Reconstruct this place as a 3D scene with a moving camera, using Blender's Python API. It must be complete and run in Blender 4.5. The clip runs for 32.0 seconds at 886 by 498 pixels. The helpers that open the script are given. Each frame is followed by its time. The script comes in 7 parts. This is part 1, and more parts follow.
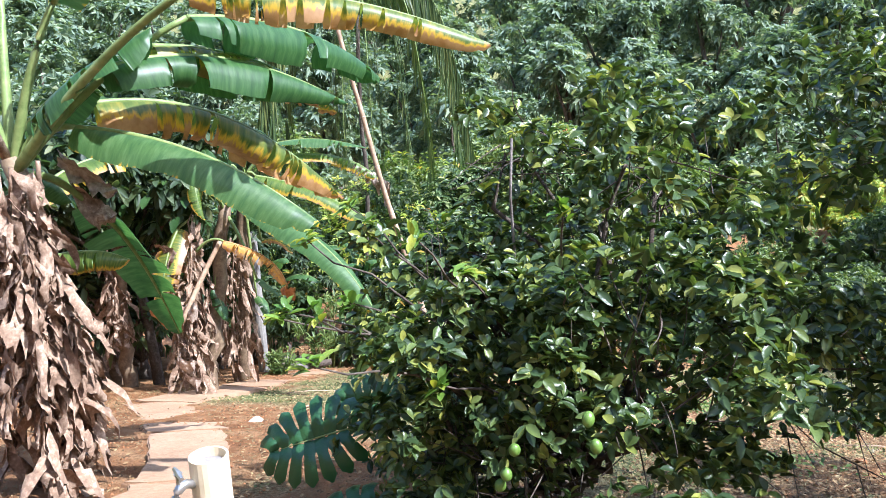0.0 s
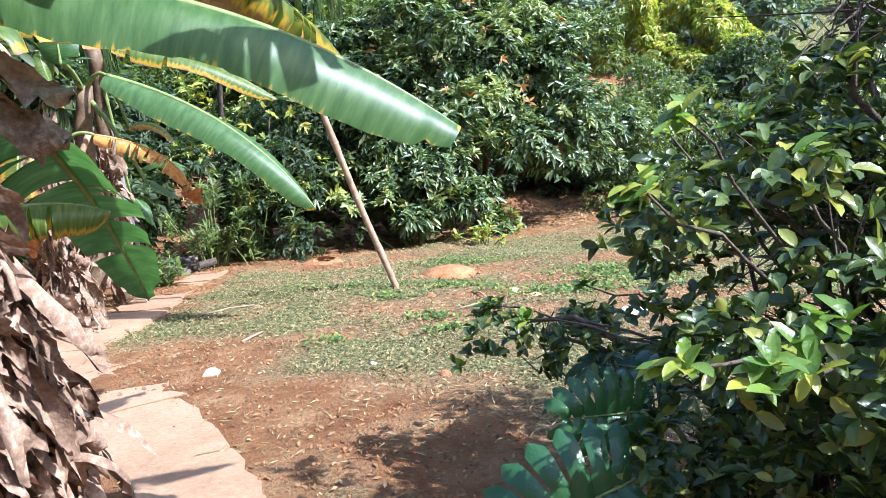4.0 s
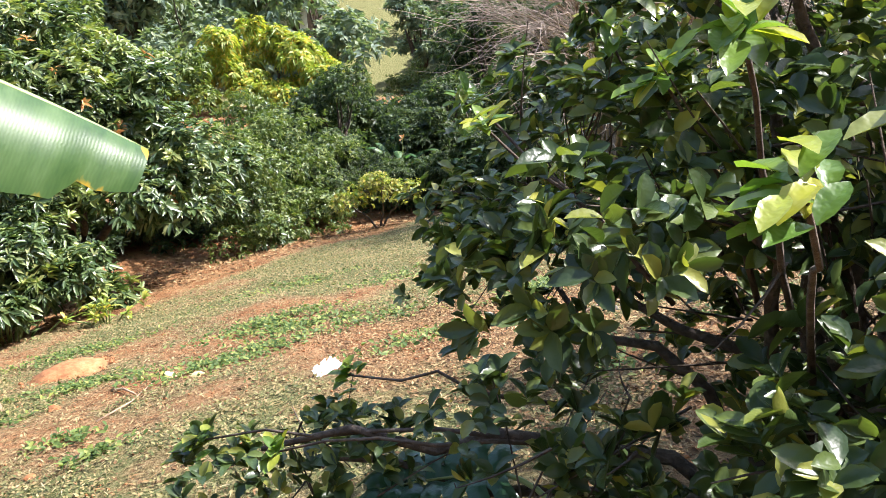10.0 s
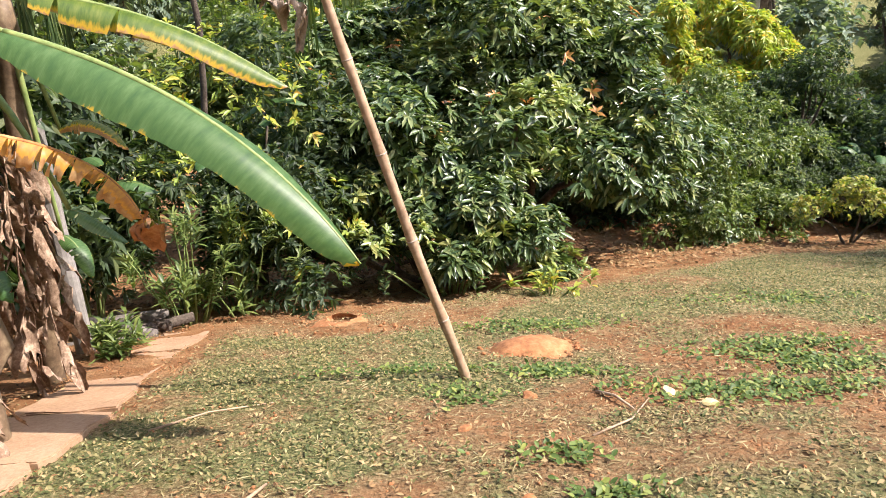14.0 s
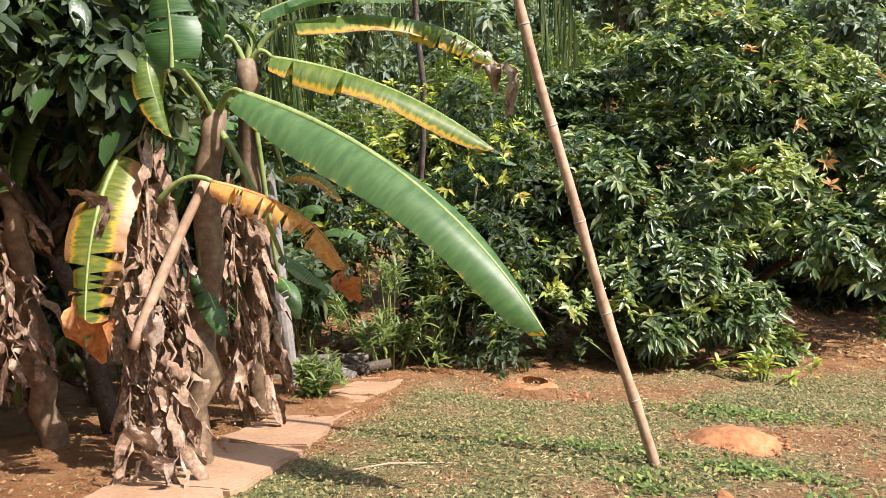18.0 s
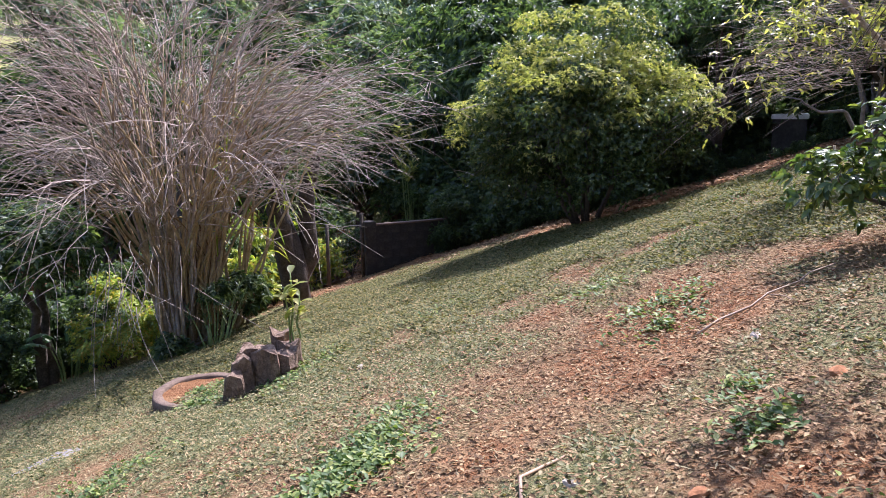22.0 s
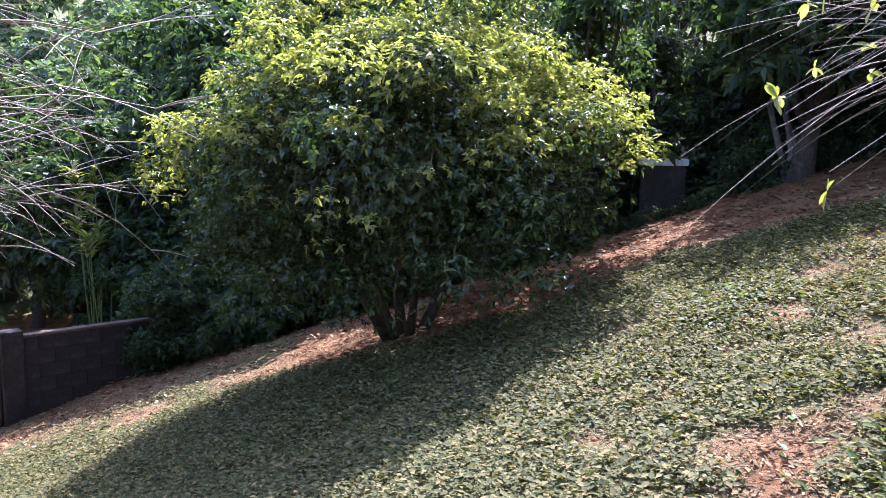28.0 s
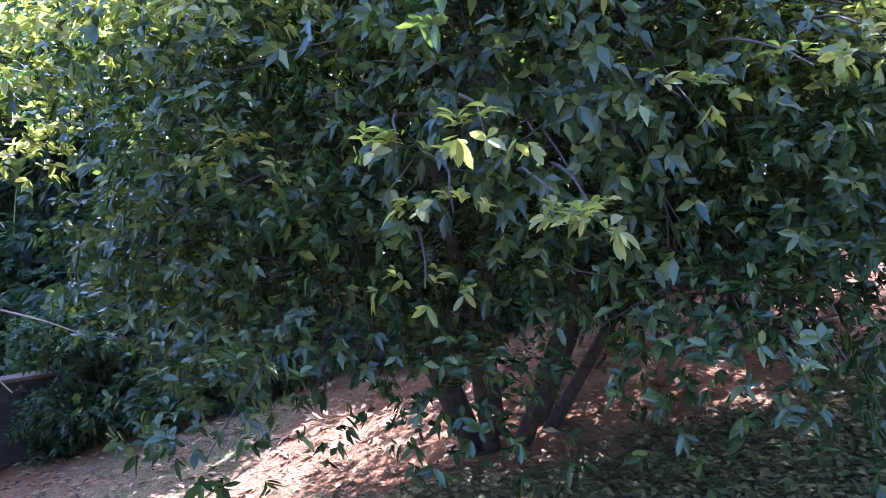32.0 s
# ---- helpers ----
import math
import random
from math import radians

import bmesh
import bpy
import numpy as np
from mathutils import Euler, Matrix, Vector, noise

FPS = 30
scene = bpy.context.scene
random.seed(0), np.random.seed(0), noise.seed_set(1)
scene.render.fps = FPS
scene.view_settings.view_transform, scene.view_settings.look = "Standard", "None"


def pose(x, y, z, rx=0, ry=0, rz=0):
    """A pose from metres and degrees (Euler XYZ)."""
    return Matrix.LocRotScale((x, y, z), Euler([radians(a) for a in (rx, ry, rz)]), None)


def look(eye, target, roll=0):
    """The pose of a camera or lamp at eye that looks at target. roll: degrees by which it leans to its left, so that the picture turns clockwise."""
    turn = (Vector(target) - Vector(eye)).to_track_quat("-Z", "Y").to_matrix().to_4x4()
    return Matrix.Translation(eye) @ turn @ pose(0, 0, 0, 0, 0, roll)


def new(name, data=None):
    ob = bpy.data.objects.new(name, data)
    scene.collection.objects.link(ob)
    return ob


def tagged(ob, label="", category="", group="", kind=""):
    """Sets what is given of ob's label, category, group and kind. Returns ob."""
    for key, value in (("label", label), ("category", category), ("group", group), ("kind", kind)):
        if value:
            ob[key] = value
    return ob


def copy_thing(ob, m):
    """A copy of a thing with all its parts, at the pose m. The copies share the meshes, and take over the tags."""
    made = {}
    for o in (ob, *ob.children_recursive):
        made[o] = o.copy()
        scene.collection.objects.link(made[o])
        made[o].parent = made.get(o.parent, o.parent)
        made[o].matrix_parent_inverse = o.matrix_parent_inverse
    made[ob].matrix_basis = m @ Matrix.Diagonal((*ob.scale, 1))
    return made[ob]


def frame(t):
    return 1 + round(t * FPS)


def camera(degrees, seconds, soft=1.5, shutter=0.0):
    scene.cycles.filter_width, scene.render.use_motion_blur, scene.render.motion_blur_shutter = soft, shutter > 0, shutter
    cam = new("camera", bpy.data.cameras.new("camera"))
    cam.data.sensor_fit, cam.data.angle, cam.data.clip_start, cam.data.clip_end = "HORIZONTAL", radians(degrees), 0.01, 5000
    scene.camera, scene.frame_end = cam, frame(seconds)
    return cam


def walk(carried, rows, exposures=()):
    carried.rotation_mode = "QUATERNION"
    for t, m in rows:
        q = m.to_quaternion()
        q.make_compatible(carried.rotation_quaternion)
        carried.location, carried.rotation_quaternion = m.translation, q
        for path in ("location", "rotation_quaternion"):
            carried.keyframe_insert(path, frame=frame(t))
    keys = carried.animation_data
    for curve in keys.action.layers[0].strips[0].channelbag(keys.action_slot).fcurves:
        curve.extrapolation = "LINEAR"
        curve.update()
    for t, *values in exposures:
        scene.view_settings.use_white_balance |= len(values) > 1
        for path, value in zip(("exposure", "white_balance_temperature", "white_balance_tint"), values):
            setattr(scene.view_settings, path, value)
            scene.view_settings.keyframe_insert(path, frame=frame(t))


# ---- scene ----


# ---- camera and walk ----
def view(x, y, z, turn, tilt, lean):
    """An eye pose: turn to the left from +y, tilt up, lean to the left, in degrees."""
    return pose(x, y, z, 90 + tilt, 0, turn) @ pose(0, 0, 0, 0, 0, lean)


cam = camera(59.55, 32.0, 0.85)
walk(cam, [
    (0, view(2.621, -3.559, 3.781, 17.58, -13.24, -2.30)),
    (0.5, view(2.173, -3.431, 3.772, 17.97, -13.91, -2.30)),
    (1, view(1.804, -3.331, 3.798, 17.90, -14.21, -2.50)),
    (1.5, view(1.436, -3.144, 3.773, 16.20, -15.84, -2.60)),
    (2, view(1.172, -3.068, 3.814, 13.86, -19.31, -2.50)),
    (2.5, view(1.022, -2.808, 3.747, 11.64, -22.06, -2.40)),
    (4.5, view(0.899, -2.334, 3.687, 0.03, -24.80, -2.80)),
    (5, view(0.937, -2.338, 3.694, -4.37, -25.05, -2.70)),
    (5.5, view(0.969, -2.353, 3.688, -10.65, -25.02, -2.80)),
    (6, view(0.985, -2.355, 3.699, -17.59, -24.68, -2.70)),
    (6.5, view(0.992, -2.324, 3.703, -22.79, -24.14, -2.50)),
    (7, view(0.967, -2.243, 3.698, -25.32, -23.89, -2.40)),
    (7.5, view(0.878, -2.056, 3.638, -26.20, -23.82, -2.20)),
    (8, view(0.850, -1.753, 3.538, -26.45, -23.72, -2.10)),
    (8.5, view(0.775, -1.549, 3.525, -26.57, -23.57, -2.10)),
    (9, view(0.716, -1.450, 3.542, -26.69, -23.27, -1.80)),
    (9.5, view(0.731, -1.370, 3.465, -27.02, -22.92, -1.70)),
    (10, view(0.699, -1.258, 3.336, -27.20, -22.64, -1.40)),
    (10.5, view(0.601, -1.059, 3.281, -27.28, -21.47, -1.60)),
    (11, view(0.485, -0.790, 3.164, -21.21, -20.94, -1.80)),
    (11.5, view(0.386, -0.574, 3.112, -11.66, -20.79, -1.50)),
    (12, view(0.276, -0.394, 3.016, -4.48, -20.68, -1.70)),
    (12.5, view(0.227, -0.162, 2.937, -1.35, -20.94, -1.70)),
    (13, view(0.126, 0.054, 2.878, 0.06, -21.50, -1.70)),
    (13.5, view(0.039, 0.230, 2.828, 0.99, -22.19, -1.70)),
    (15.5, view(-0.197, 0.723, 2.723, 12.51, -23.62, -2.50)),
    (16, view(-0.185, 0.735, 2.744, 18.22, -23.14, -2.80)),
    (16.5, view(-0.167, 0.721, 2.747, 22.16, -22.19, -2.70)),
    (17, view(-0.144, 0.697, 2.747, 24.07, -20.89, -2.60)),
    (17.5, view(-0.040, 0.608, 2.786, 24.52, -19.40, -2.56)),
    (18, view(0.038, 0.522, 2.807, 18.48, -18.03, -2.80)),
    (18.5, view(0.044, 0.521, 2.776, 5.05, -17.32, -2.78)),
    (19, view(0.096, 0.715, 2.642, -9.60, -16.41, -2.50)),
    (19.5, view(0.085, 0.872, 2.560, -22.99, -15.10, -1.98)),
    (20, view(0.365, 1.079, 2.468, -35.02, -14.80, -1.40)),
    (20.5, view(0.561, 1.338, 2.404, -44.24, -15.46, -1.20)),
    (21, view(0.765, 1.506, 2.442, -52.24, -15.36, -1.20)),
    (21.5, view(0.989, 1.757, 2.389, -60.16, -13.92, -1.00)),
    (22, view(1.244, 1.942, 2.341, -67.04, -11.71, -1.00)),
    (22.5, view(1.640, 2.094, 2.315, -72.10, -10.28, -1.00)),
    (23, view(2.058, 2.289, 2.291, -75.63, -9.70, -0.90)),
    (23.5, view(2.618, 2.495, 2.264, -78.34, -9.18, -0.90)),
    (24, view(3.097, 2.738, 2.251, -79.71, -8.89, -0.90)),
    (24.5, view(3.590, 2.884, 2.211, -80.39, -8.74, -1.00)),
    (25, view(4.074, 3.094, 2.113, -81.80, -8.60, -1.00)),
    (25.5, view(4.621, 3.355, 2.021, -83.53, -8.60, -1.00)),
    (27.5, view(6.632, 3.965, 1.927, -85.86, -7.41, 0.70)),
    (28, view(7.188, 4.125, 1.839, -86.76, -7.47, 0.70)),
    (28.5, view(7.706, 4.334, 1.756, -88.27, -7.32, 0.70)),
    (29, view(8.356, 4.494, 1.696, -89.71, -6.89, 1.00)),
    (29.5, view(8.883, 4.635, 1.657, -90.43, -6.58, 1.30)),
    (30, view(9.415, 4.741, 1.579, -90.43, -6.66, 1.50)),
    (30.5, view(9.921, 4.948, 1.513, -90.63, -6.66, 1.40)),
    (31, view(10.432, 5.080, 1.479, -90.23, -6.84, 1.30)),
    (31.5, view(10.841, 5.247, 1.457, -89.65, -6.92, 1.30)),
    (32, view(10.861, 5.290, 1.455, -89.60, -6.92, 1.40)),
], exposures=[(0, 1.5, 5300, 13), (1.5, 1.3, 5400, 13), (4.5, 1.55, 5250, 15), (7, 1.85, 5750, 17), (9, 1.72, 6000, 15), (12, 1.3, 6350, 17), (17, 1.25, 6550, 17), (19, 1.1, 6150, 18), (20.5, 1.17, 5750, 23), (24, 1.4, 5450, 28), (28, 1.88, 5200, 29), (30, 2.55, 4950, 33), (32, 3.05, 4750, 35)])


# ---- world and light ----
SUN_AZ, SUN_EL = 98.0, 52.0      # degrees: compass from +y towards +x, and height
world = bpy.data.worlds.new("sky")
scene.world = world
world.use_nodes = True
wn = world.node_tree
sky = wn.nodes.new("ShaderNodeTexSky")
sky.sky_type = "NISHITA"
sky.sun_disc = False
sky.sun_elevation = radians(SUN_EL)
sky.sun_rotation = radians(SUN_AZ)
sky.air_density, sky.dust_density = 1.2, 2.0
wn.links.new(sky.outputs[0], wn.nodes["Background"].inputs[0])
wn.nodes["Background"].inputs[1].default_value = 0.15
sun_data = bpy.data.lights.new("sun", "SUN")
sun_data.energy, sun_data.angle, sun_data.color = 5.0, radians(0.55), (1.0, 0.95, 0.86)
sun = new("sun", sun_data)
_az, _el = radians(SUN_AZ), radians(SUN_EL)
to_sun = Vector((math.sin(_az) * math.cos(_el), math.cos(_az) * math.cos(_el), math.sin(_el)))
sun.matrix_world = look((30 * to_sun)[:], (0, 0, 0))

rng = np.random.default_rng(7)


# ---- materials ----
def tree_of(name):
    m = bpy.data.materials.new(name)
    m.use_nodes = True
    return m, m.node_tree, m.node_tree.nodes["Principled BSDF"]


def node(nt, kind, **inputs):
    n = nt.nodes.new(kind)
    for k, v in inputs.items():
        n.inputs[k.replace("_", " ")].default_value = v
    return n


def ramp(nt, source, stops, interp="LINEAR"):
    n = nt.nodes.new("ShaderNodeValToRGB")
    n.color_ramp.interpolation = interp
    e = n.color_ramp.elements
    while len(e) < len(stops):
        e.new(0.5)
    for el, (p, c) in zip(e, stops):
        el.position = p
        el.color = (*c, 1) if len(c) == 3 else c
    nt.links.new(source, n.inputs[0])
    return n.outputs[0]


def mixc(nt, fac, a, b, mode="MIX"):
    n = nt.nodes.new("ShaderNodeMix")
    n.data_type, n.blend_type = "RGBA", mode
    for sock, v in ((n.inputs[0], fac), (n.inputs[6], a), (n.inputs[7], b)):
        if hasattr(v, "links"):
            nt.links.new(v, sock)
        else:
            sock.default_value = v if isinstance(v, float) else (*v, 1)
    return n.outputs[2]


def coords(nt, kind="Object"):
    return nt.nodes.new("ShaderNodeTexCoord").outputs[kind]


def noise_of(nt, vec, scale, detail=4.0, rough=0.55):
    n = node(nt, "ShaderNodeTexNoise", Scale=scale, Detail=detail, Roughness=rough)
    nt.links.new(vec, n.inputs["Vector"])
    return n.outputs["Fac"]


def bump_of(nt, bsdf, height, strength, distance):
    b = node(nt, "ShaderNodeBump", Strength=strength, Distance=distance)
    nt.links.new(height, b.inputs["Height"])
    nt.links.new(b.outputs[0], bsdf.inputs["Normal"])


def leaf_material(name, colours, rough=0.42, through_amount=0.35, glow=(1.15, 1.25, 0.5), per="island", vein=True):
    """Leaf colour that varies from leaf to leaf; part of the light passes through the blade."""
    m, nt, b = tree_of(name)
    if per == "island":
        src = nt.nodes.new("ShaderNodeNewGeometry").outputs["Random Per Island"]
    else:
        src = nt.nodes.new("ShaderNodeObjectInfo").outputs["Random"]
    c = ramp(nt, src, colours)
    patch = noise_of(nt, coords(nt), 1.3, 2.0)
    c = mixc(nt, ramp(nt, patch, [(0.35, (0, 0, 0)), (0.7, (0.35, 0.35, 0.35))]), c, (0.75, 0.85, 0.65), "MULTIPLY")
    nt.links.new(c, b.inputs["Base Color"])
    b.inputs["Roughness"].default_value = rough
    b.inputs["Specular IOR Level"].default_value = 0.5
    if vein:
        bump_of(nt, b, noise_of(nt, coords(nt), 60.0, 2.0), 0.25, 0.01)
    t = nt.nodes.new("ShaderNodeBsdfTranslucent")
    nt.links.new(mixc(nt, 1.0, c, glow, "MULTIPLY"), t.inputs[0])
    mx = nt.nodes.new("ShaderNodeMixShader")
    mx.inputs[0].default_value = through_amount
    nt.links.new(b.outputs[0], mx.inputs[1])
    nt.links.new(t.outputs[0], mx.inputs[2])
    nt.links.new(mx.outputs[0], nt.nodes["Material Output"].inputs["Surface"])
    return m


def rough_material(name, colours, scale, rough=0.85, bump=0.4, depth=0.02, fine=4.0, spec=0.3, per_object=0.0):
    """A matt surface: colours over two sizes of noise, with relief."""
    m, nt, b = tree_of(name)
    v = coords(nt)
    big, small = noise_of(nt, v, scale, 5.0, 0.6), noise_of(nt, v, scale * fine, 6.0, 0.7)
    f = nt.nodes.new("ShaderNodeMath")
    f.operation = "MULTIPLY_ADD"
    nt.links.new(small, f.inputs[0])
    f.inputs[1].default_value = 0.5
    g = nt.nodes.new("ShaderNodeMath")
    g.operation = "MULTIPLY"
    nt.links.new(big, g.inputs[0])
    g.inputs[1].default_value = 0.5
    nt.links.new(g.outputs[0], f.inputs[2])
    c = ramp(nt, f.outputs[0], colours)
    if per_object:
        r = nt.nodes.new("ShaderNodeObjectInfo").outputs["Random"]
        c = mixc(nt, per_object, c, ramp(nt, r, [(0, (0.55, 0.55, 0.55)), (1, (1.2, 1.2, 1.2))]), "MULTIPLY")
    nt.links.new(c, b.inputs["Base Color"])
    b.inputs["Roughness"].default_value = rough
    b.inputs["Specular IOR Level"].default_value = spec
    bump_of(nt, b, f.outputs[0], bump, depth)
    return m


def soil_material():
    """Red earth under dry straw, litter and thin creeping green; the turf attribute says where things grow."""
    m, nt, b = tree_of("soil")
    v = coords(nt)
    mid, small, fine, grit = noise_of(nt, v, 2.6, 5.0, 0.65), noise_of(nt, v, 9.0, 5.0, 0.7), noise_of(nt, v, 38.0, 5.0, 0.75), noise_of(nt, v, 120.0, 3.0)
    red = ramp(nt, mid, [(0.3, (0.17, 0.068, 0.026)), (0.5, (0.275, 0.13, 0.055)), (0.7, (0.38, 0.22, 0.108))])
    red = mixc(nt, ramp(nt, fine, [(0.36, (0.5, 0.5, 0.5)), (0.46, (0, 0, 0))]), red, (0.16, 0.08, 0.045))
    litter = ramp(nt, fine, [(0.34, (0.07, 0.042, 0.02)), (0.5, (0.22, 0.145, 0.07)), (0.64, (0.40, 0.30, 0.16))])
    green = ramp(nt, fine, [(0.34, (0.03, 0.048, 0.014)), (0.5, (0.125, 0.145, 0.052)), (0.66, (0.27, 0.255, 0.115))])
    turf = nt.nodes.new("ShaderNodeAttribute")
    turf.attribute_name = "turf"
    grow = nt.nodes.new("ShaderNodeMath")
    grow.operation = "MULTIPLY_ADD"
    nt.links.new(small, grow.inputs[0])
    grow.inputs[1].default_value = 0.55
    nt.links.new(turf.outputs["Fac"], grow.inputs[2])
    c = mixc(nt, ramp(nt, grow.outputs[0], [(0.3, (0, 0, 0)), (0.48, (0.8, 0.85, 0.85))]), red, litter)
    c = mixc(nt, ramp(nt, grow.outputs[0], [(0.46, (0, 0, 0)), (0.68, (0.85, 0.85, 0.85))]), c, green)
    c = mixc(nt, ramp(nt, grit, [(0.6, (0, 0, 0)), (0.68, (0.45, 0.45, 0.45))]), c, (0.36, 0.25, 0.15))
    nt.links.new(c, b.inputs["Base Color"])
    b.inputs["Roughness"].default_value = 0.95
    b.inputs["Specular IOR Level"].default_value = 0.12
    h = nt.nodes.new("ShaderNodeMath")
    h.operation = "ADD"
    nt.links.new(fine, h.inputs[0])
    nt.links.new(small, h.inputs[1])
    bump_of(nt, b, h.outputs[0], 1.0, 0.05)
    return m


def blade_material(name, greens, brown_at, brown=((0.30, 0.15, 0.05), (0.42, 0.24, 0.11)), yellow=(0.52, 0.33, 0.03)):
    """Banana blade: fine ribs across, yellow and dry brown creeping in from the rim."""
    m, nt, b = tree_of(name)
    uv = coords(nt, "UV")
    sep = nt.nodes.new("ShaderNodeSeparateXYZ")
    nt.links.new(uv, sep.inputs[0])
    ribs = node(nt, "ShaderNodeTexWave", Scale=30.0, Distortion=2.5, Detail=3.0)
    ribs.bands_direction = "X"
    nt.links.new(uv, ribs.inputs["Vector"])
    obj = coords(nt)
    stretch = nt.nodes.new("ShaderNodeMapping")
    stretch.inputs["Scale"].default_value = (9.0, 0.9, 1.0)
    nt.links.new(uv, stretch.inputs[0])
    streak = noise_of(nt, stretch.outputs[0], 1.6, 4.0, 0.6)
    c = ramp(nt, streak, [(0.3, greens[0]), (0.5, greens[1]), (0.72, greens[2])])
    c = mixc(nt, 0.06, c, ribs.outputs["Color"], "MULTIPLY")
    edge = nt.nodes.new("ShaderNodeMath")
    edge.operation = "ADD"
    nt.links.new(sep.outputs[1], edge.inputs[0])
    wob = nt.nodes.new("ShaderNodeMath")
    wob.operation = "MULTIPLY_ADD"
    nt.links.new(streak, wob.inputs[0])
    wob.inputs[1].default_value, wob.inputs[2].default_value = 0.6, -0.3
    nt.links.new(wob.outputs[0], edge.inputs[1])
    ycol = ramp(nt, edge.outputs[0], [(max(0.0, brown_at - 0.16), (0, 0, 0)), (brown_at - 0.04, (1, 1, 1))])
    bcol = ramp(nt, edge.outputs[0], [(brown_at, (0, 0, 0)), (brown_at + 0.06, (1, 1, 1))])
    c = mixc(nt, ycol, c, yellow)
    c = mixc(nt, bcol, c, ramp(nt, noise_of(nt, obj, 14.0), [(0.35, brown[0]), (0.65, brown[1])]))
    nt.links.new(c, b.inputs["Base Color"])
    b.inputs["Roughness"].default_value = 0.42
    bump_of(nt, b, ribs.outputs["Fac"], 0.05, 0.004)
    t = nt.nodes.new("ShaderNodeBsdfTranslucent")
    nt.links.new(mixc(nt, 1.0, c, (1.7, 1.75, 1.2), "MULTIPLY"), t.inputs[0])
    mx = nt.nodes.new("ShaderNodeMixShader")
    mx.inputs[0].default_value = 0.42
    nt.links.new(b.outputs[0], mx.inputs[1])
    nt.links.new(t.outputs[0], mx.inputs[2])
    nt.links.new(mx.outputs[0], nt.nodes["Material Output"].inputs["Surface"])
    return m


SOIL = soil_material()
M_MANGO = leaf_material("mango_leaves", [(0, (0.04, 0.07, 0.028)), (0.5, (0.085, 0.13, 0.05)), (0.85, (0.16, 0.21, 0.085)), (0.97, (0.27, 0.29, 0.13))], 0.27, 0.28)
M_MANGO_NEW = leaf_material("young_mango_leaves", [(0, (0.15, 0.21, 0.07)), (0.6, (0.23, 0.28, 0.09)), (1, (0.36, 0.35, 0.12))], 0.34, 0.33)
M_COPPER = leaf_material("copper_shoots", [(0, (0.42, 0.17, 0.05)), (0.6, (0.5, 0.25, 0.08)), (1, (0.36, 0.27, 0.08))], 0.45, 0.35, (1.2, 1, 0.8))
M_GOLD = leaf_material("golden_leaves", [(0, (0.18, 0.26, 0.045)), (0.5, (0.32, 0.38, 0.07)), (0.85, (0.48, 0.43, 0.075)), (1, (0.58, 0.35, 0.07))], 0.42, 0.42)
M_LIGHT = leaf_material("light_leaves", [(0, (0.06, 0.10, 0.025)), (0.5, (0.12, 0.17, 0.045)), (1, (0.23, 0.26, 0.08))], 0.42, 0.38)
M_CITRUS = leaf_material("citrus_leaves", [(0, (0.034, 0.058, 0.02)), (0.5, (0.064, 0.10, 0.03)), (0.8, (0.125, 0.165, 0.042)), (0.97, (0.29, 0.29, 0.06))], 0.33, 0.33)
M_CITRUS_NEW = leaf_material("young_citrus_leaves", [(0, (0.085, 0.165, 0.026)), (0.7, (0.17, 0.26, 0.04)), (1, (0.40, 0.38, 0.05))], 0.32, 0.4, per="object")
M_CITRUS_OLD = leaf_material("single_citrus_leaves", [(0, (0.036, 0.064, 0.02)), (0.7, (0.075, 0.12, 0.032)), (1, (0.15, 0.20, 0.045))], 0.3, 0.3, per="object")
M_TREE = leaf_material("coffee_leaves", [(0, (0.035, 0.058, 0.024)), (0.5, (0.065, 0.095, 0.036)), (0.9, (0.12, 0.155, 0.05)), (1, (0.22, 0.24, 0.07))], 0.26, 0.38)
# Pale yellow-green; on the rounded tree it stands in for sun on the top.
M_TREE_PALE = leaf_material("pale_tree_leaves", [(0, (0.18, 0.195, 0.065)), (0.6, (0.33, 0.325, 0.105)), (1, (0.54, 0.48, 0.16))], 0.34, 0.58)
M_FOREST = leaf_material("forest_leaves", [(0, (0.03, 0.052, 0.026)), (0.5, (0.06, 0.095, 0.045)), (0.9, (0.11, 0.15, 0.065)), (1, (0.19, 0.21, 0.09))], 0.5, 0.52)
# Valley haze is mixed into this leaf green as a pale bluish cast.
M_FOREST_HAZE = leaf_material("haze_tinted_leaves", [(0, (0.10, 0.15, 0.11)), (0.5, (0.16, 0.215, 0.145)), (1, (0.27, 0.31, 0.19))], 0.6, 0.35)
M_PALM = leaf_material("palm_leaflets", [(0, (0.035, 0.06, 0.02)), (0.6, (0.07, 0.11, 0.035)), (1, (0.17, 0.18, 0.06))], 0.4, 0.3)
M_BIGLEAF = leaf_material("broad_leaves", [(0, (0.018, 0.045, 0.014)), (1, (0.05, 0.095, 0.024))], 0.32, 0.22, per="object")
M_MONSTERA = leaf_material("monstera_leaves", [(0, (0.03, 0.09, 0.035)), (1, (0.06, 0.14, 0.05))], 0.28, 0.25, per="object")
M_COVER = leaf_material("creeping_cover", [(0, (0.055, 0.07, 0.022)), (0.3, (0.115, 0.125, 0.045)), (0.6, (0.20, 0.182, 0.075)), (0.85, (0.27, 0.21, 0.095)), (1, (0.38, 0.28, 0.14))], 0.6, 0.24, vein=False)
M_LUSH = leaf_material("lush_weeds", [(0, (0.055, 0.095, 0.024)), (0.6, (0.125, 0.18, 0.048)), (1, (0.32, 0.33, 0.09))], 0.5, 0.35, vein=False)
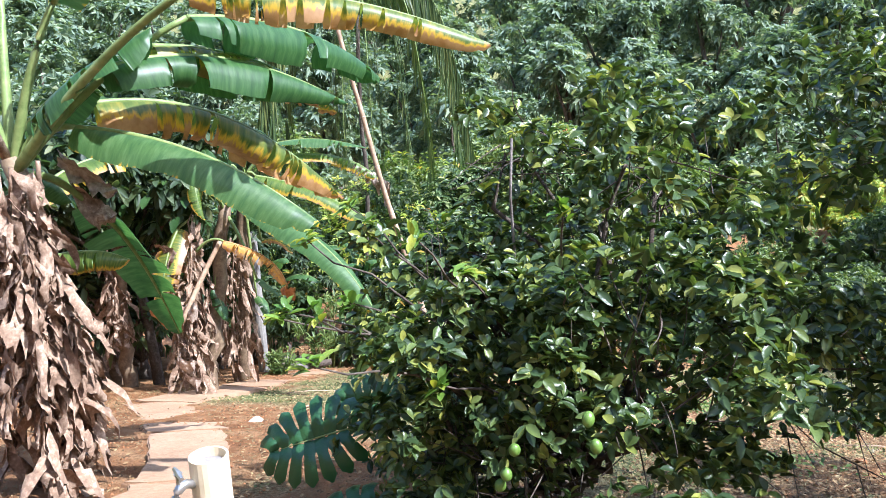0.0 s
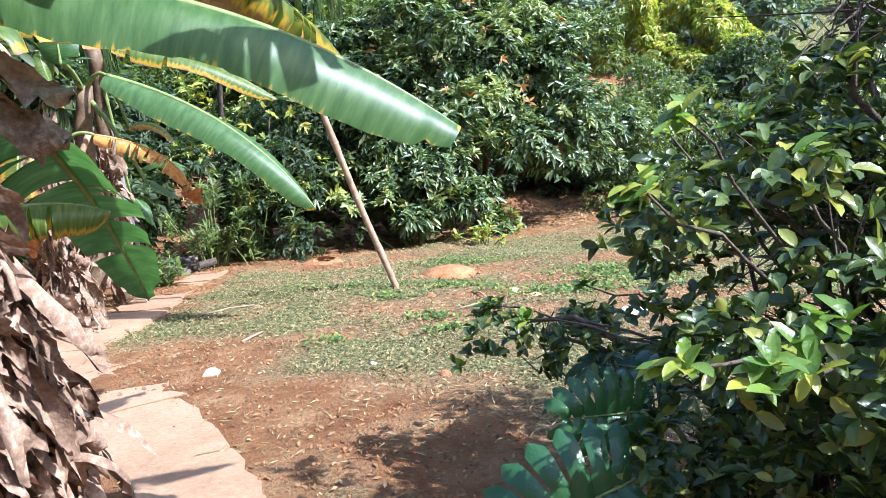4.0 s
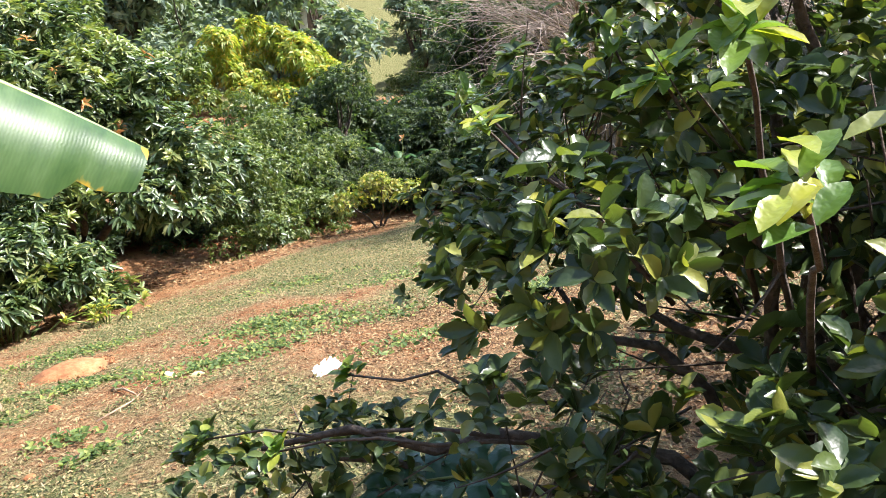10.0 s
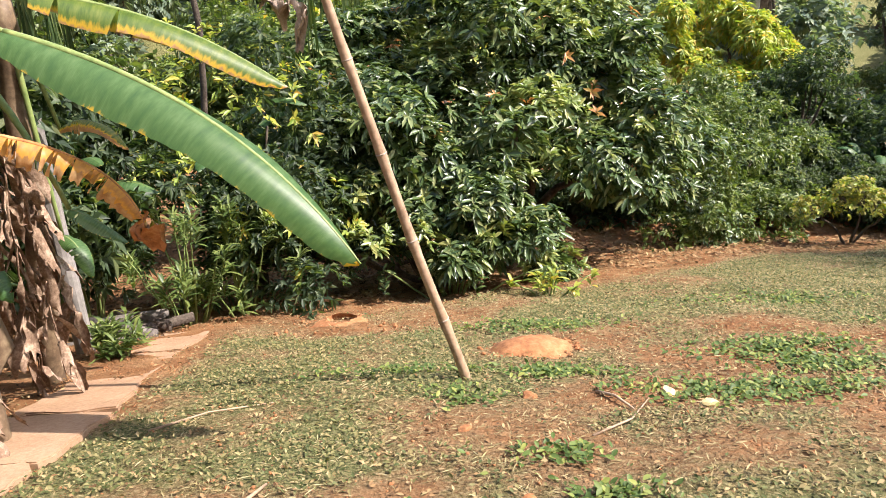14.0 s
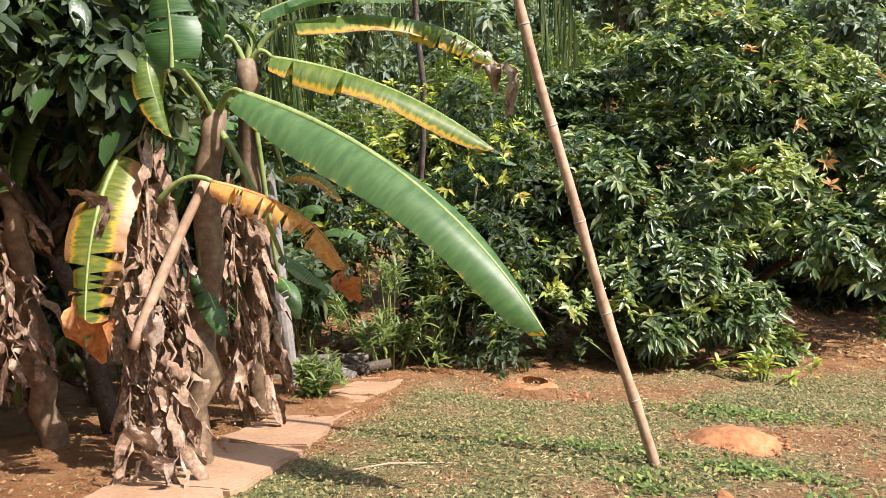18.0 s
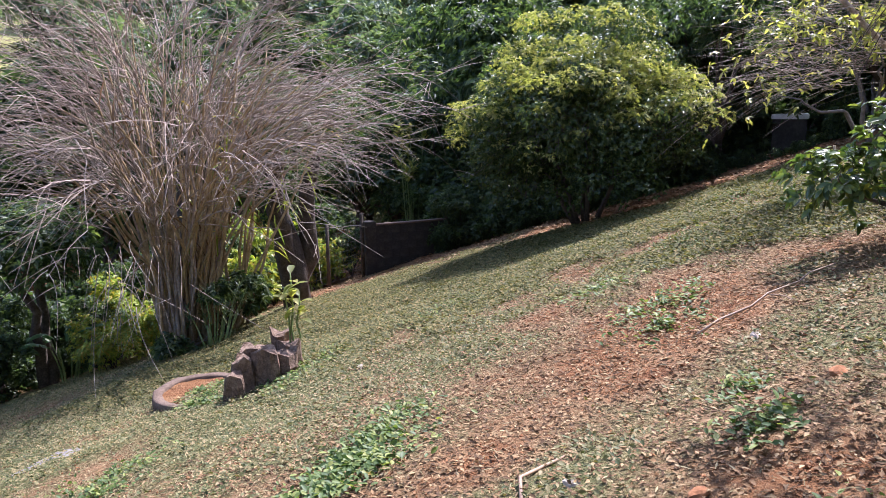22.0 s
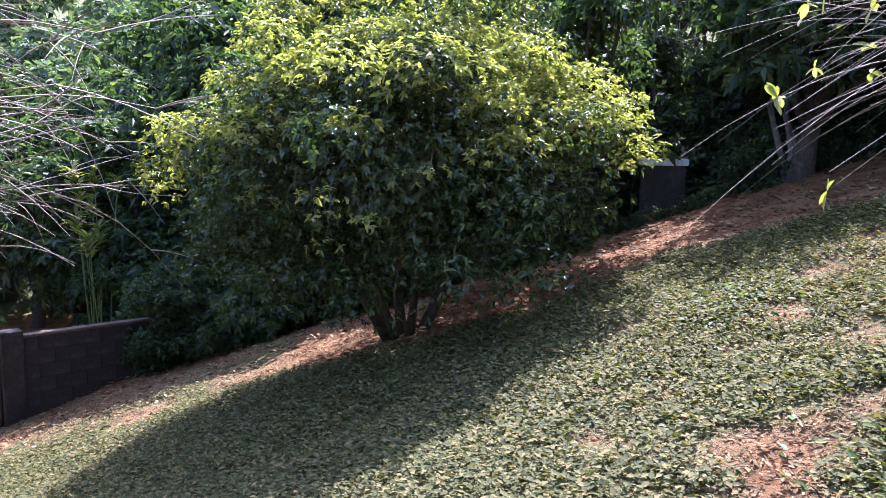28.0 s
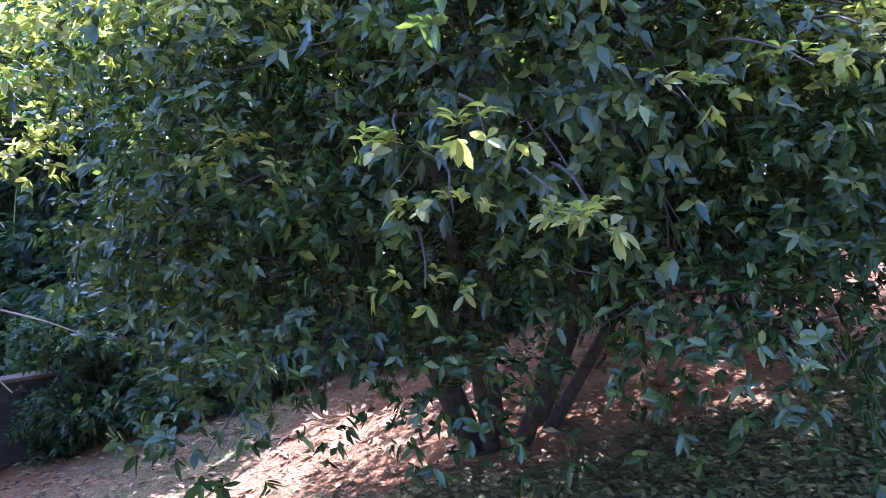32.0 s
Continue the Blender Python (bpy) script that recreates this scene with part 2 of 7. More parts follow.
M_LITTER = leaf_material("dry_litter", [(0, (0.08, 0.044, 0.021)), (0.4, (0.18, 0.10, 0.045)), (0.75, (0.27, 0.16, 0.075)), (1, (0.40, 0.28, 0.145))], 0.85, 0.1, (1, 1, 1), vein=False)
M_DEAD = rough_material("dead_banana_leaf", [(0.3, (0.085, 0.05, 0.03)), (0.5, (0.235, 0.152, 0.10)), (0.68, (0.47, 0.355, 0.26))], 9.0, 0.8, 0.6, 0.015)
M_RUST = rough_material("rusty_dead_leaf", [(0.3, (0.20, 0.07, 0.025)), (0.5, (0.42, 0.17, 0.055)), (0.7, (0.6, 0.34, 0.15))], 7.0, 0.7, 0.5, 0.01)
M_STEM = rough_material("banana_stem", [(0.3, (0.06, 0.04, 0.025)), (0.5, (0.15, 0.10, 0.06)), (0.7, (0.27, 0.2, 0.12))], 5.0, 0.6, 0.3, 0.01)
M_STALK = rough_material("leaf_stalk", [(0.3, (0.10, 0.15, 0.04)), (0.6, (0.22, 0.27, 0.09)), (0.8, (0.36, 0.32, 0.12))], 6.0, 0.45, 0.15, 0.005)
M_BARK = rough_material("dark_bark", [(0.3, (0.035, 0.026, 0.02)), (0.5, (0.085, 0.065, 0.05)), (0.7, (0.16, 0.13, 0.10))], 8.0, 0.9, 0.8, 0.03)
M_TWIG = rough_material("bare_twig", [(0.3, (0.16, 0.12, 0.09)), (0.5, (0.32, 0.25, 0.195)), (0.7, (0.50, 0.42, 0.35))], 5.0, 0.8, 0.3, 0.01)
M_CANE = rough_material("tan_cane", [(0.3, (0.20, 0.14, 0.07)), (0.5, (0.36, 0.26, 0.14)), (0.7, (0.5, 0.4, 0.23))], 5.0, 0.7, 0.3, 0.01)
M_POLE = rough_material("bamboo_pole", [(0.3, (0.16, 0.10, 0.06)), (0.5, (0.33, 0.22, 0.14)), (0.7, (0.47, 0.34, 0.23))], 4.0, 0.6, 0.25, 0.008)
M_CONC = rough_material("red_dusted_concrete", [(0.3, (0.20, 0.115, 0.062)), (0.5, (0.31, 0.19, 0.11)), (0.7, (0.40, 0.265, 0.165))], 2.2, 0.95, 0.6, 0.025, fine=14.0)
M_GREYCONC = rough_material("grey_concrete", [(0.3, (0.12, 0.11, 0.095)), (0.5, (0.22, 0.2, 0.18)), (0.7, (0.34, 0.31, 0.28))], 3.5, 0.9, 0.5, 0.02, fine=7.0)
# Near-black brown for the wall, the terrace base and the far windows.
M_DARKWALL = rough_material("dark_matt_block", [(0.3, (0.022, 0.019, 0.016)), (0.5, (0.045, 0.038, 0.032)), (0.7, (0.085, 0.073, 0.06))], 2.5, 0.95, 0.5, 0.02, fine=6.0)
M_BRICKRED = rough_material("clay_block", [(0.3, (0.25, 0.09, 0.05)), (0.6, (0.38, 0.15, 0.09)), (0.8, (0.46, 0.22, 0.14))], 3.0, 0.9, 0.3, 0.01)
M_WHITE = rough_material("white_plaster", [(0.3, (0.55, 0.53, 0.5)), (0.6, (0.78, 0.77, 0.74)), (0.8, (0.82, 0.81, 0.79))], 3.0, 0.8, 0.2, 0.006)
M_PAPER = rough_material("white_paper", [(0.3, (0.72, 0.72, 0.72)), (0.7, (0.82, 0.82, 0.83))], 9.0, 0.7, 0.3, 0.006)
M_STONE = rough_material("pale_stone", [(0.3, (0.3, 0.24, 0.18)), (0.6, (0.48, 0.4, 0.31)), (0.8, (0.6, 0.52, 0.43))], 12.0, 0.85, 0.4, 0.006)
M_OLDCONC = rough_material("old_ring_concrete", [(0.3, (0.07, 0.046, 0.031)), (0.5, (0.14, 0.095, 0.066)), (0.7, (0.22, 0.158, 0.112))], 4.0, 0.95, 0.7, 0.02, fine=9.0)
M_CREAM = rough_material("cream_pvc", [(0.3, (0.55, 0.43, 0.27)), (0.6, (0.68, 0.56, 0.38)), (0.8, (0.74, 0.63, 0.45))], 5.0, 0.45, 0.1, 0.003)
M_METAL = rough_material("dull_tap_metal", [(0.3, (0.3, 0.29, 0.27)), (0.7, (0.55, 0.53, 0.5))], 20.0, 0.35, 0.2, 0.003)
M_METAL.node_tree.nodes["Principled BSDF"].inputs["Metallic"].default_value = 0.8
M_FRUIT = rough_material("green_lime", [(0.3, (0.06, 0.13, 0.02)), (0.7, (0.15, 0.23, 0.04))], 30.0, 0.4, 0.4, 0.003, spec=0.5)
M_WIRE = rough_material("rusty_wire", [(0.3, (0.06, 0.05, 0.045)), (0.7, (0.16, 0.14, 0.13))], 20.0, 0.6, 0.1, 0.002)
M_MEADOW = rough_material("far_meadow", [(0.3, (0.09, 0.10, 0.035)), (0.45, (0.2, 0.2, 0.065)), (0.55, (0.29, 0.27, 0.10)), (0.7, (0.36, 0.27, 0.13))], 0.25, 0.95, 0.5, 0.4, fine=7.0)
M_RIND = rough_material("yellow_husk", [(0.3, (0.45, 0.36, 0.14)), (0.7, (0.66, 0.56, 0.3))], 14.0, 0.6, 0.3, 0.004)

M_CARPET = leaf_material("pale_carpet_leaves", [(0, (0.065, 0.07, 0.027)), (0.4, (0.125, 0.122, 0.045)), (0.7, (0.19, 0.175, 0.066)), (0.9, (0.27, 0.21, 0.085)), (1, (0.32, 0.22, 0.10))], 0.8, 0.3, vein=False)
M_CLOD = rough_material("fresh_red_earth", [(0.3, (0.15, 0.06, 0.025)), (0.5, (0.29, 0.125, 0.05)), (0.7, (0.40, 0.205, 0.095))], 6.0, 0.95, 0.5, 0.02)
M_GREYBARK = rough_material("grey_bark", [(0.3, (0.07, 0.06, 0.052)), (0.5, (0.14, 0.12, 0.105)), (0.7, (0.24, 0.21, 0.19))], 8.0, 0.9, 0.6, 0.02)
M_STRAW = leaf_material("dry_straw", [(0, (0.14, 0.10, 0.045)), (0.5, (0.27, 0.21, 0.10)), (1, (0.42, 0.35, 0.19))], 0.8, 0.15, (1, 1, 1), vein=False)
M_COMB = rough_material("pale_dead_leaf", [(0.3, (0.17, 0.115, 0.085)), (0.5, (0.37, 0.28, 0.22)), (0.68, (0.58, 0.48, 0.40))], 9.0, 0.8, 0.6, 0.015)
for _m in (M_CARPET, M_COVER, M_LITTER, M_STRAW, M_LUSH):
    _m.node_tree.nodes["Principled BSDF"].inputs["Specular IOR Level"].default_value = 0.25
M_STUMP = rough_material("weathered_stump_wood", [(0.3, (0.06, 0.04, 0.027)), (0.5, (0.16, 0.105, 0.07)), (0.7, (0.30, 0.21, 0.145))], 9.0, 0.9, 0.9, 0.03)


# ---- building helpers ----
def mesh_ob(name, verts, faces, material, parent=None, label="", smooth=False):
    me = bpy.data.meshes.new(name)
    me.from_pydata([tuple(v) for v in verts] if not isinstance(verts, np.ndarray) else verts.tolist(), [], faces if isinstance(faces, list) else faces.tolist())
    me.materials.append(material)
    if smooth:
        me.shade_smooth()
    ob = new(name, me)
    if parent:
        ob.parent = parent
    if label:
        ob["label"] = label
    return ob


def thing(name, place, label, category, group="", kind=""):
    """An Empty at the base of a thing, which parents its parts."""
    ob = new(name)
    ob.empty_display_size = 0.1
    ob.location = place
    return tagged(ob, label, category, group, kind)


def part(name, bm, material, parent, label=""):
    me = bpy.data.meshes.new(name)
    bm.to_mesh(me)
    bm.free()
    me.materials.append(material)
    ob = new(name, me)
    ob.parent = parent
    if label:
        ob["label"] = label
    return ob


def ground(x, y):
    """Height of the garden: a steady slope that falls towards +y, easing uphill, with a valley and far hills beyond."""
    x, y = np.asarray(x, float), np.asarray(y, float)
    xn = 22 * np.tanh(x / 22)
    near = 1.4186 + 0.0498 * xn - 0.3215 * y - 0.0029 * xn * xn - 0.0011 * xn * np.clip(y, -5, 15) + 0.0004 * np.clip(y, -5, 20) ** 2
    near = np.where(y < -3.0, near + 0.24 * (-3.0 - y), near)
    flat = np.clip(y - 15.0, 0, None)
    near = near + 0.27 * flat
    far = np.hypot(x - 5, y)
    near = near + 0.24 * (np.hypot(np.clip(far - 38, 0, 260), 3.0) - 3.0)
    return near


def bumps(x, y):
    x, y = np.asarray(x, float), np.asarray(y, float)
    b = 0.03 * np.sin(1.7 * x + 0.6 * y) * np.sin(1.3 * y - 0.5 * x + 1) + 0.018 * np.sin(4.1 * x + 1.3) * np.sin(3.7 * y + 0.4 * x)
    for cx, cy, r, h in ((0.44, 6.02, 0.4, 0.04), (-1.4, 7.45, 0.38, 0.08), (5.1, 2.3, 0.5, -0.04), (7.15, 6.9, 0.9, 0.06), (2.5, 6.9, 0.5, 0.05)):
        b = b + h * np.exp(-((x - cx) ** 2 + (y - cy) ** 2) / (r * r))
    return b


def gz(x, y):
    return float(ground(x, y) + bumps(x, y))


def tube_arrays(points, radii, sides=6):
    """A tapered tube along a line of points; returns vertices and faces."""
    p = np.asarray(points, float)
    r = np.asarray(radii, float)
    d = np.gradient(p, axis=0)
    d /= np.linalg.norm(d, axis=1)[:, None] + 1e-9
    ref = np.where(np.abs(d[:, 2:3]) > 0.9, [[1.0, 0, 0]], [[0, 0, 1.0]])
    a = np.cross(d, ref)
    a /= np.linalg.norm(a, axis=1)[:, None] + 1e-9
    b = np.cross(d, a)
    ang = np.linspace(0, 2 * np.pi, sides, endpoint=False)
    v = p[:, None] + r[:, None, None] * (np.cos(ang)[None, :, None] * a[:, None] + np.sin(ang)[None, :, None] * b[:, None])
    f = []
    n = len(p)
    for i in range(n - 1):
        for k in range(sides):
            f.append((i * sides + k, i * sides + (k + 1) % sides, (i + 1) * sides + (k + 1) % sides, (i + 1) * sides + k))
    f.append(tuple(range(sides))[::-1])
    f.append(tuple((n - 1) * sides + k for k in range(sides)))
    return v.reshape(-1, 3), f


def join(pieces):
    vs, fs, n = [], [], 0
    for v, f in pieces:
        vs.append(v)
        fs += [tuple(i + n for i in q) for q in f]
        n += len(v)
    return np.concatenate(vs), fs


def bent(a, b, sag=0.0, wobble=0.0, n=6, gen=None):
    """Points from a to b, bowed upwards by sag."""
    g = gen if gen is not None else rng
    t = np.linspace(0, 1, n)[:, None]
    p = np.asarray(a, float) * (1 - t) + np.asarray(b, float) * t
    p[:, 2] += sag * 4 * (t * (1 - t))[:, 0]
    if wobble:
        p[1:-1] += g.normal(0, wobble, (n - 2, 3))
    return p


def curve3(a, m, b, n):
    """Points on the bow from a through m to b."""
    a, m, b = (np.asarray(p, float) for p in (a, m, b))
    c = 2 * m - (a + b) / 2
    t = np.linspace(0, 1, n)[:, None]
    return (1 - t) ** 2 * a + 2 * t * (1 - t) * c + t * t * b


def unit(v):
    return v / (np.linalg.norm(v, axis=-1, keepdims=True) + 1e-9)


def leaf_arrays(base, way, up, length, width, fine=False, fold=0.2, droop=0.15, broad=0.45):
    """Many leaves at once: pointed blades, folded along the midrib and drooping at the tip."""
    n = len(base)
    way = unit(way)
    side = unit(np.cross(way, up) + 1e-6)
    nor = np.cross(side, way)
    L, W = np.asarray(length)[:, None] * np.ones((n, 1)), np.asarray(width)[:, None] * np.ones((n, 1))

    def at(t, s, lift):
        return base + way * L * t + side * W * s * 0.5 + nor * (W * lift) - np.array([0, 0, 1.0]) * L * droop * t * t
    if fine is True:
        rows = ((0.0, 0.08), (0.25, 0.75), (broad + 0.08, 1.0), (0.82, 0.72), (1.0, 0.06))
        v = np.stack([at(t, s * w, -fold * abs(s) * w * -1) for t, w in rows for s in (-1, 0, 1)], 1)
        f = []
        for i in range(4):
            for k in range(2):
                f.append((3 * i + k, 3 * i + k + 1, 3 * i + k + 4, 3 * i + k + 3))
        per = 15
    if fine == "oval":
        v = np.stack([at(0, 0, 0), at(0.26, -0.8, fold * 0.8), at(0.66, -0.85, fold * 0.8), at(1.0, 0, 0), at(0.66, 0.85, fold * 0.8), at(0.26, 0.8, fold * 0.8)], 1)
        f = [(0, 1, 2, 3), (0, 3, 4, 5)]
        per = 6
    elif not fine:
        v = np.stack([at(0, 0, 0), at(broad, -1, fold), at(1.0, 0, 0), at(broad, 1, fold)], 1)
        f = [(0, 1, 2), (0, 2, 3)]
        per = 4
    f = np.array(f)
    faces = (f[None] + (np.arange(n) * per)[:, None, None]).reshape(-1, f.shape[1])
    return v.reshape(-1, 3), faces


def lump_points(lumps, n, gen, inner=0.25, low=-0.75):
    """Random twig ends on uneven rounded lumps, and the outward way at each."""
    vol = np.array([l[3] * l[4] + l[4] * l[5] + l[3] * l[5] for l in lumps])
    which = gen.choice(len(lumps), n, p=vol / vol.sum())
    c, r = np.array([l[:3] for l in lumps])[which], np.array([l[3:6] for l in lumps])[which]
    d = unit(gen.normal(size=(n, 3)))
    d[:, 2] = np.where(d[:, 2] < low, -d[:, 2], d[:, 2])
    wave = 1 + 0.13 * np.sin(5 * d[:, 0] + 3 * d[:, 2] + which) + 0.10 * np.sin(7 * d[:, 1] - 4 * d[:, 2] + 2 * which) + 0.07 * np.sin(13 * d[:, 0] + 11 * d[:, 1])
    depth = np.where(gen.random(n) < inner, gen.uniform(0.45, 0.85, n), gen.uniform(0.86, 1.08, n))
    return c + d * r * (wave * depth)[:, None], unit(d / r)


def rosettes(lumps, n, per, length, width, gen, spread=0.9, droop=0.3, inner=0.25, fine=False, low=-0.75, up_bias=0.3, fold=0.2, broad=0.45):
    """Leaves in whorls round twig ends."""
    p, o = lump_points(lumps, n, gen, inner, low)
    o = unit(o + np.array([0, 0, up_bias]) + gen.normal(0, 0.25, (n, 3)))
    p, o = np.repeat(p, per, 0), np.repeat(o, per, 0)
    m = n * per
    t = unit(np.cross(o, unit(gen.normal(size=(m, 3)))))
    way = unit(o * gen.uniform(0.15, 0.9, (m, 1)) + t * spread)
    base = p - o * gen.uniform(0, length * 0.6, (m, 1))
    L = length * gen.uniform(0.65, 1.15, m)
    return leaf_arrays(base, way, unit(o + gen.normal(0, 0.24, (m, 3))), L, L * width / length, fine, fold, droop, broad)


def clumps(lumps, n, size, gen, inner=0.12, low=-0.6):
    """Smaller leafy clumps over the large lumps, with gaps between."""
    q, _ = lump_points(lumps, n, gen, inner, low)
    return [(*p, s, s, 0.72 * s) for p, s in zip(q, size * gen.uniform(0.6, 1.3, n))]


def crown(name, arrays, material, parent, label=""):
    v, f = arrays
    me = bpy.data.meshes.new(name)
    me.vertices.add(len(v))
    me.vertices.foreach_set("co", v.astype(np.float32).ravel())
    k = f.shape[1]
    me.loops.add(f.size)
    me.loops.foreach_set("vertex_index", f.astype(np.int32).ravel())
    me.polygons.add(len(f))
    me.polygons.foreach_set("loop_start", np.arange(0, f.size, k, dtype=np.int32))
    me.update(calc_edges=True)
    me.materials.append(material)
    ob = new(name, me)
    ob.parent = parent
    if parent:
        ob["kind"] = "stuff"
    if label:
        ob["label"] = label
    return ob


def local(v, parent):
    return v - np.array(parent.location)


def limb_tree(base, tops, r0, gen, fork=0.45, sides=7, wobble=0.06, r_end=0.15):
    """A trunk that forks into limbs towards the given places."""
    base = np.asarray(base, float)
    mid = base + (np.mean(tops, 0) - base) * fork
    pieces = [tube_arrays(bent(base - [0, 0, 0.12], mid, 0, wobble * 0.5, 5, gen), np.linspace(r0 * 1.25, r0 * 0.8, 5), sides)]
    for tp in tops:
        k = 7
        pieces.append(tube_arrays(bent(mid - (mid - base) * 0.08, tp, 0.1 * gen.normal(), wobble, k, gen), np.linspace(r0 * 0.62, r0 * r_end, k), max(5, sides - 2)))
    return join(pieces)


def add_limbs(parent, base, tops, r0, gen, material, fork=0.45, name="trunk"):
    v, f = limb_tree(base, tops, r0, gen, fork)
    return mesh_ob(name, local(v, parent), f, material, parent, smooth=True)


def twig_set(starts, ways, lengths, radii, gen, bend=0.25, n=4, sides=3, fall=0.0):
    """Thin twigs, each a bent tapering prism."""
    m = len(starts)
    t = np.linspace(0, 1, n)
    side = unit(np.cross(ways, gen.normal(size=(m, 3))))
    p = starts[:, None] + ways[:, None] * (lengths[:, None] * t)[:, :, None] + side[:, None] * (lengths[:, None] * bend * gen.uniform(-1, 1, (m, 1)) * t ** 2)[:, :, None]
    p[:, :, 2] -= fall * lengths[:, None] * t ** 2
    a = unit(np.cross(ways, unit(gen.normal(size=(m, 3)))))
    b = np.cross(unit(ways), a)
    ang = np.linspace(0, 2 * np.pi, sides, endpoint=False)
    ring = np.cos(ang)[None, :, None] * a[:, None] + np.sin(ang)[None, :, None] * b[:, None]
    r = radii[:, None] * np.linspace(1, 0.35, n)[None]
    v = p[:, :, None] + ring[:, None] * r[:, :, None, None]
    q = [(i * sides + k, i * sides + (k + 1) % sides, (i + 1) * sides + (k + 1) % sides, (i + 1) * sides + k) for i in range(n - 1) for k in range(sides)]
    f = (np.array(q)[None] + (np.arange(m) * n * sides)[:, None, None]).reshape(-1, 4)
    return v.reshape(-1, 3), f, p


def value_noise(x, y, scale, seed):
    g = np.random.default_rng(seed).random((64, 64))
    u, w = np.asarray(x) / scale, np.asarray(y) / scale
    i, j = np.floor(u).astype(int), np.floor(w).astype(int)
    fu, fw = u - i, w - j
    fu, fw = fu * fu * (3 - 2 * fu), fw * fw * (3 - 2 * fw)
    q = lambda a, b: g[a % 64, b % 64]
    return (q(i, j) * (1 - fu) + q(i + 1, j) * fu) * (1 - fw) + (q(i, j + 1) * (1 - fu) + q(i + 1, j + 1) * fu) * fw


def growth(x, y):
    """How well things grow at a place: the lawn well, the trodden soil by the path and under the trees badly."""
    x, y = np.asarray(x, float), np.asarray(y, float)
    edge = np.interp(y, (-1.0, 0.6, 1.5, 2.4, 3.15, 4.6, 7.3), (0.2, -0.62, -1.3, -2.1, -2.75, -2.95, -3.0))
    want = 0.41 + 0.14 * np.clip((y - 3.2) / 3.0, 0, 1) + 0.2 * np.clip((x - 7.0) / 3.0, 0, 1) * np.clip((y + 1.2) / 1.5, 0, 1)
    want = want - 0.35 * np.clip((-0.55 - x) / 0.5, 0, 1) * np.clip((3.2 - y) / 1.5, 0, 1) - 0.06 * np.clip((2.8 - y) / 1.5, 0, 1)
    want = want - 0.06 * np.clip(1 - np.hypot(x - 1.0, y - 3.3) / 2.2, 0, 1)
    want = want - 0.5 * np.clip((y - 8.3 - 0.55 * np.clip(x, -3, 9)) / 1.2, 0, 1)
    want = want - 0.07 * np.clip((2.8 - x) / 1.5, 0, 1)
    want = want - 0.5 * np.clip((edge + 0.55 - x) / 0.4, 0, 1)
    want = want - 0.17 * np.clip(1.3 - np.hypot((x - 5.2) / 3.0, (y - 2.7) / 2.0), 0, 0.6)
    for cx, cy, r in ((0.44, 6.0, 0.5), (-1.4, 7.2, 0.45), (5.6, 2.5, 0.4), (0.95, 4.7, 0.5), (3.6, 3.1, 0.8), (5.0, 3.0, 0.7), (2.9, 4.1, 0.6), (2.4, 6.6, 0.6), (3.6, 6.0, 0.7), (4.4, 7.8, 0.6), (-0.3, 3.2, 0.5), (8.6, 4.2, 0.4), (7.9, 2.6, 0.5), (9.6, 3.1, 0.4), (1.6, 5.6, 0.4), (0.9, 2.4, 0.4), (0.05, 1.0, 0.45), (-0.35, 1.7, 0.4), (9.1, 3.7, 0.55), (7.2, 3.6, 0.45), (7.3, 2.4, 0.4), (6.5, 2.1, 0.45), (7.7, 5.2, 0.35), (11.0, 2.0, 0.35), (10.1, 2.95, 0.4), (11.9, 2.3, 0.25)):
        want = want - 0.26 * np.clip(1.3 - np.hypot(x - cx, (y - cy) * 1.5) / r, 0, 1)
    for cx, cy, r in ((2.6, 7.6, 1.5), (4.6, 8.6, 1.6), (1.0, 7.2, 0.9), (3.4, 5.2, 0.7), (6.0, 5.4, 1.0), (6.3, 9.6, 1.8), (4.2, 11.0, 1.6), (8.6, 9.4, 1.6), (1.0, 2.4, 1.5), (0.3, 3.9, 1.3), (-0.7, 3.5, 0.8), (-0.1, 2.4, 0.7), (8.6, 3.4, 1.6)):
        want = want + 0.16 * np.clip(1.3 - np.hypot(x - cx, (y - cy) * 1.2) / r, 0, 1)
    return want - 0.5 * np.clip(1 - np.hypot(x - 15.6, (y - 5.2) * 0.8) / 1.4, 0, 1) - 0.6 * np.clip((x - 14.2) / 1.0, 0, 1)


def greenness(x, y):
    """How much grows at a place, 0 to 1."""
    n = 0.4 * value_noise(x, y, 1.3, 1) + 0.33 * value_noise(x, y, 0.45, 2) + 0.27 * value_noise(x, y, 0.17, 3)
    return np.clip((growth(x, y) - n) * 4 + 0.5, 0, 1)


# ---- the ground ----
def stretch_axis(n, centre, near, far):
    s = np.linspace(-1, 1, n)
    return centre + near * s + far * np.sign(s) * np.abs(s) ** 5


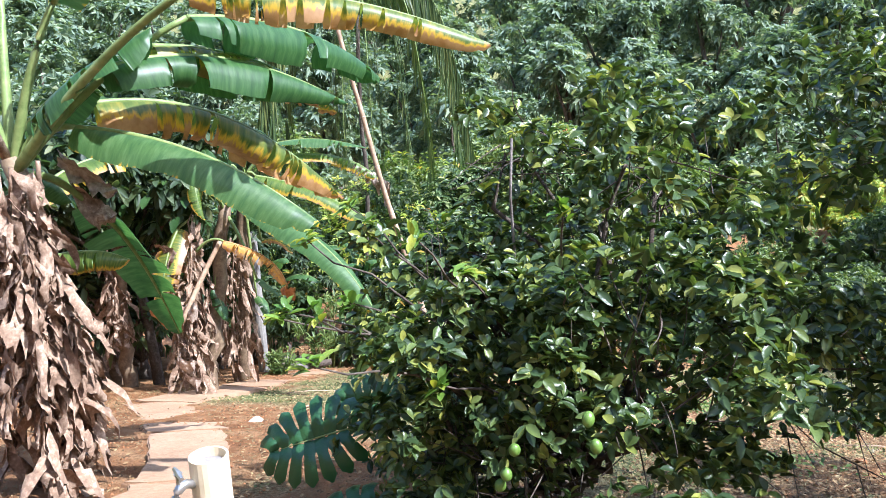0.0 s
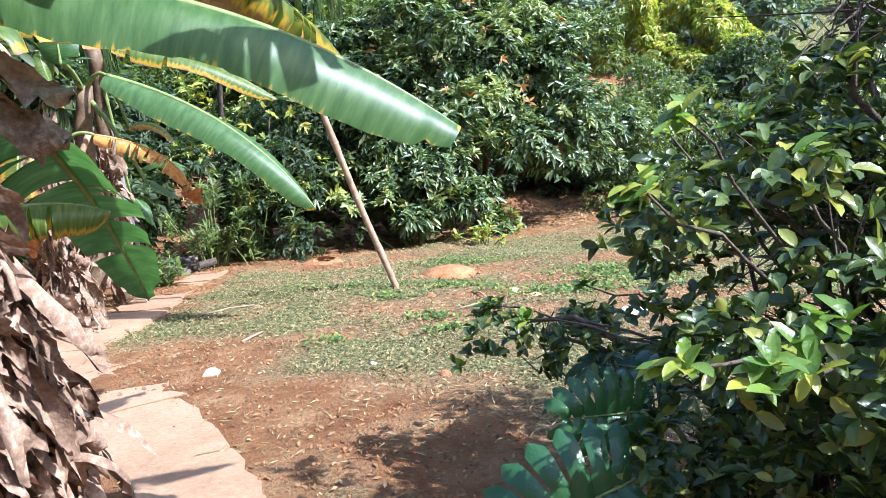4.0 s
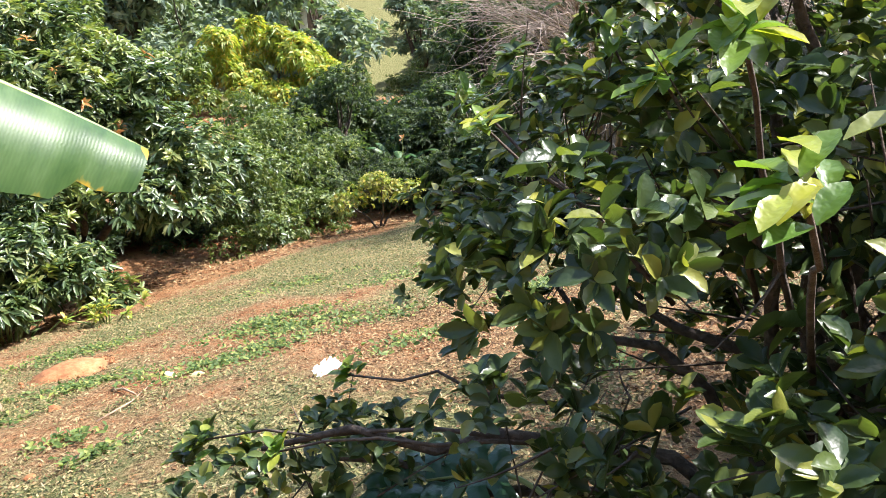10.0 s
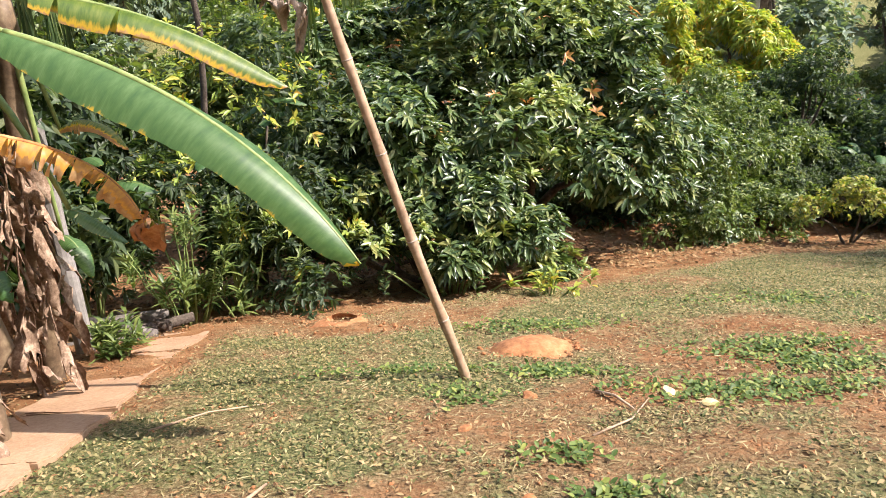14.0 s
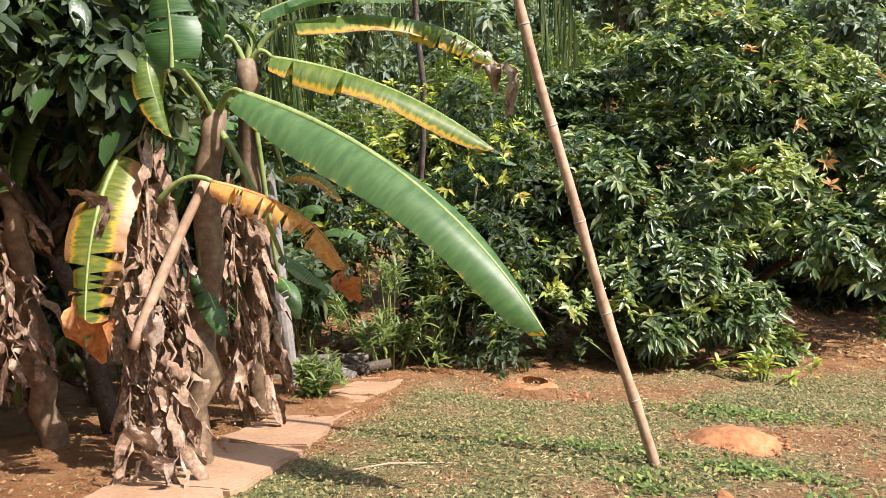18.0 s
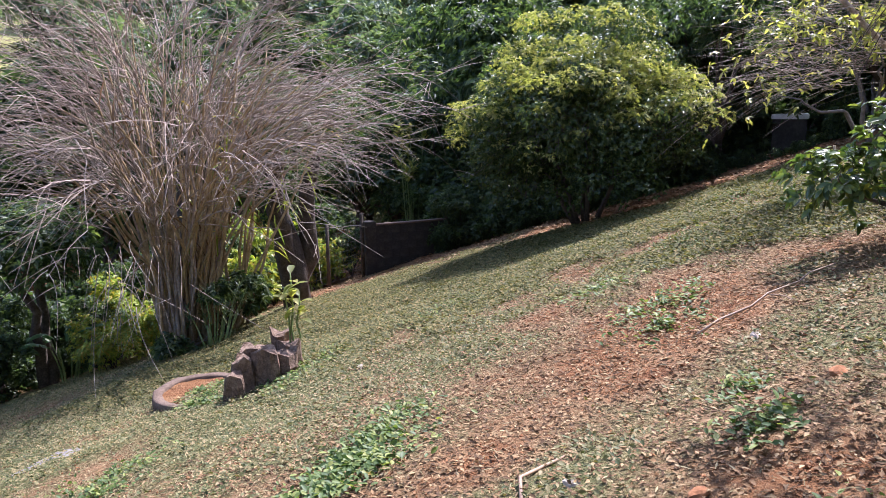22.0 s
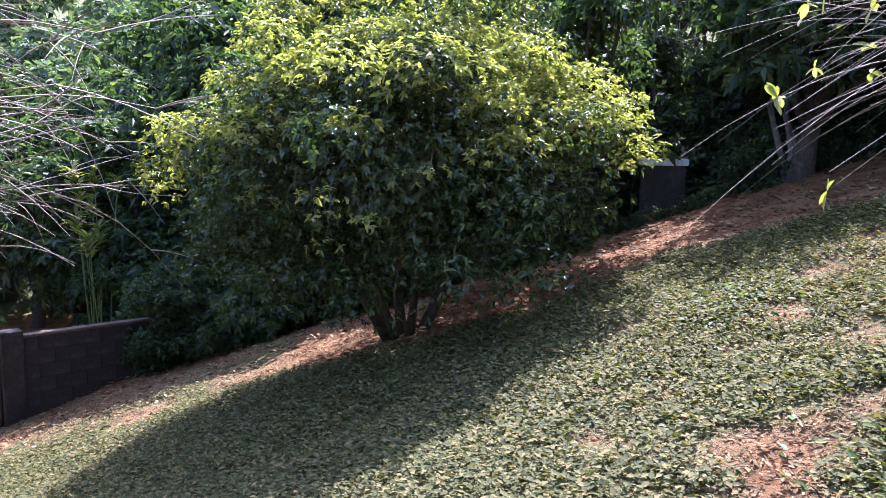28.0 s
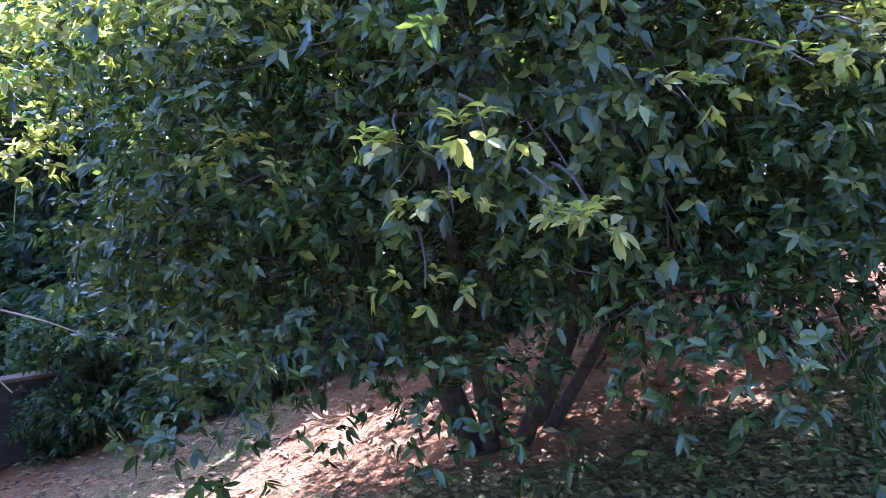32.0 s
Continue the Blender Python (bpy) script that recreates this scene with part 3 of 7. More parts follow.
def build_ground():
    xs, ys = stretch_axis(380, 6.5, 17, 480), stretch_axis(340, 4.0, 15, 480)
    X, Y = np.meshgrid(xs, ys)
    Zg = ground(X, Y) + bumps(X, Y) + 0.012 * np.sin(11 * X + 2 * np.sin(3 * Y)) * np.sin(9 * Y + 1.5 * np.sin(4 * X))
    v = np.stack([X, Y, Zg], -1).reshape(-1, 3)
    nx, ny = len(xs), len(ys)
    i = np.arange(nx * ny).reshape(ny, nx)
    f = np.stack([i[:-1, :-1], i[:-1, 1:], i[1:, 1:], i[1:, :-1]], -1).reshape(-1, 4)
    ob = crown("ground", (v, f), SOIL, None)
    ob.data.shade_smooth()
    n = 0.6 * value_noise(X, Y, 1.3, 1) + 0.4 * value_noise(X, Y, 0.45, 2)
    turf = np.clip((growth(X, Y) - n) * 0.9 + 0.32, 0, 1)
    turf = np.where(np.hypot(X - 6, Y - 5) > 30, 0.5, turf)
    ob.data.attributes.new("turf", "FLOAT", "POINT").data.foreach_set("value", turf.astype(np.float32).ravel())
    return tagged(ob, "red earth slope with dry litter and patchy green cover", "ground", kind="structure")


build_ground()


# ---- leafy trees ----
def leafy_tree(name, base, lumps, sets, trunk_r, label, category, seed, bark=None, limbs=6, group="", fork=0.4):
    """Trunk with limbs into the crown's lumps, and crowns of whorled leaves. sets: (part, count, per, length, width, material, options)."""
    gen = np.random.default_rng(seed)
    t = thing(name, base, label, category, group)
    tops = []
    for k in range(limbs):
        l = lumps[k % len(lumps)]
        tops.append(np.array(l[:3]) + np.array(l[3:6]) * gen.uniform(-0.45, 0.45, 3))
    add_limbs(t, base, tops, trunk_r, gen, bark or M_BARK, fork)
    for pname, count, per, length, width, material, opt in sets:
        n, size = opt.pop("clumps", (0, 0))
        use = clumps(lumps, n, size, gen) if n else lumps
        v, f = rosettes(use, count, per, length, width, gen, **opt)
        crown(pname, (local(v, t), f), material, t)
    return t


def on_ground(x, y):
    return (x, y, gz(x, y))


mango_lumps = [(0.4, 12.4, 0.55, 2.4, 2.0, 1.75), (1.7, 12.0, -0.25, 1.25, 1.1, 1.15), (-1.5, 11.6, 0.0, 1.5, 1.3, 1.3), (2.5, 12.9, -0.85, 1.0, 0.9, 1.0), (0.2, 11.0, -0.15, 1.1, 0.8, 0.8), (-0.9, 10.4, -0.55, 0.9, 0.7, 0.7), (0.3, 9.9, 0.35, 0.8, 0.55, 0.5), (-1.0, 9.8, 0.2, 0.8, 0.5, 0.5)]
skirt_lumps = [(-2.1, 9.1, -0.55, 0.6, 0.4, 0.36), (-1.35, 9.5, -0.5, 0.65, 0.45, 0.42), (-0.75, 8.95, -0.7, 0.6, 0.4, 0.34), (-0.15, 9.35, -0.65, 0.6, 0.45, 0.42), (0.55, 9.6, -1.05, 0.5, 0.4, 0.34), (-2.7, 9.4, -0.46, 0.6, 0.5, 0.51), (0.05, 9.9, -0.41, 0.6, 0.4, 0.38), (1.0, 10.2, -1.46, 0.35, 0.3, 0.26)]
mango_tree = leafy_tree("mango_tree", on_ground(1.0, 13.0), mango_lumps, [
    ("crown", 3900, 10, 0.185, 0.062, M_MANGO, {"droop": 0.3, "up_bias": 0.7, "spread": 1.15, "fine": "oval", "clumps": (95, 0.46), "inner": 0.1, "low": -0.5}),
    ("inner_crown", 1500, 9, 0.2, 0.06, M_MANGO, {"inner": 1.0, "low": -0.55}),
    ("young_foliage", 1000, 10, 0.165, 0.055, M_MANGO_NEW, {"fine": "oval", "inner": 0.0, "low": -0.2, "clumps": (80, 0.4), "up_bias": 0.9}),
    ("copper_foliage", 60, 8, 0.16, 0.05, M_COPPER, {"inner": 0.0, "low": 0.45}),
], 0.15, "big dense mango tree with dark glossy leaves in a rounded dome", "tree", 11, limbs=9, fork=0.3)
leafy_tree("mango_bush", on_ground(-0.5, 9.6), skirt_lumps, [
    ("crown", 1500, 11, 0.17, 0.056, M_MANGO, {"droop": 0.3, "up_bias": 0.9, "spread": 1.15, "fine": "oval", "clumps": (60, 0.26), "inner": 0.15}),
    ("young_foliage", 240, 11, 0.15, 0.052, M_MANGO_NEW, {"fine": "oval", "inner": 0.0, "low": 0.0, "clumps": (60, 0.24), "up_bias": 1.0}),
], 0.06, "row of leafy mango shoots before the big tree's shade", "bush", 16, limbs=14, fork=0.12)

light_lumps = [(5.2, 16.2, -1.95, 1.6, 1.4, 1.5), (4.2, 15.2, -2.1, 1.1, 1.0, 1.3), (6.3, 17.0, -2.4, 1.2, 1.1, 1.4), (3.9, 14.2, -2.0, 1.0, 0.9, 1.2), (5.4, 15.0, -2.9, 1.3, 0.8, 0.8), (4.3, 13.6, -2.6, 0.8, 0.6, 0.7)]
leafy_tree("broadleaf_tree", on_ground(5.1, 16.4), light_lumps, [
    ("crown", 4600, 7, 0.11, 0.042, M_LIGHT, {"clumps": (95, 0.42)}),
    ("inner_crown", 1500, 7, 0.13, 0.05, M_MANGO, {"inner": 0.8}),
], 0.1, "light green bushy tree at the lawn's lower edge", "tree", 12)

gold_lumps = [(7.7, 25.7, -1.3, 2.3, 1.8, 1.55), (9.4, 25.4, -1.8, 1.3, 1.2, 1.35), (6.1, 26.0, -1.9, 1.5, 1.2, 1.3), (9.6, 25.2, -2.7, 1.0, 1.0, 0.9)]
leafy_tree("golden_mango_tree", on_ground(8.0, 26.0), gold_lumps, [
    ("crown", 3400, 8, 0.26, 0.08, M_GOLD, {"droop": 0.5, "clumps": (45, 0.55)}),
], 0.16, "rounded mango tree with yellow-green young leaves", "tree", 13)

left_lumps = [(-3.0, 9.9, 0.3, 1.5, 1.2, 1.3), (-2.2, 9.3, -0.7, 1.1, 0.9, 1.0), (-4.1, 9.4, -0.4, 1.2, 1.0, 1.3)]
leafy_tree("loquat_tree", on_ground(-2.9, 9.9), left_lumps, [
    ("crown", 2300, 8, 0.14, 0.045, M_FOREST, {"clumps": (70, 0.36)}),
    ("young_foliage", 260, 7, 0.16, 0.045, M_GOLD, {"inner": 0.0, "low": 0.1}),
], 0.1, "leafy tree with yellow-green shoots behind the banana plants", "tree", 14)

back_lumps = [(-1.0, 16.5, -0.3, 2.4, 2.0, 2.0), (1.6, 17.5, -1.3, 1.8, 1.6, 1.6), (-3.6, 15.5, -0.4, 2.0, 1.8, 2.0)]
leafy_tree("mango_tree", on_ground(-0.5, 16.5), back_lumps, [
    ("crown", 2600, 9, 0.2, 0.07, M_LIGHT, {"clumps": (50, 0.65)}),
    ("young_foliage", 300, 7, 0.22, 0.06, M_GOLD, {"inner": 0.0, "low": 0.2}),
], 0.2, "light green tree behind the front row of trees", "tree", 15)

# The rounded tree at the walk's end.
tree_lumps = [(14.9, 4.9, 1.98, 1.9, 1.65, 1.36), (14.4, 3.7, 1.55, 1.0, 0.8, 0.8), (14.5, 6.15, 1.3, 1.1, 0.9, 0.85), (13.7, 4.95, 1.65, 0.95, 1.2, 0.95), (15.9, 5.1, 1.9, 1.2, 1.5, 1.0), (13.8, 4.2, 1.0, 0.75, 0.75, 0.45), (14.1, 5.8, 0.75, 0.8, 0.85, 0.45)]


def stem_tree():
    """Several stems from one foot and a wide low crown."""
    gen = np.random.default_rng(21)
    base = on_ground(14.95, 4.95)
    t = thing("rounded_tree", base, "low rounded many-stemmed tree, top leaves coloured yellow-green to look sunlit", "tree")
    b = np.array(base)
    for k in range(7):
        a = 2 * np.pi * k / 7 + gen.uniform(-0.3, 0.3)
        foot = b + [0.1 * math.cos(a), 0.15 * math.sin(a), -0.12]
        tip = b + [1.15 * math.cos(a) - 0.2, 1.2 * math.sin(a), gen.uniform(1.7, 2.5)]
        mid = foot * 0.6 + tip * 0.4 + [0.05 * math.cos(a), 0.05 * math.sin(a), 0.05]
        p = np.array([foot, (foot + mid) / 2 + gen.normal(0, 0.02, 3), mid, (mid + tip) / 2 + gen.normal(0, 0.05, 3), tip])
        v, f = tube_arrays(p, np.array([0.06, 0.045, 0.038, 0.028, 0.012]) * gen.uniform(0.7, 1.15), 7)
        mesh_ob("stem", local(v, t), f, M_BARK, t, smooth=True)
    p, o = lump_points(tree_lumps, 700, gen, 0.6)
    start = p - o * 0.5
    v, f, _ = twig_set(start, unit(o + gen.normal(0, 0.4, (700, 3))), gen.uniform(0.35, 0.7, 700), np.full(700, 0.006), gen)
    crown("twig_web", (local(v, t), f), M_BARK, t)
    v, f = rosettes(clumps(tree_lumps, 170, 0.36, gen), 13000, 6, 0.056, 0.025, gen, fine="oval", spread=1.1, droop=0.25, inner=0.3, up_bias=0.2)
    crown("crown", (local(v, t), f), M_TREE, t)
    v, f = rosettes(tree_lumps, 9500, 6, 0.06, 0.03, gen, spread=1.1, droop=0.3, inner=0.85)
    crown("inner_crown", (local(v, t), f), M_TREE, t)
    # The crown's sunlit top is put in as paler yellow-green leaves.
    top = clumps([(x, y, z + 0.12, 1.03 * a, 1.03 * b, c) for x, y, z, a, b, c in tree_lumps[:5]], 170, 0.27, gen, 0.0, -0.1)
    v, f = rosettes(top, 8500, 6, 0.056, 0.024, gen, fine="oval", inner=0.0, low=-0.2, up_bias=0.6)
    crown("young_foliage", (local(v, t), f), M_TREE_PALE, t)
    for k, (x, y, z) in enumerate(((12.75, 5.42, 1.46), (12.7, 5.28, 1.32), (12.6, 4.95, 1.32), (12.55, 5.05, 1.3), (12.5, 5.22, 1.5), (12.6, 4.5, 1.67), (12.9, 4.7, 1.62), (12.85, 4.2, 1.77), (12.9, 5.35, 1.1))):
        v, f = rosettes([(x, y, z, 0.13, 0.15, 0.06)], 8, 6, 0.045, 0.02, gen, inner=0.0, fine=True)
        crown("leaf_spray", (local(v, t), f), M_TREE_PALE, t, "spray of leaves given the pale sunlit colour")
        v, f = tube_arrays(bent((x + 0.5, y + 0.05, z + 0.12), (x, y, z), 0.03, 0.01, 5, gen), [0.006, 0.005, 0.004, 0.003, 0.002], 4)
        mesh_ob("twig", local(v, t), f, M_BARK, t)
    return t


stem_tree()


# ---- near citrus trees ----
lemon_top = [(1.95, -0.15, 3.36, 0.4, 0.4, 0.22), (2.35, 0.15, 3.45, 0.45, 0.45, 0.26), (2.55, -0.6, 3.3, 0.4, 0.4, 0.26)]
lemon_lumps = [(2.25, -0.4, 2.45, 0.85, 0.85, 0.68), (1.72, -0.75, 2.65, 0.36, 0.34, 0.46), (2.05, 0.5, 2.5, 0.5, 0.6, 0.58), (1.2, 0.5, 1.92, 0.36, 0.36, 0.18), (2.45, -1.0, 2.5, 0.65, 0.38, 0.6), (1.75, -0.4, 2.9, 0.35, 0.35, 0.28), (2.3, 0.0, 2.85, 0.45, 0.45, 0.28), (3.0, -0.3, 2.5, 0.7, 0.75, 0.6), (1.8, -0.6, 1.95, 0.5, 0.42, 0.42), (1.75, -0.8, 2.25, 0.4, 0.28, 0.42), (2.1, -1.0, 2.2, 0.5, 0.38, 0.5), (1.45, -0.15, 2.05, 0.38, 0.35, 0.28)]


def branch_web(t, base, lumps, r0, gen, count, material, twig_r=0.005, reach=0.5):
    tops = [np.array(l[:3]) + np.array(l[3:6]) * gen.uniform(-0.4, 0.4, 3) for l in lumps for _ in range(2)]
    b = np.array(base)
    mid = b + [0.05, 0, 0.35]
    v, f = tube_arrays(bent(b - [0, 0, 0.1], mid, 0, 0.01, 4, gen), [r0 * 1.2, r0, r0 * 0.95, r0 * 0.9], 8)
    mesh_ob("trunk", local(v, t), f, material, t, smooth=True)
    for tp in tops:
        v, f = tube_arrays(bent(mid - [0, 0, 0.05], tp, gen.uniform(-0.1, 0.15), 0.05, 7, gen), np.linspace(r0 * 0.5, 0.008, 7), 6)
        mesh_ob("branch", local(v, t), f, material, t, smooth=True)
    p, o = lump_points(lumps, count, gen, 0.7)
    v, f, _ = twig_set(p - o * reach * 0.6, unit(o + gen.normal(0, 0.5, (count, 3))), gen.uniform(0.3, 1.0, count) * reach, np.full(count, twig_r), gen)
    crown("twig_web", (local(v, t), f), material, t)


def single_leaf_mesh(name, length, width, material, droop=0.1, fold=0.18):
    v, f = leaf_arrays(np.zeros((1, 3)), np.array([[1.0, 0, 0]]), np.array([[0, 0, 1.0]]), np.array([length]), np.array([width]), True, fold, droop, 0.42)
    me = bpy.data.meshes.new(name)
    me.from_pydata(v.tolist(), [], f.tolist())
    me.materials.append(material)
    me.shade_smooth()
    return me


def near_leaves(t, spots, material, count_each, gen, length):
    """Leaves that can be told apart, each an object, in whorls at given twig ends."""
    shapes = [single_leaf_mesh("leaf", length * k, length * w, material, d, fo) for k, w, d, fo in ((1.0, 0.5, 0.2, 0.22), (0.8, 0.47, 0.35, 0.3), (1.15, 0.52, 0.1, 0.25))]
    for p in spots:
        axis = unit(np.array([-0.5, -0.2, 0.8]) + gen.normal(0, 0.35, 3))
        for k in range(count_each):
            a = unit(np.cross(axis, gen.normal(size=3)))
            way = Vector(unit(axis * gen.uniform(0.0, 0.8) + a))
            ob = new("leaf", shapes[int(gen.integers(3))])
            q = way.to_track_quat("X", "Z")
            ob.parent = t
            ob.matrix_local = Matrix.LocRotScale(Vector(local(np.array(p) + gen.normal(0, 0.012, 3), t)), q, Vector((1, 1, 1)) * gen.uniform(0.75, 1.15))


def lemon():
    gen = np.random.default_rng(31)
    base = on_ground(2.15, -0.45)
    t = thing("lime_tree", base, "near lime tree with glossy dark leaves and bright new shoots", "tree")
    branch_web(t, base, lemon_lumps + lemon_top, 0.05, gen, 480, M_BARK, 0.004, 0.45)
    v, f = rosettes(clumps(lemon_lumps, 165, 0.17, gen, 0.3), 3300, 7, 0.06, 0.03, gen, spread=0.85, droop=0.15, inner=0.35, fine=True, fold=0.3, up_bias=0.8, low=-0.3)
    crown("crown", (local(v, t), f), M_CITRUS, t).data.shade_smooth()
    v, f = rosettes(lemon_lumps, 480, 6, 0.066, 0.03, gen, spread=1.0, droop=0.2, inner=0.8, fine=True, fold=0.25, low=-0.35)
    crown("inner_crown", (local(v, t), f), M_CITRUS, t).data.shade_smooth()
    v, f = rosettes(clumps(lemon_top, 34, 0.12, gen, 0.3), 330, 6, 0.062, 0.031, gen, spread=0.9, droop=0.15, inner=0.4, fine=True, fold=0.25, up_bias=0.7)
    crown("upper_foliage", (local(v, t), f), M_CITRUS, t).data.shade_smooth()
    spots = [(1.34, -1.32, 2.99), (1.42, -1.25, 2.95), (1.24, -1.2, 2.92), (1.5, -1.15, 2.98), (1.9, -1.06, 3.08), (2.28, -1.11, 3.07), (1.89, -1.32, 2.77), (2.27, -1.2, 3.33), (1.21, -0.88, 3.14), (1.32, -0.7, 3.24), (1.49, -0.93, 3.2), (1.77, -1.18, 3.23), (1.54, -1.55, 2.9), (2.05, 0.9, 2.5), (0.92, 0.66, 2.02), (1.9, 0.2, 3.08), (1.7, 0.55, 2.9), (1.5, 0.1, 2.95), (1.3, 0.5, 2.2), (1.05, 0.4, 2.1), (1.6, -0.3, 3.1)]
    near_leaves(t, spots, M_CITRUS_NEW, 16, gen, 0.058)
    for q in spots:
        root = np.array(q) + (np.array((2.1, -0.35, 2.25)) - np.array(q)) * 0.55
        v, f = tube_arrays(bent(root, q, 0.03, 0.012, 6, gen), np.linspace(0.007, 0.003, 6), 5)
        mesh_ob("twig", local(v, t), f, M_BARK, t, smooth=True)
    p, o = lump_points(lemon_lumps[2:4] + lemon_lumps[6:8], 26, gen, 0.0, -0.3)
    near_leaves(t, [q for q in p if q[0] > 0.95 and q[1] > -1.7], M_CITRUS_OLD, 7, gen, 0.056)
    bm = bmesh.new()
    bmesh.ops.create_icosphere(bm, subdivisions=3, radius=0.02)
    for vert in bm.verts:
        vert.co *= 1 + 0.12 * max(0, abs(vert.co.z) / 0.02 - 0.8) + 0.02 * noise.noise(vert.co * 90)
    me = bpy.data.meshes.new("lime")
    bm.to_mesh(me)
    bm.free()
    me.materials.append(M_FRUIT)
    me.shade_smooth()
    for k in range(8):
        l = lemon_lumps[(k % 3, 4, 1)[k % 3] if k % 3 else 4]
        d = unit(gen.normal(size=3) + [-0.4, -1.0, 0])
        ob = new("lime", me)
        ob.parent = t
        ob.location = local(np.array(l[:3]) + d * np.array(l[3:6]) * 0.92, t)
        ob.scale = (1, 1, gen.uniform(1.05, 1.3))
        ob.rotation_euler = gen.uniform(-0.5, 0.5, 3)
    v, f = tube_arrays(bent((2.0, -0.55, 2.2), (1.98, -0.6, 3.5), 0, 0.015, 7, gen), np.linspace(0.009, 0.005, 7), 6)
    mesh_ob("bare_shoot", local(v, t), f, M_GREYBARK, t, "bare grey upright shoot", smooth=True)
    return t


lemon()


def tall_citrus():
    gen = np.random.default_rng(32)
    base = on_ground(4.8, 0.5)
    lumps = [(3.75, 0.75, 3.3, 0.75, 0.85, 0.5), (4.0, -0.2, 3.35, 0.7, 0.7, 0.55), (4.3, 0.6, 3.7, 1.0, 1.1, 0.8), (5.0, -0.6, 3.9, 1.2, 1.1, 0.9), (5.6, 0.8, 3.6, 1.1, 1.2, 0.9), (4.1, -0.8, 3.5, 0.6, 0.6, 0.5), (4.7, -1.4, 3.0, 0.9, 0.7, 0.8), (4.7, 1.3, 2.9, 0.8, 0.7, 0.6)]
    t = thing("orange_tree", base, "taller citrus tree with fine branches behind the lime", "tree")
    branch_web(t, base, lumps, 0.07, gen, 900, M_BARK, 0.005, 0.7)
    v, f = rosettes(clumps(lumps, 150, 0.24, gen, 0.3), 2700, 6, 0.075, 0.031, gen, spread=1.0, droop=0.15, inner=0.4, fine=True)
    crown("crown", (local(v, t), f), M_CITRUS, t).data.shade_smooth()
    return t


tall_citrus()


def small_citrus(name, x, y, lumps, count, seed, label, length=0.09, stems=3, r0=0.03, pale=6):
    gen = np.random.default_rng(seed)
    base = on_ground(x, y)
    t = thing(name, base, label, "tree", "young citrus trees on the slope")
    b = np.array(base)
    for k in range(stems):
        l = lumps[k % len(lumps)]
        tip = np.array(l[:3]) + gen.uniform(-0.3, 0.3, 3) * np.array(l[3:6])
        v, f = tube_arrays(bent(b + [gen.uniform(-0.06, 0.06), gen.uniform(-0.06, 0.06), -0.08], tip, 0.05, 0.03, 7, gen), np.linspace(r0, 0.008, 7), 6)
        mesh_ob("stem", local(v, t), f, M_BARK, t, smooth=True)
    p, o = lump_points(lumps, 160, gen, 0.6)
    v, f, _ = twig_set(p - o * 0.2, unit(o + gen.normal(0, 0.4, (160, 3))), gen.uniform(0.15, 0.35, 160), np.full(160, 0.004), gen)
    crown("twig_web", (local(v, t), f), M_BARK, t)
    v, f = rosettes(lumps, count, 6, length, length * 0.48, gen, spread=1.0, droop=0.15, inner=0.35, fine=True)
    crown("crown", (local(v, t), f), M_TREE_PALE if pale == 1 else M_CITRUS, t).data.shade_smooth()
    v, f = rosettes(lumps, count // pale, 6, length, length * 0.48, gen, inner=0.0, low=-0.1, fine=True)
    crown("young_foliage", (local(v, t), f), M_GOLD if pale == 1 else M_LIGHT, t).data.shade_smooth()
    return t


small_citrus("citrus_tree", 7.35, 0.85, [(7.3, 0.95, 1.85, 0.5, 0.5, 0.4), (7.4, 1.45, 1.62, 0.45, 0.35, 0.28), (7.6, 0.6, 2.3, 0.45, 0.45, 0.4), (7.2, 0.4, 1.9, 0.4, 0.4, 0.4)], 460, 41, "small citrus tree with bright leaves on bare red soil", 0.085, 4, 0.03, 2)
# Sun on this sapling is put into its paler, golden leaf colours.
small_citrus("citrus_sapling", 6.75, 13.5, [(6.75, 13.5, -1.9, 0.6, 0.55, 0.3), (7.35, 13.35, -1.95, 0.4, 0.35, 0.24), (6.1, 13.6, -2.1, 0.42, 0.35, 0.2), (6.6, 13.3, -1.62, 0.25, 0.25, 0.2)], 210, 42, "young citrus tree with pale, sunlit-coloured leaves low on the slope", 0.085, 3, 0.03, 1)


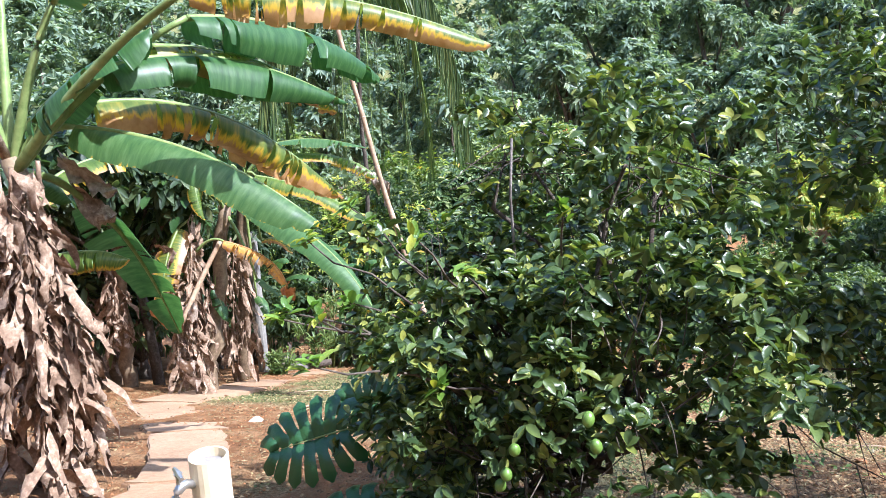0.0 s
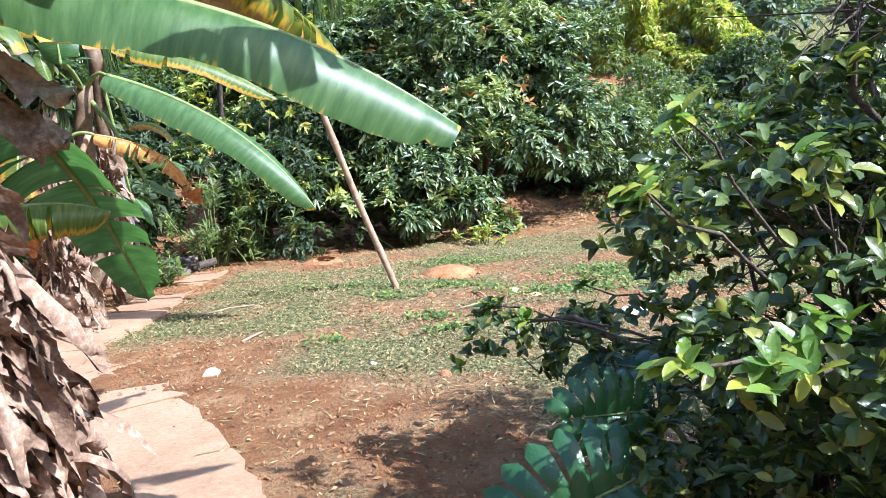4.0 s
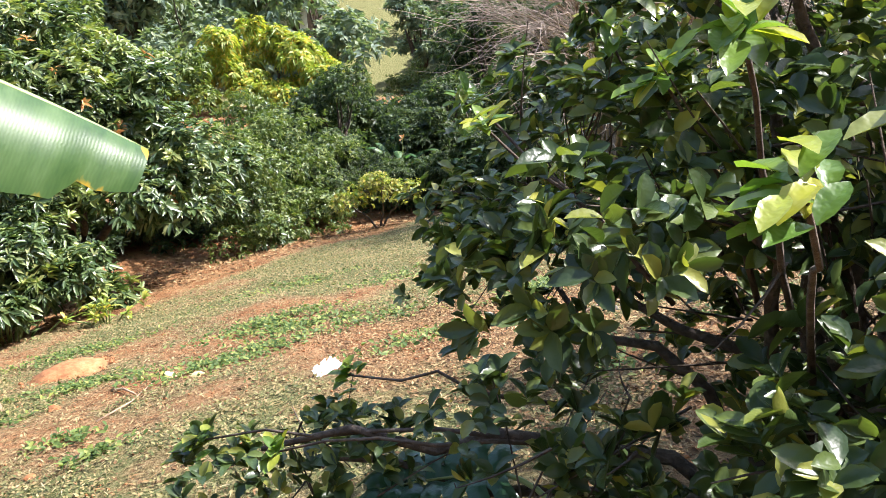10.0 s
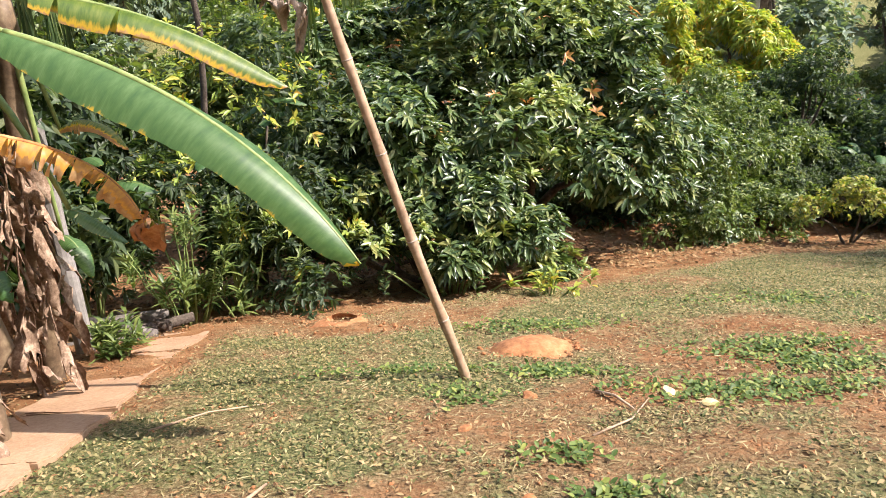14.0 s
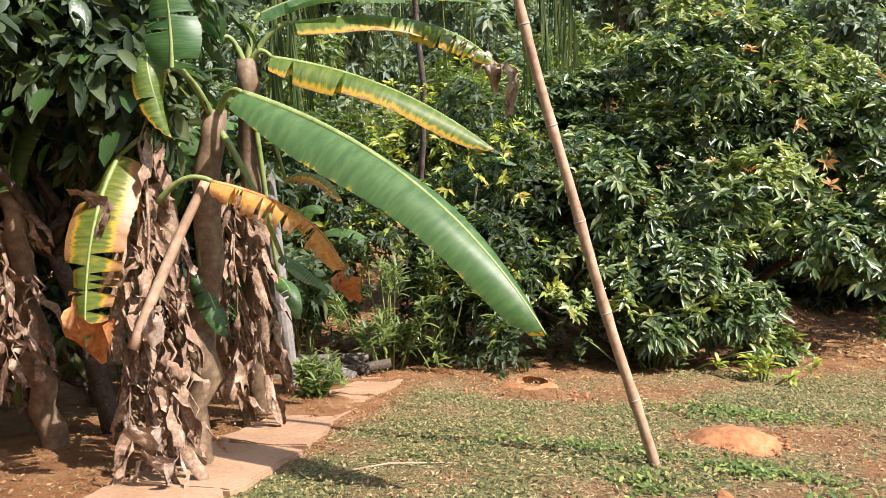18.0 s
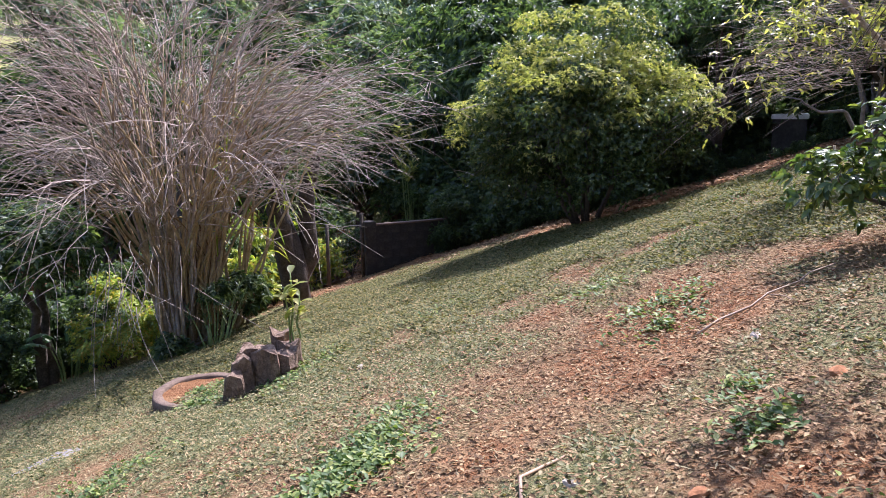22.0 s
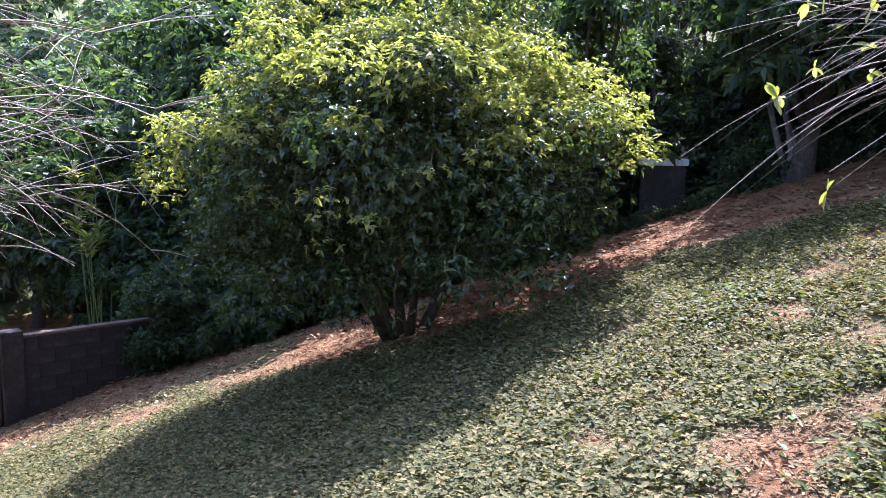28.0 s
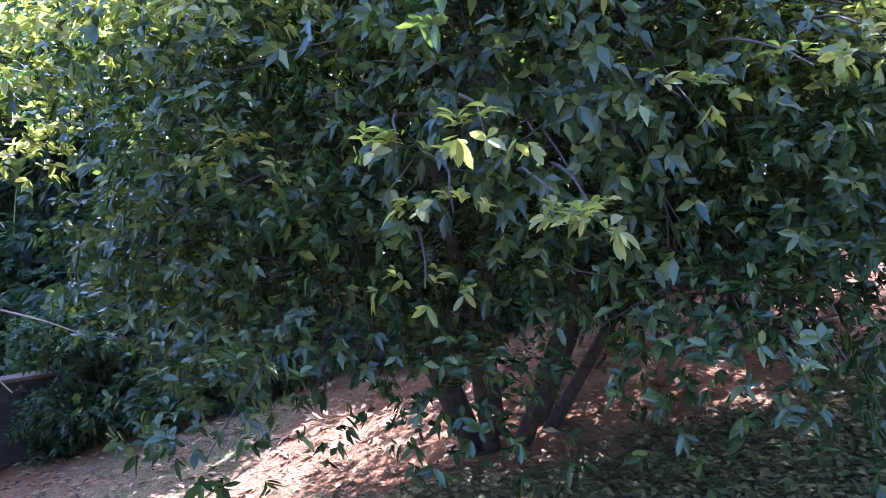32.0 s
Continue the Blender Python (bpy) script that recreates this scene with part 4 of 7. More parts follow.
def bare_branch_tree():
    """Short leaning trunk, wide arching bare branches and a few bright leaves."""
    gen = np.random.default_rng(43)
    base = on_ground(10.75, 0.95)
    t = thing("sparse_tree", base, "small tree of arching bare twigs with sparse bright leaves", "tree")
    b = np.array(base)
    fork = b + [0.05, 0.0, 0.42]
    v, f = tube_arrays(bent(b - [0, 0, 0.1], fork, 0, 0.01, 5, gen), [0.085, 0.07, 0.06, 0.055, 0.05], 8)
    mesh_ob("trunk", local(v, t), f, M_BARK, t, smooth=True)
    for tip in ((10.85, 1.35, 2.75), (10.95, 0.2, 2.5), (10.2, 1.0, 2.6), (11.4, 0.7, 2.7), (10.6, 1.9, 2.2)):
        v, f = tube_arrays(bent(fork - [0, 0, 0.04], tip, 0.1, 0.04, 8, gen), np.linspace(0.028, 0.007, 8), 6)
        mesh_ob("branch", local(v, t), f, M_GREYBARK, t, smooth=True)
    n = 200
    root = fork + np.clip(gen.normal(0, 1, (n, 3)), -1.5, 1.5) * [0.4, 0.45, 0.3] + [0.0, 0.25, 0.95]
    way = unit(np.stack([gen.normal(0.15, 0.35, n), gen.normal(0.9, 0.35, n), gen.normal(0.12, 0.22, n)], -1))
    v, f, p = twig_set(root, way, gen.uniform(0.7, 1.5, n), np.full(n, 0.0032), gen, 0.25, 7, 3, 0.3)
    crown("twig_web", (local(v, t), f), M_TWIG, t)
    m0 = 260
    root = fork + np.clip(gen.normal(0, 1, (m0, 3)), -1.5, 1.5) * [0.45, 0.6, 0.35] + [-0.1, 0.1, 1.25]
    v, f, p2 = twig_set(root, unit(gen.normal(0, 0.5, (m0, 3)) + [0, 0, 0.5]), gen.uniform(0.3, 0.7, m0), np.full(m0, 0.004), gen, 0.3, 5, 3, 0.15)
    crown("upper_twig_web", (local(v, t), f), M_GREYBARK, t)
    ends = np.concatenate([p2[:, 2:].reshape(-1, 3)[gen.choice(m0 * 3, 420)], p[:, 3:].reshape(-1, 3)[gen.choice(n * 4, 90)]])
    ends = np.repeat(ends, 4, 0)
    m = len(ends)
    v, f = leaf_arrays(ends, unit(gen.normal(size=(m, 3)) + [0, 0, -0.1]), unit(gen.normal(0, 0.4, (m, 3)) + [0, 0, 1]), gen.uniform(0.05, 0.1, m), gen.uniform(0.022, 0.038, m), True)
    crown("foliage", (local(v, t), f), M_TREE_PALE, t)
    v, f = tube_arrays(bent(fork + [0, -0.1, 0.9], fork + [-0.35, 0.75, 1.75], 0.02, 0.01, 7, gen), np.linspace(0.035, 0.025, 7), 7)
    mesh_ob("broken_branch", local(v, t), f, M_TWIG, t, "thick pale broken branch", smooth=True)
    return t


bare_branch_tree()


def garden_stake(x, y, h):
    b = on_ground(x, y)
    v, f = tube_arrays(bent((0, 0, -0.1), (0.02, 0.015, h), 0, 0.006, 6), np.linspace(0.02, 0.014, 6), 7)
    ob = mesh_ob("garden_stake", v, f, M_CANE, smooth=True)
    ob.location = b
    return tagged(ob, "short weathered wooden stake in the ground", "stake")


garden_stake(10.8, 1.28, 0.45)


# ---- leafless shrub and canes ----
def dry_shrub():
    gen = np.random.default_rng(51)
    base = np.array(on_ground(11.15, 10.85))
    t = thing("dry_shrub", base, "huge leafless shrub with a dense dome of grey twigs", "shrub")
    stems = []
    for k in range(84):
        a = gen.uniform(0, 2 * np.pi)
        foot = base + [0.5 * math.cos(a) * gen.random(), 0.4 * math.sin(a) * gen.random(), -0.1]
        lean = gen.uniform(0.25, 1.0)
        out = np.array([math.cos(a), math.sin(a), 0]) * [2.7, 3.7 if math.sin(a) < 0 else 1.6, 0] * lean
        top = gen.uniform(2.9, 3.9) + 2.4 * (1 - lean)
        p = curve3(foot, foot + out * 0.3 + [0, 0, top * 0.66], base + out + [0, 0, top], 11) + np.concatenate([np.zeros((1, 3)), gen.normal(0, 0.035, (10, 3))])
        v, f = tube_arrays(p, np.linspace(gen.uniform(0.022, 0.042), 0.009, 11), 5)
        mesh_ob("stem", local(v, t), f, M_CANE if k % 3 else M_TWIG, t, smooth=True)
        stems.append(p)
    stems = np.array(stems)
    level = stems[:, 5:].reshape(-1, 3)
    flow = np.gradient(stems, axis=1)[:, 5:].reshape(-1, 3)
    pieces = []
    for n, lo, hi, r, spread in ((1000, 0.7, 1.6, 0.011, 0.42), (1700, 0.5, 1.1, 0.0072, 0.5), (1300, 0.35, 0.8, 0.0055, 0.55)):
        pick = gen.integers(len(level), size=n)
        st = level[pick]
        out = unit((st - base) * [1, 1, 0])
        way = unit(unit(flow[pick]) + out * 0.45 + gen.normal(0, spread, (n, 3)))
        v, f, p = twig_set(st, way, gen.uniform(lo, hi, n), np.full(n, r), gen, 0.35, 5, 3, 0.18)
        pieces.append((v, f))
        level = p[:, 2:].reshape(-1, 3)
        flow = np.repeat(way, 3, 0)
    for k, (v, f) in enumerate(pieces):
        crown(("bough_web", "branch_web", "twig_web")[k], (local(v, t), f), M_TWIG, t)
    n = 40
    st = base + np.stack([gen.uniform(-2.6, -1.2, n), gen.uniform(-1.6, 0.2, n), gen.uniform(1.5, 2.4, n)], -1)
    v, f, p = twig_set(st, unit(np.array([-0.6, -0.5, -0.35]) + gen.normal(0, 0.3, (n, 3))), gen.uniform(0.6, 1.3, n), np.full(n, 0.007), gen, 0.4, 6, 3, 0.3)
    crown("hanging_web", (local(v, t), f), M_TWIG, t)
    return t


dry_shrub()


def cane_clump():
    gen = np.random.default_rng(52)
    base = np.array(on_ground(11.6, 10.8))
    t = thing("cane_clump", base, "clump of tall tan canes with ragged dry leaf tops", "plant")
    for k in range(26):
        foot = base + [gen.uniform(-0.6, 0.75), gen.uniform(-0.4, 0.4), -0.1]
        tip = foot + [gen.normal(0.1, 0.9), gen.normal(-0.1, 0.6), gen.uniform(3.4, 5.4)]
        v, f = tube_arrays(bent(foot, tip, 0.05, 0.04, 8, gen), np.linspace(0.036, 0.012, 8), 6)
        mesh_ob("cane", local(v, t), f, M_CANE, t, smooth=True)
        m = 16
        st = foot + (tip - foot) * gen.uniform(0.45, 1.0, (m, 1))
        v, f = leaf_arrays(st, unit(gen.normal(0, 0.6, (m, 3)) + [0, 0, 0.3]), gen.normal(size=(m, 3)), gen.uniform(0.25, 0.5, m), np.full(m, 0.03), True, 0.1, 0.9)
        crown("dry_leaves", (local(v, t), f), M_LITTER if k % 3 else M_GOLD, t)
    return t


cane_clump()

leafy_tree("leafy_bush", on_ground(11.5, 10.3), [(11.3, 10.1, -0.95, 0.4, 0.3, 0.14), (11.75, 10.0, -0.92, 0.4, 0.3, 0.16), (12.1, 10.2, -1.2, 0.35, 0.3, 0.25), (10.3, 10.5, -1.65, 0.3, 0.3, 0.15)], [
    ("crown", 380, 9, 0.13, 0.04, M_FOREST, {"droop": 0.4, "spread": 1.2, "fine": "oval", "clumps": (30, 0.16)}),
    ("young_foliage", 90, 8, 0.12, 0.035, M_LIGHT, {"inner": 0.0, "low": 0.0, "fine": "oval"}),
], 0.025, "low leafy bush at the foot of the leafless shrub", "bush", 53, limbs=12, fork=0.1)


# ---- wild edge and far trees ----
def forest_tree(seed, height, spread, material, leaf, count, name, label, lean=0.0, floor=0.32):
    """A tall tree at the origin, to be copied about."""
    gen = np.random.default_rng(seed)
    t = thing(name, (0, 0, 0), label, "tree", "trees of the wild edge")
    lumps = []
    for k in range(9):
        a = gen.uniform(0, 2 * np.pi)
        d = spread * gen.uniform(0.15, 0.7)
        z = height * gen.uniform(floor, 0.88)
        r = spread * gen.uniform(0.3, 0.5)
        lumps.append((d * math.cos(a) + lean * z, d * math.sin(a), z, r, r, r * gen.uniform(0.6, 0.95)))
    tops = [np.array(l[:3]) for l in lumps[:7]]
    v, f = limb_tree((0, 0, -0.3), tops, 0.03 * height, gen, 0.3)
    mesh_ob("trunk", v, f, M_BARK, t, smooth=True)
    v, f = rosettes(clumps(lumps, 60, 0.2 * spread, gen), int(count * 0.75), 7, leaf, leaf * 0.42, gen, droop=0.35, inner=0.3)
    crown("crown", (v, f), material, t)
    v, f = rosettes(lumps, int(count * 0.4), 7, leaf, leaf * 0.42, gen, droop=0.35, inner=0.8)
    crown("inner_crown", (v, f), material, t)
    return t


forest = [
    forest_tree(61, 7.0, 3.0, M_FOREST, 0.26, 1500, "edge_tree", "dark leafy tree of the wild edge"),
    forest_tree(62, 9.0, 3.4, M_FOREST, 0.32, 1500, "edge_tree", "tall dark leafy tree of the wild edge"),
    forest_tree(63, 6.0, 2.8, M_LIGHT, 0.24, 1500, "edge_tree", "mid-green leafy tree of the wild edge"),
    forest_tree(64, 11.0, 3.6, M_FOREST_HAZE, 0.52, 800, "hill_tree", "far valley-side tree, haze put into its leaf green"),
    forest_tree(65, 8.0, 4.2, M_FOREST_HAZE, 0.56, 700, "hill_tree", "wide far valley-side tree, haze put into its leaf green"),
    forest_tree(66, 4.2, 2.0, M_FOREST, 0.2, 1300, "edge_shrub", "dense dark shrub of the wild edge"),
    forest_tree(67, 1.3, 1.1, M_FOREST, 0.14, 520, "undergrowth_shrub", "low dark shrub in the shaded undergrowth", 0.0, 0.08),
    # Sun on these low shrubs is put in with the golden leaf colour.
    forest_tree(68, 1.4, 1.1, M_GOLD, 0.12, 700, "sunlit_shrub", "low shrub with sunlight put in as yellow-green leaves", 0.0, 0.08),
]
for k, ob in enumerate(forest):
    ob.location = (60 + 7 * k, -34, float(ground(60 + 7 * k, -34)))


def plant_out(which, spots, seed, lift=0.0):
    gen = np.random.default_rng(seed)
    for x, y, s in spots:
        m = pose(x, y, float(ground(x, y)) - 0.1 + lift, 0, 0, gen.uniform(0, 360))
        ob = copy_thing(forest[which], m)
        ob.scale = (s * gen.uniform(0.9, 1.1), s * gen.uniform(0.9, 1.1), s)


plant_out(1, [(26.5, 9.5, 0.9), (27, 4.0, 0.95), (29, 12, 1.0), (26.5, 14.5, 0.9), (32, 7, 1.1), (29.5, 0.5, 1.0), (26, -3.5, 0.85), (34, 15, 1.1), (20, 18.5, 0.8), (36, 2, 1.1), (30, -6, 1.0), (17.5, 21, 0.6), (16.3, 26, 0.45), (18.5, 29, 0.5), (30, 24, 1.0), (35, 22, 1.1), (27, 27, 0.95), (38, 28, 1.2), (33, 32, 1.1), (25, 33, 0.9), (40, 18, 1.2), (42, 9, 1.2), (41, -3, 1.2), (38, -12, 1.2), (22.5, 26, 0.85)], 1)
plant_out(0, [(23.5, 7.4, 0.65), (22.6, 12.6, 0.75), (19.4, 14.9, 0.7), (24.5, 6.2, 0.8), (16.8, 18.6, 0.75), (14.2, 20.5, 0.75), (23, -2.9, 0.8), (18.6, -4.2, 0.75), (13.5, -5.2, 0.7), (27, 8, 0.9), (30, 18, 0.9), (24.2, 10.4, 0.75), (23.8, 2.9, 0.7), (25, -0.6, 0.7), (21, -5, 0.8)], 2)
plant_out(2, [(13.2, 23.5, 0.32), (17, 24.5, 0.5), (21.5, 22.5, 0.8), (24.4, 11.9, 0.7), (12.4, 18.8, 0.42), (2.5, 22.5, 0.9), (-3.5, 20.5, 0.95), (-7.5, 15.5, 1.0), (-8.5, 10, 0.9), (25.3, 5.2, 0.8), (14.6, 28, 0.4), (12.2, 30, 0.4)], 3)
plant_out(5, [(20.9, 8.9, 0.55), (20.2, 10.6, 0.55), (15.6, 13.4, 0.5), (13.6, 14.6, 0.5), (10.9, 15.4, 0.45), (9.4, 17.2, 0.55), (18.6, 13.0, 0.55), (22.4, 5.4, 0.6), (22.8, 3.6, 0.6), (23.2, 1.9, 0.5), (17.2, 16.2, 0.55), (15.4, 12.1, 0.3), (21.7, 7.2, 0.6), (-5.6, 9.2, 0.8), (-6.6, 6.6, 0.8), (-7.2, 3.6, 0.8), (-6.4, 12.2, 0.8), (20.3, -0.6, 0.95), (20.2, 7.6, 1.05), (20.6, 5.6, 1.1), (20.9, 3.6, 1.1), (21.0, 9.6, 1.1), (21.2, 1.6, 0.7), (19.9, 6.6, 0.9), (19.0, -2.4, 1.0), (20.2, 4.6, 0.9), (18.3, 11.7, 0.3), (17.4, 12.6, 0.35)], 4)


plant_out(1, [(18.6, 25.5, 0.95), (20.6, 23.5, 0.9), (21.6, -3.4, 0.7), (22.2, -1.2, 0.72), (22.4, 4.4, 0.72), (22.0, 8.2, 0.7), (23.4, -6.4, 0.8), (22.8, 11.2, 0.7), (20.3, -1.6, 0.72), (19.6, -2.6, 0.7), (17.0, -3.4, 0.66)], 8)
plant_out(0, [(19.9, -0.7, 0.62), (18.9, -0.9, 0.62), (17.6, -2.2, 0.6), (19.1, 3.3, 0.55), (15.4, -3.2, 0.55), (19.6, -4.4, 0.55), (19.4, -1.0, 0.5), (20.7, 3.3, 0.52), (17.3, 0.2, 0.65), (18.2, 2.9, 0.55), (19.4, -0.5, 0.6), (16.8, -3.6, 0.5), (14.9, -4.0, 0.5), (11.8, -4.6, 0.5), (10.8, 18.2, 0.45), (8.2, 19.5, 0.5)], 9)
plant_out(5, [(-5.2, 5.7, 0.85), (-5.0, 7.3, 0.8), (-5.7, 4.2, 0.95), (-6.0, 2.4, 0.8), (17.4, -1.4, 0.42), (18.6, -0.5, 0.4), (19.2, 2.9, 0.42), (18.6, 4.2, 0.42), (18.4, 5.9, 0.4), (18.9, 7.4, 0.42), (16.2, -2.4, 0.4), (14.4, -2.9, 0.4), (12.6, -3.2, 0.4), (17.9, 8.6, 0.35), (19.9, 0.1, 0.5), (18.2, -2.6, 0.5), (20.6, -2.0, 0.6), (6.6, 15.9, 0.34), (8.0, 15.6, 0.36), (9.2, 15.2, 0.34), (10.2, 14.4, 0.32), (7.3, 17.2, 0.45), (11.9, 13.6, 0.34)], 10)


def undergrowth():
    """Low shrubs that close the view beneath the trees of the wild edge."""
    gen = np.random.default_rng(17)
    spots = []
    for k in range(46):
        y = -4.5 + 13.5 * k / 45
        spots.append((17.5 + 0.25 * abs(y - 3) * 0.2 + gen.uniform(0, 0.5), y, gen.uniform(0.45, 0.8) * (0.4 if 0.8 < y < 2.8 else 1)))
        spots.append((19.3 + gen.uniform(0, 0.7), y + 0.15, gen.uniform(0.8, 1.3)))
    for k in range(16):
        x = 8.6 + 7.4 * k / 15
        spots.append((x, -3.3 - 0.25 * (x - 12) * 0.3 + gen.uniform(-0.5, 0), gen.uniform(0.6, 1.0)))
    for k in range(22):
        x = 5.6 + 9.0 * k / 21
        spots.append((x, 17.2 - 0.42 * (x - 5.6) + gen.uniform(-0.3, 0.5), gen.uniform(0.5, 1.0)))
        spots.append((x + 0.5, 18.6 - 0.42 * (x - 5.6) + gen.uniform(-0.3, 0.5), gen.uniform(0.9, 1.4)))
    for k in range(24):
        spots.append((gen.uniform(7.5, 13.5), gen.uniform(19.5, 24.0), gen.uniform(0.9, 1.5)))
    for k in range(16):
        x = -5.0 + 9.0 * k / 15
        spots.append((x, (16.8 if x > -1 else 14.4) + gen.uniform(-0.4, 0.6), gen.uniform(0.8, 1.3)))
    plant_out(6, spots, 18)
    plant_out(7, [(15.2, 12.6, 1.1), (16.0, 13.2, 1.3), (17.0, 13.4, 1.4), (15.4, 14.2, 1.4), (17.8, 12.4, 1.0), (14.0, 13.2, 1.1), (12.2, 13.0, 0.8), (11.2, 12.7, 0.7), (13.2, 14.0, 1.1), (19.2, 15.2, 1.6)], 19)


undergrowth()


def hill_woods():
    """Woods over the far valley side, with the open pasture left free."""
    gen = np.random.default_rng(7)
    spots = {3: [], 4: []}
    for d in (37, 43, 50, 58, 67, 78, 91, 106, 124, 145):
        step = 0.13
        for az in np.arange(-0.8, 1.25 if d > 55 else 1.6, step):
            a = az + gen.uniform(-0.04, 0.04)
            r = d + gen.uniform(-2.5, 2.5)
            low = 0.55 if 0.36 < a < 0.56 and d < 60 else 1.0
            if d > 56 and 0.36 < a < 0.56 and gen.random() < 0.85:
                continue
            spots[3 if gen.random() < 0.6 else 4].append((r * math.sin(a), r * math.cos(a), low * (0.8 + 0.012 * (d - 37)) * gen.uniform(0.85, 1.2)))
    plant_out(6, [(18 + 48 * gen.random() + 8, 62 + 60 * gen.random(), gen.uniform(1.0, 2.6)) for _ in range(45)], 20)
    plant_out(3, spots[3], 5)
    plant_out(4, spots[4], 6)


hill_woods()


# ---- banana plants ----
BLADE = blade_material("banana_blade", ((0.03, 0.08, 0.022), (0.05, 0.12, 0.032), (0.09, 0.175, 0.055)), 1.5)
BLADE_EDGED = blade_material("banana_blade_yellow_rim", ((0.045, 0.105, 0.032), (0.075, 0.15, 0.045), (0.12, 0.205, 0.075)), 1.08)
BLADE_OLD = blade_material("banana_blade_drying", ((0.06, 0.11, 0.02), (0.11, 0.17, 0.03), (0.20, 0.24, 0.05)), 0.86)
BLADE_HALF = blade_material("banana_blade_half_dry", ((0.07, 0.12, 0.02), (0.14, 0.18, 0.03), (0.30, 0.26, 0.04)), 0.62)
BLADE_RUST = blade_material("banana_blade_rusty", ((0.6, 0.34, 0.06), (0.55, 0.27, 0.07), (0.42, 0.19, 0.06)), 0.55, ((0.38, 0.17, 0.06), (0.62, 0.42, 0.22)), (0.66, 0.36, 0.07))


def banana_leaf(parent, a, m, b, width, material, seed, tears=6, hang=0.35, rib=None, ragged=0.04, label="", blunt=0.8, name="leaf", tip=0.94):
    """A blade either side of a curved midrib, torn across into strips that hang at their own angles."""
    gen = np.random.default_rng(seed)
    n = 56
    line = curve3(a, m, b, n)
    d = unit(np.gradient(line, axis=0))
    flat = unit(np.cross(d, [0, 0, 1.0]) + 1e-6)
    up = np.cross(flat, d)
    t = np.linspace(0, 1, n)
    prof = np.clip(np.sin(np.pi * np.clip(0.06 + tip * t, 0, 1) ** blunt), 0, 1) ** 0.45
    verts, faces, uvs = [], [], []
    cols = np.linspace(0, 1, 5)
    for sgn in (-1, 1):
        cuts = sorted(gen.choice(np.arange(4, n - 3), tears, replace=False).tolist()) if tears else []
        edges = [0] + cuts + [n - 1]
        for e0, e1 in zip(edges[:-1], edges[1:]):
            ang = hang * gen.uniform(0.55, 1.5)
            curl = gen.uniform(0.1, 0.5) * hang
            start = len(verts)
            for i in range(e0, e1 + 1):
                w = 0.5 * width * prof[i] * (1 - (ragged if t[i] < 0.93 else 0.35) * gen.random())
                near_cut = min(i - e0 if e0 else 9, e1 - i if e1 < n - 1 else 9)
                squeeze = 0.07 * (near_cut == 0) * (1 if i == e0 else -1)
                for c in cols:
                    q = ang * c + curl * c * c
                    p = line[i] + flat[i] * sgn * w * c * math.cos(q * 0.8) - up[i] * w * c * math.sin(q) + up[i] * 0.05 * width * math.sin(9 * t[i] + seed) * c
                    p = p + d[i] * squeeze * width * c
                    verts.append(p)
                    uvs.append((t[i] * 3.0 + 0.37 * seed, max(c * 0.92, (t[i] - 0.94) * 18.0 + 0.12 * gen.normal() * (t[i] > 0.94))))
            k = len(cols)
            for i in range(e1 - e0):
                for c in range(k - 1):
                    s = start + i * k + c
                    q = (s, s + 1, s + k + 1, s + k)
                    faces.append(q if sgn > 0 else q[::-1])
    me = bpy.data.meshes.new(name)
    o = np.array(parent.location)
    me.from_pydata((np.array(verts) - o).tolist(), [], faces)
    layer = me.uv_layers.new(name="UVMap")
    idx = np.empty(len(me.loops), np.int32)
    me.loops.foreach_get("vertex_index", idx)
    layer.data.foreach_set("uv", np.array(uvs, np.float32)[idx].ravel())
    me.materials.append(material)
    me.shade_smooth()
    ob = new(name, me)
    ob.parent = parent
    if label:
        ob["label"] = label
    v, f = tube_arrays(line - up * 0.004, np.linspace(0.016, 0.004, n) * (width / 0.34), 6)
    r = mesh_ob("midrib", v - o, f, rib or M_STALK, ob, smooth=True)
    return ob


def stalk(parent, a, m, b, r0, r1, material=None, name="stalk"):
    p = curve3(a, m, b, 12)
    v, f = tube_arrays(p, np.linspace(r0, r1, 12), 7)
    return mesh_ob(name, local(v, parent), f, material or M_STALK, parent, smooth=True)


def pseudostem(parent, base, top, r0, r1, seed, material=None):
    gen = np.random.default_rng(seed)
    p = bent(np.array(base) - [0, 0, 0.15], top, 0, 0.02, 14, gen)
    r = np.linspace(r0, r1, 14) * (1 + 0.06 * gen.normal(size=14))
    v, f = tube_arrays(p, r, 12)
    return mesh_ob("pseudostem", local(v, parent), f, material or M_STEM, parent, smooth=True)


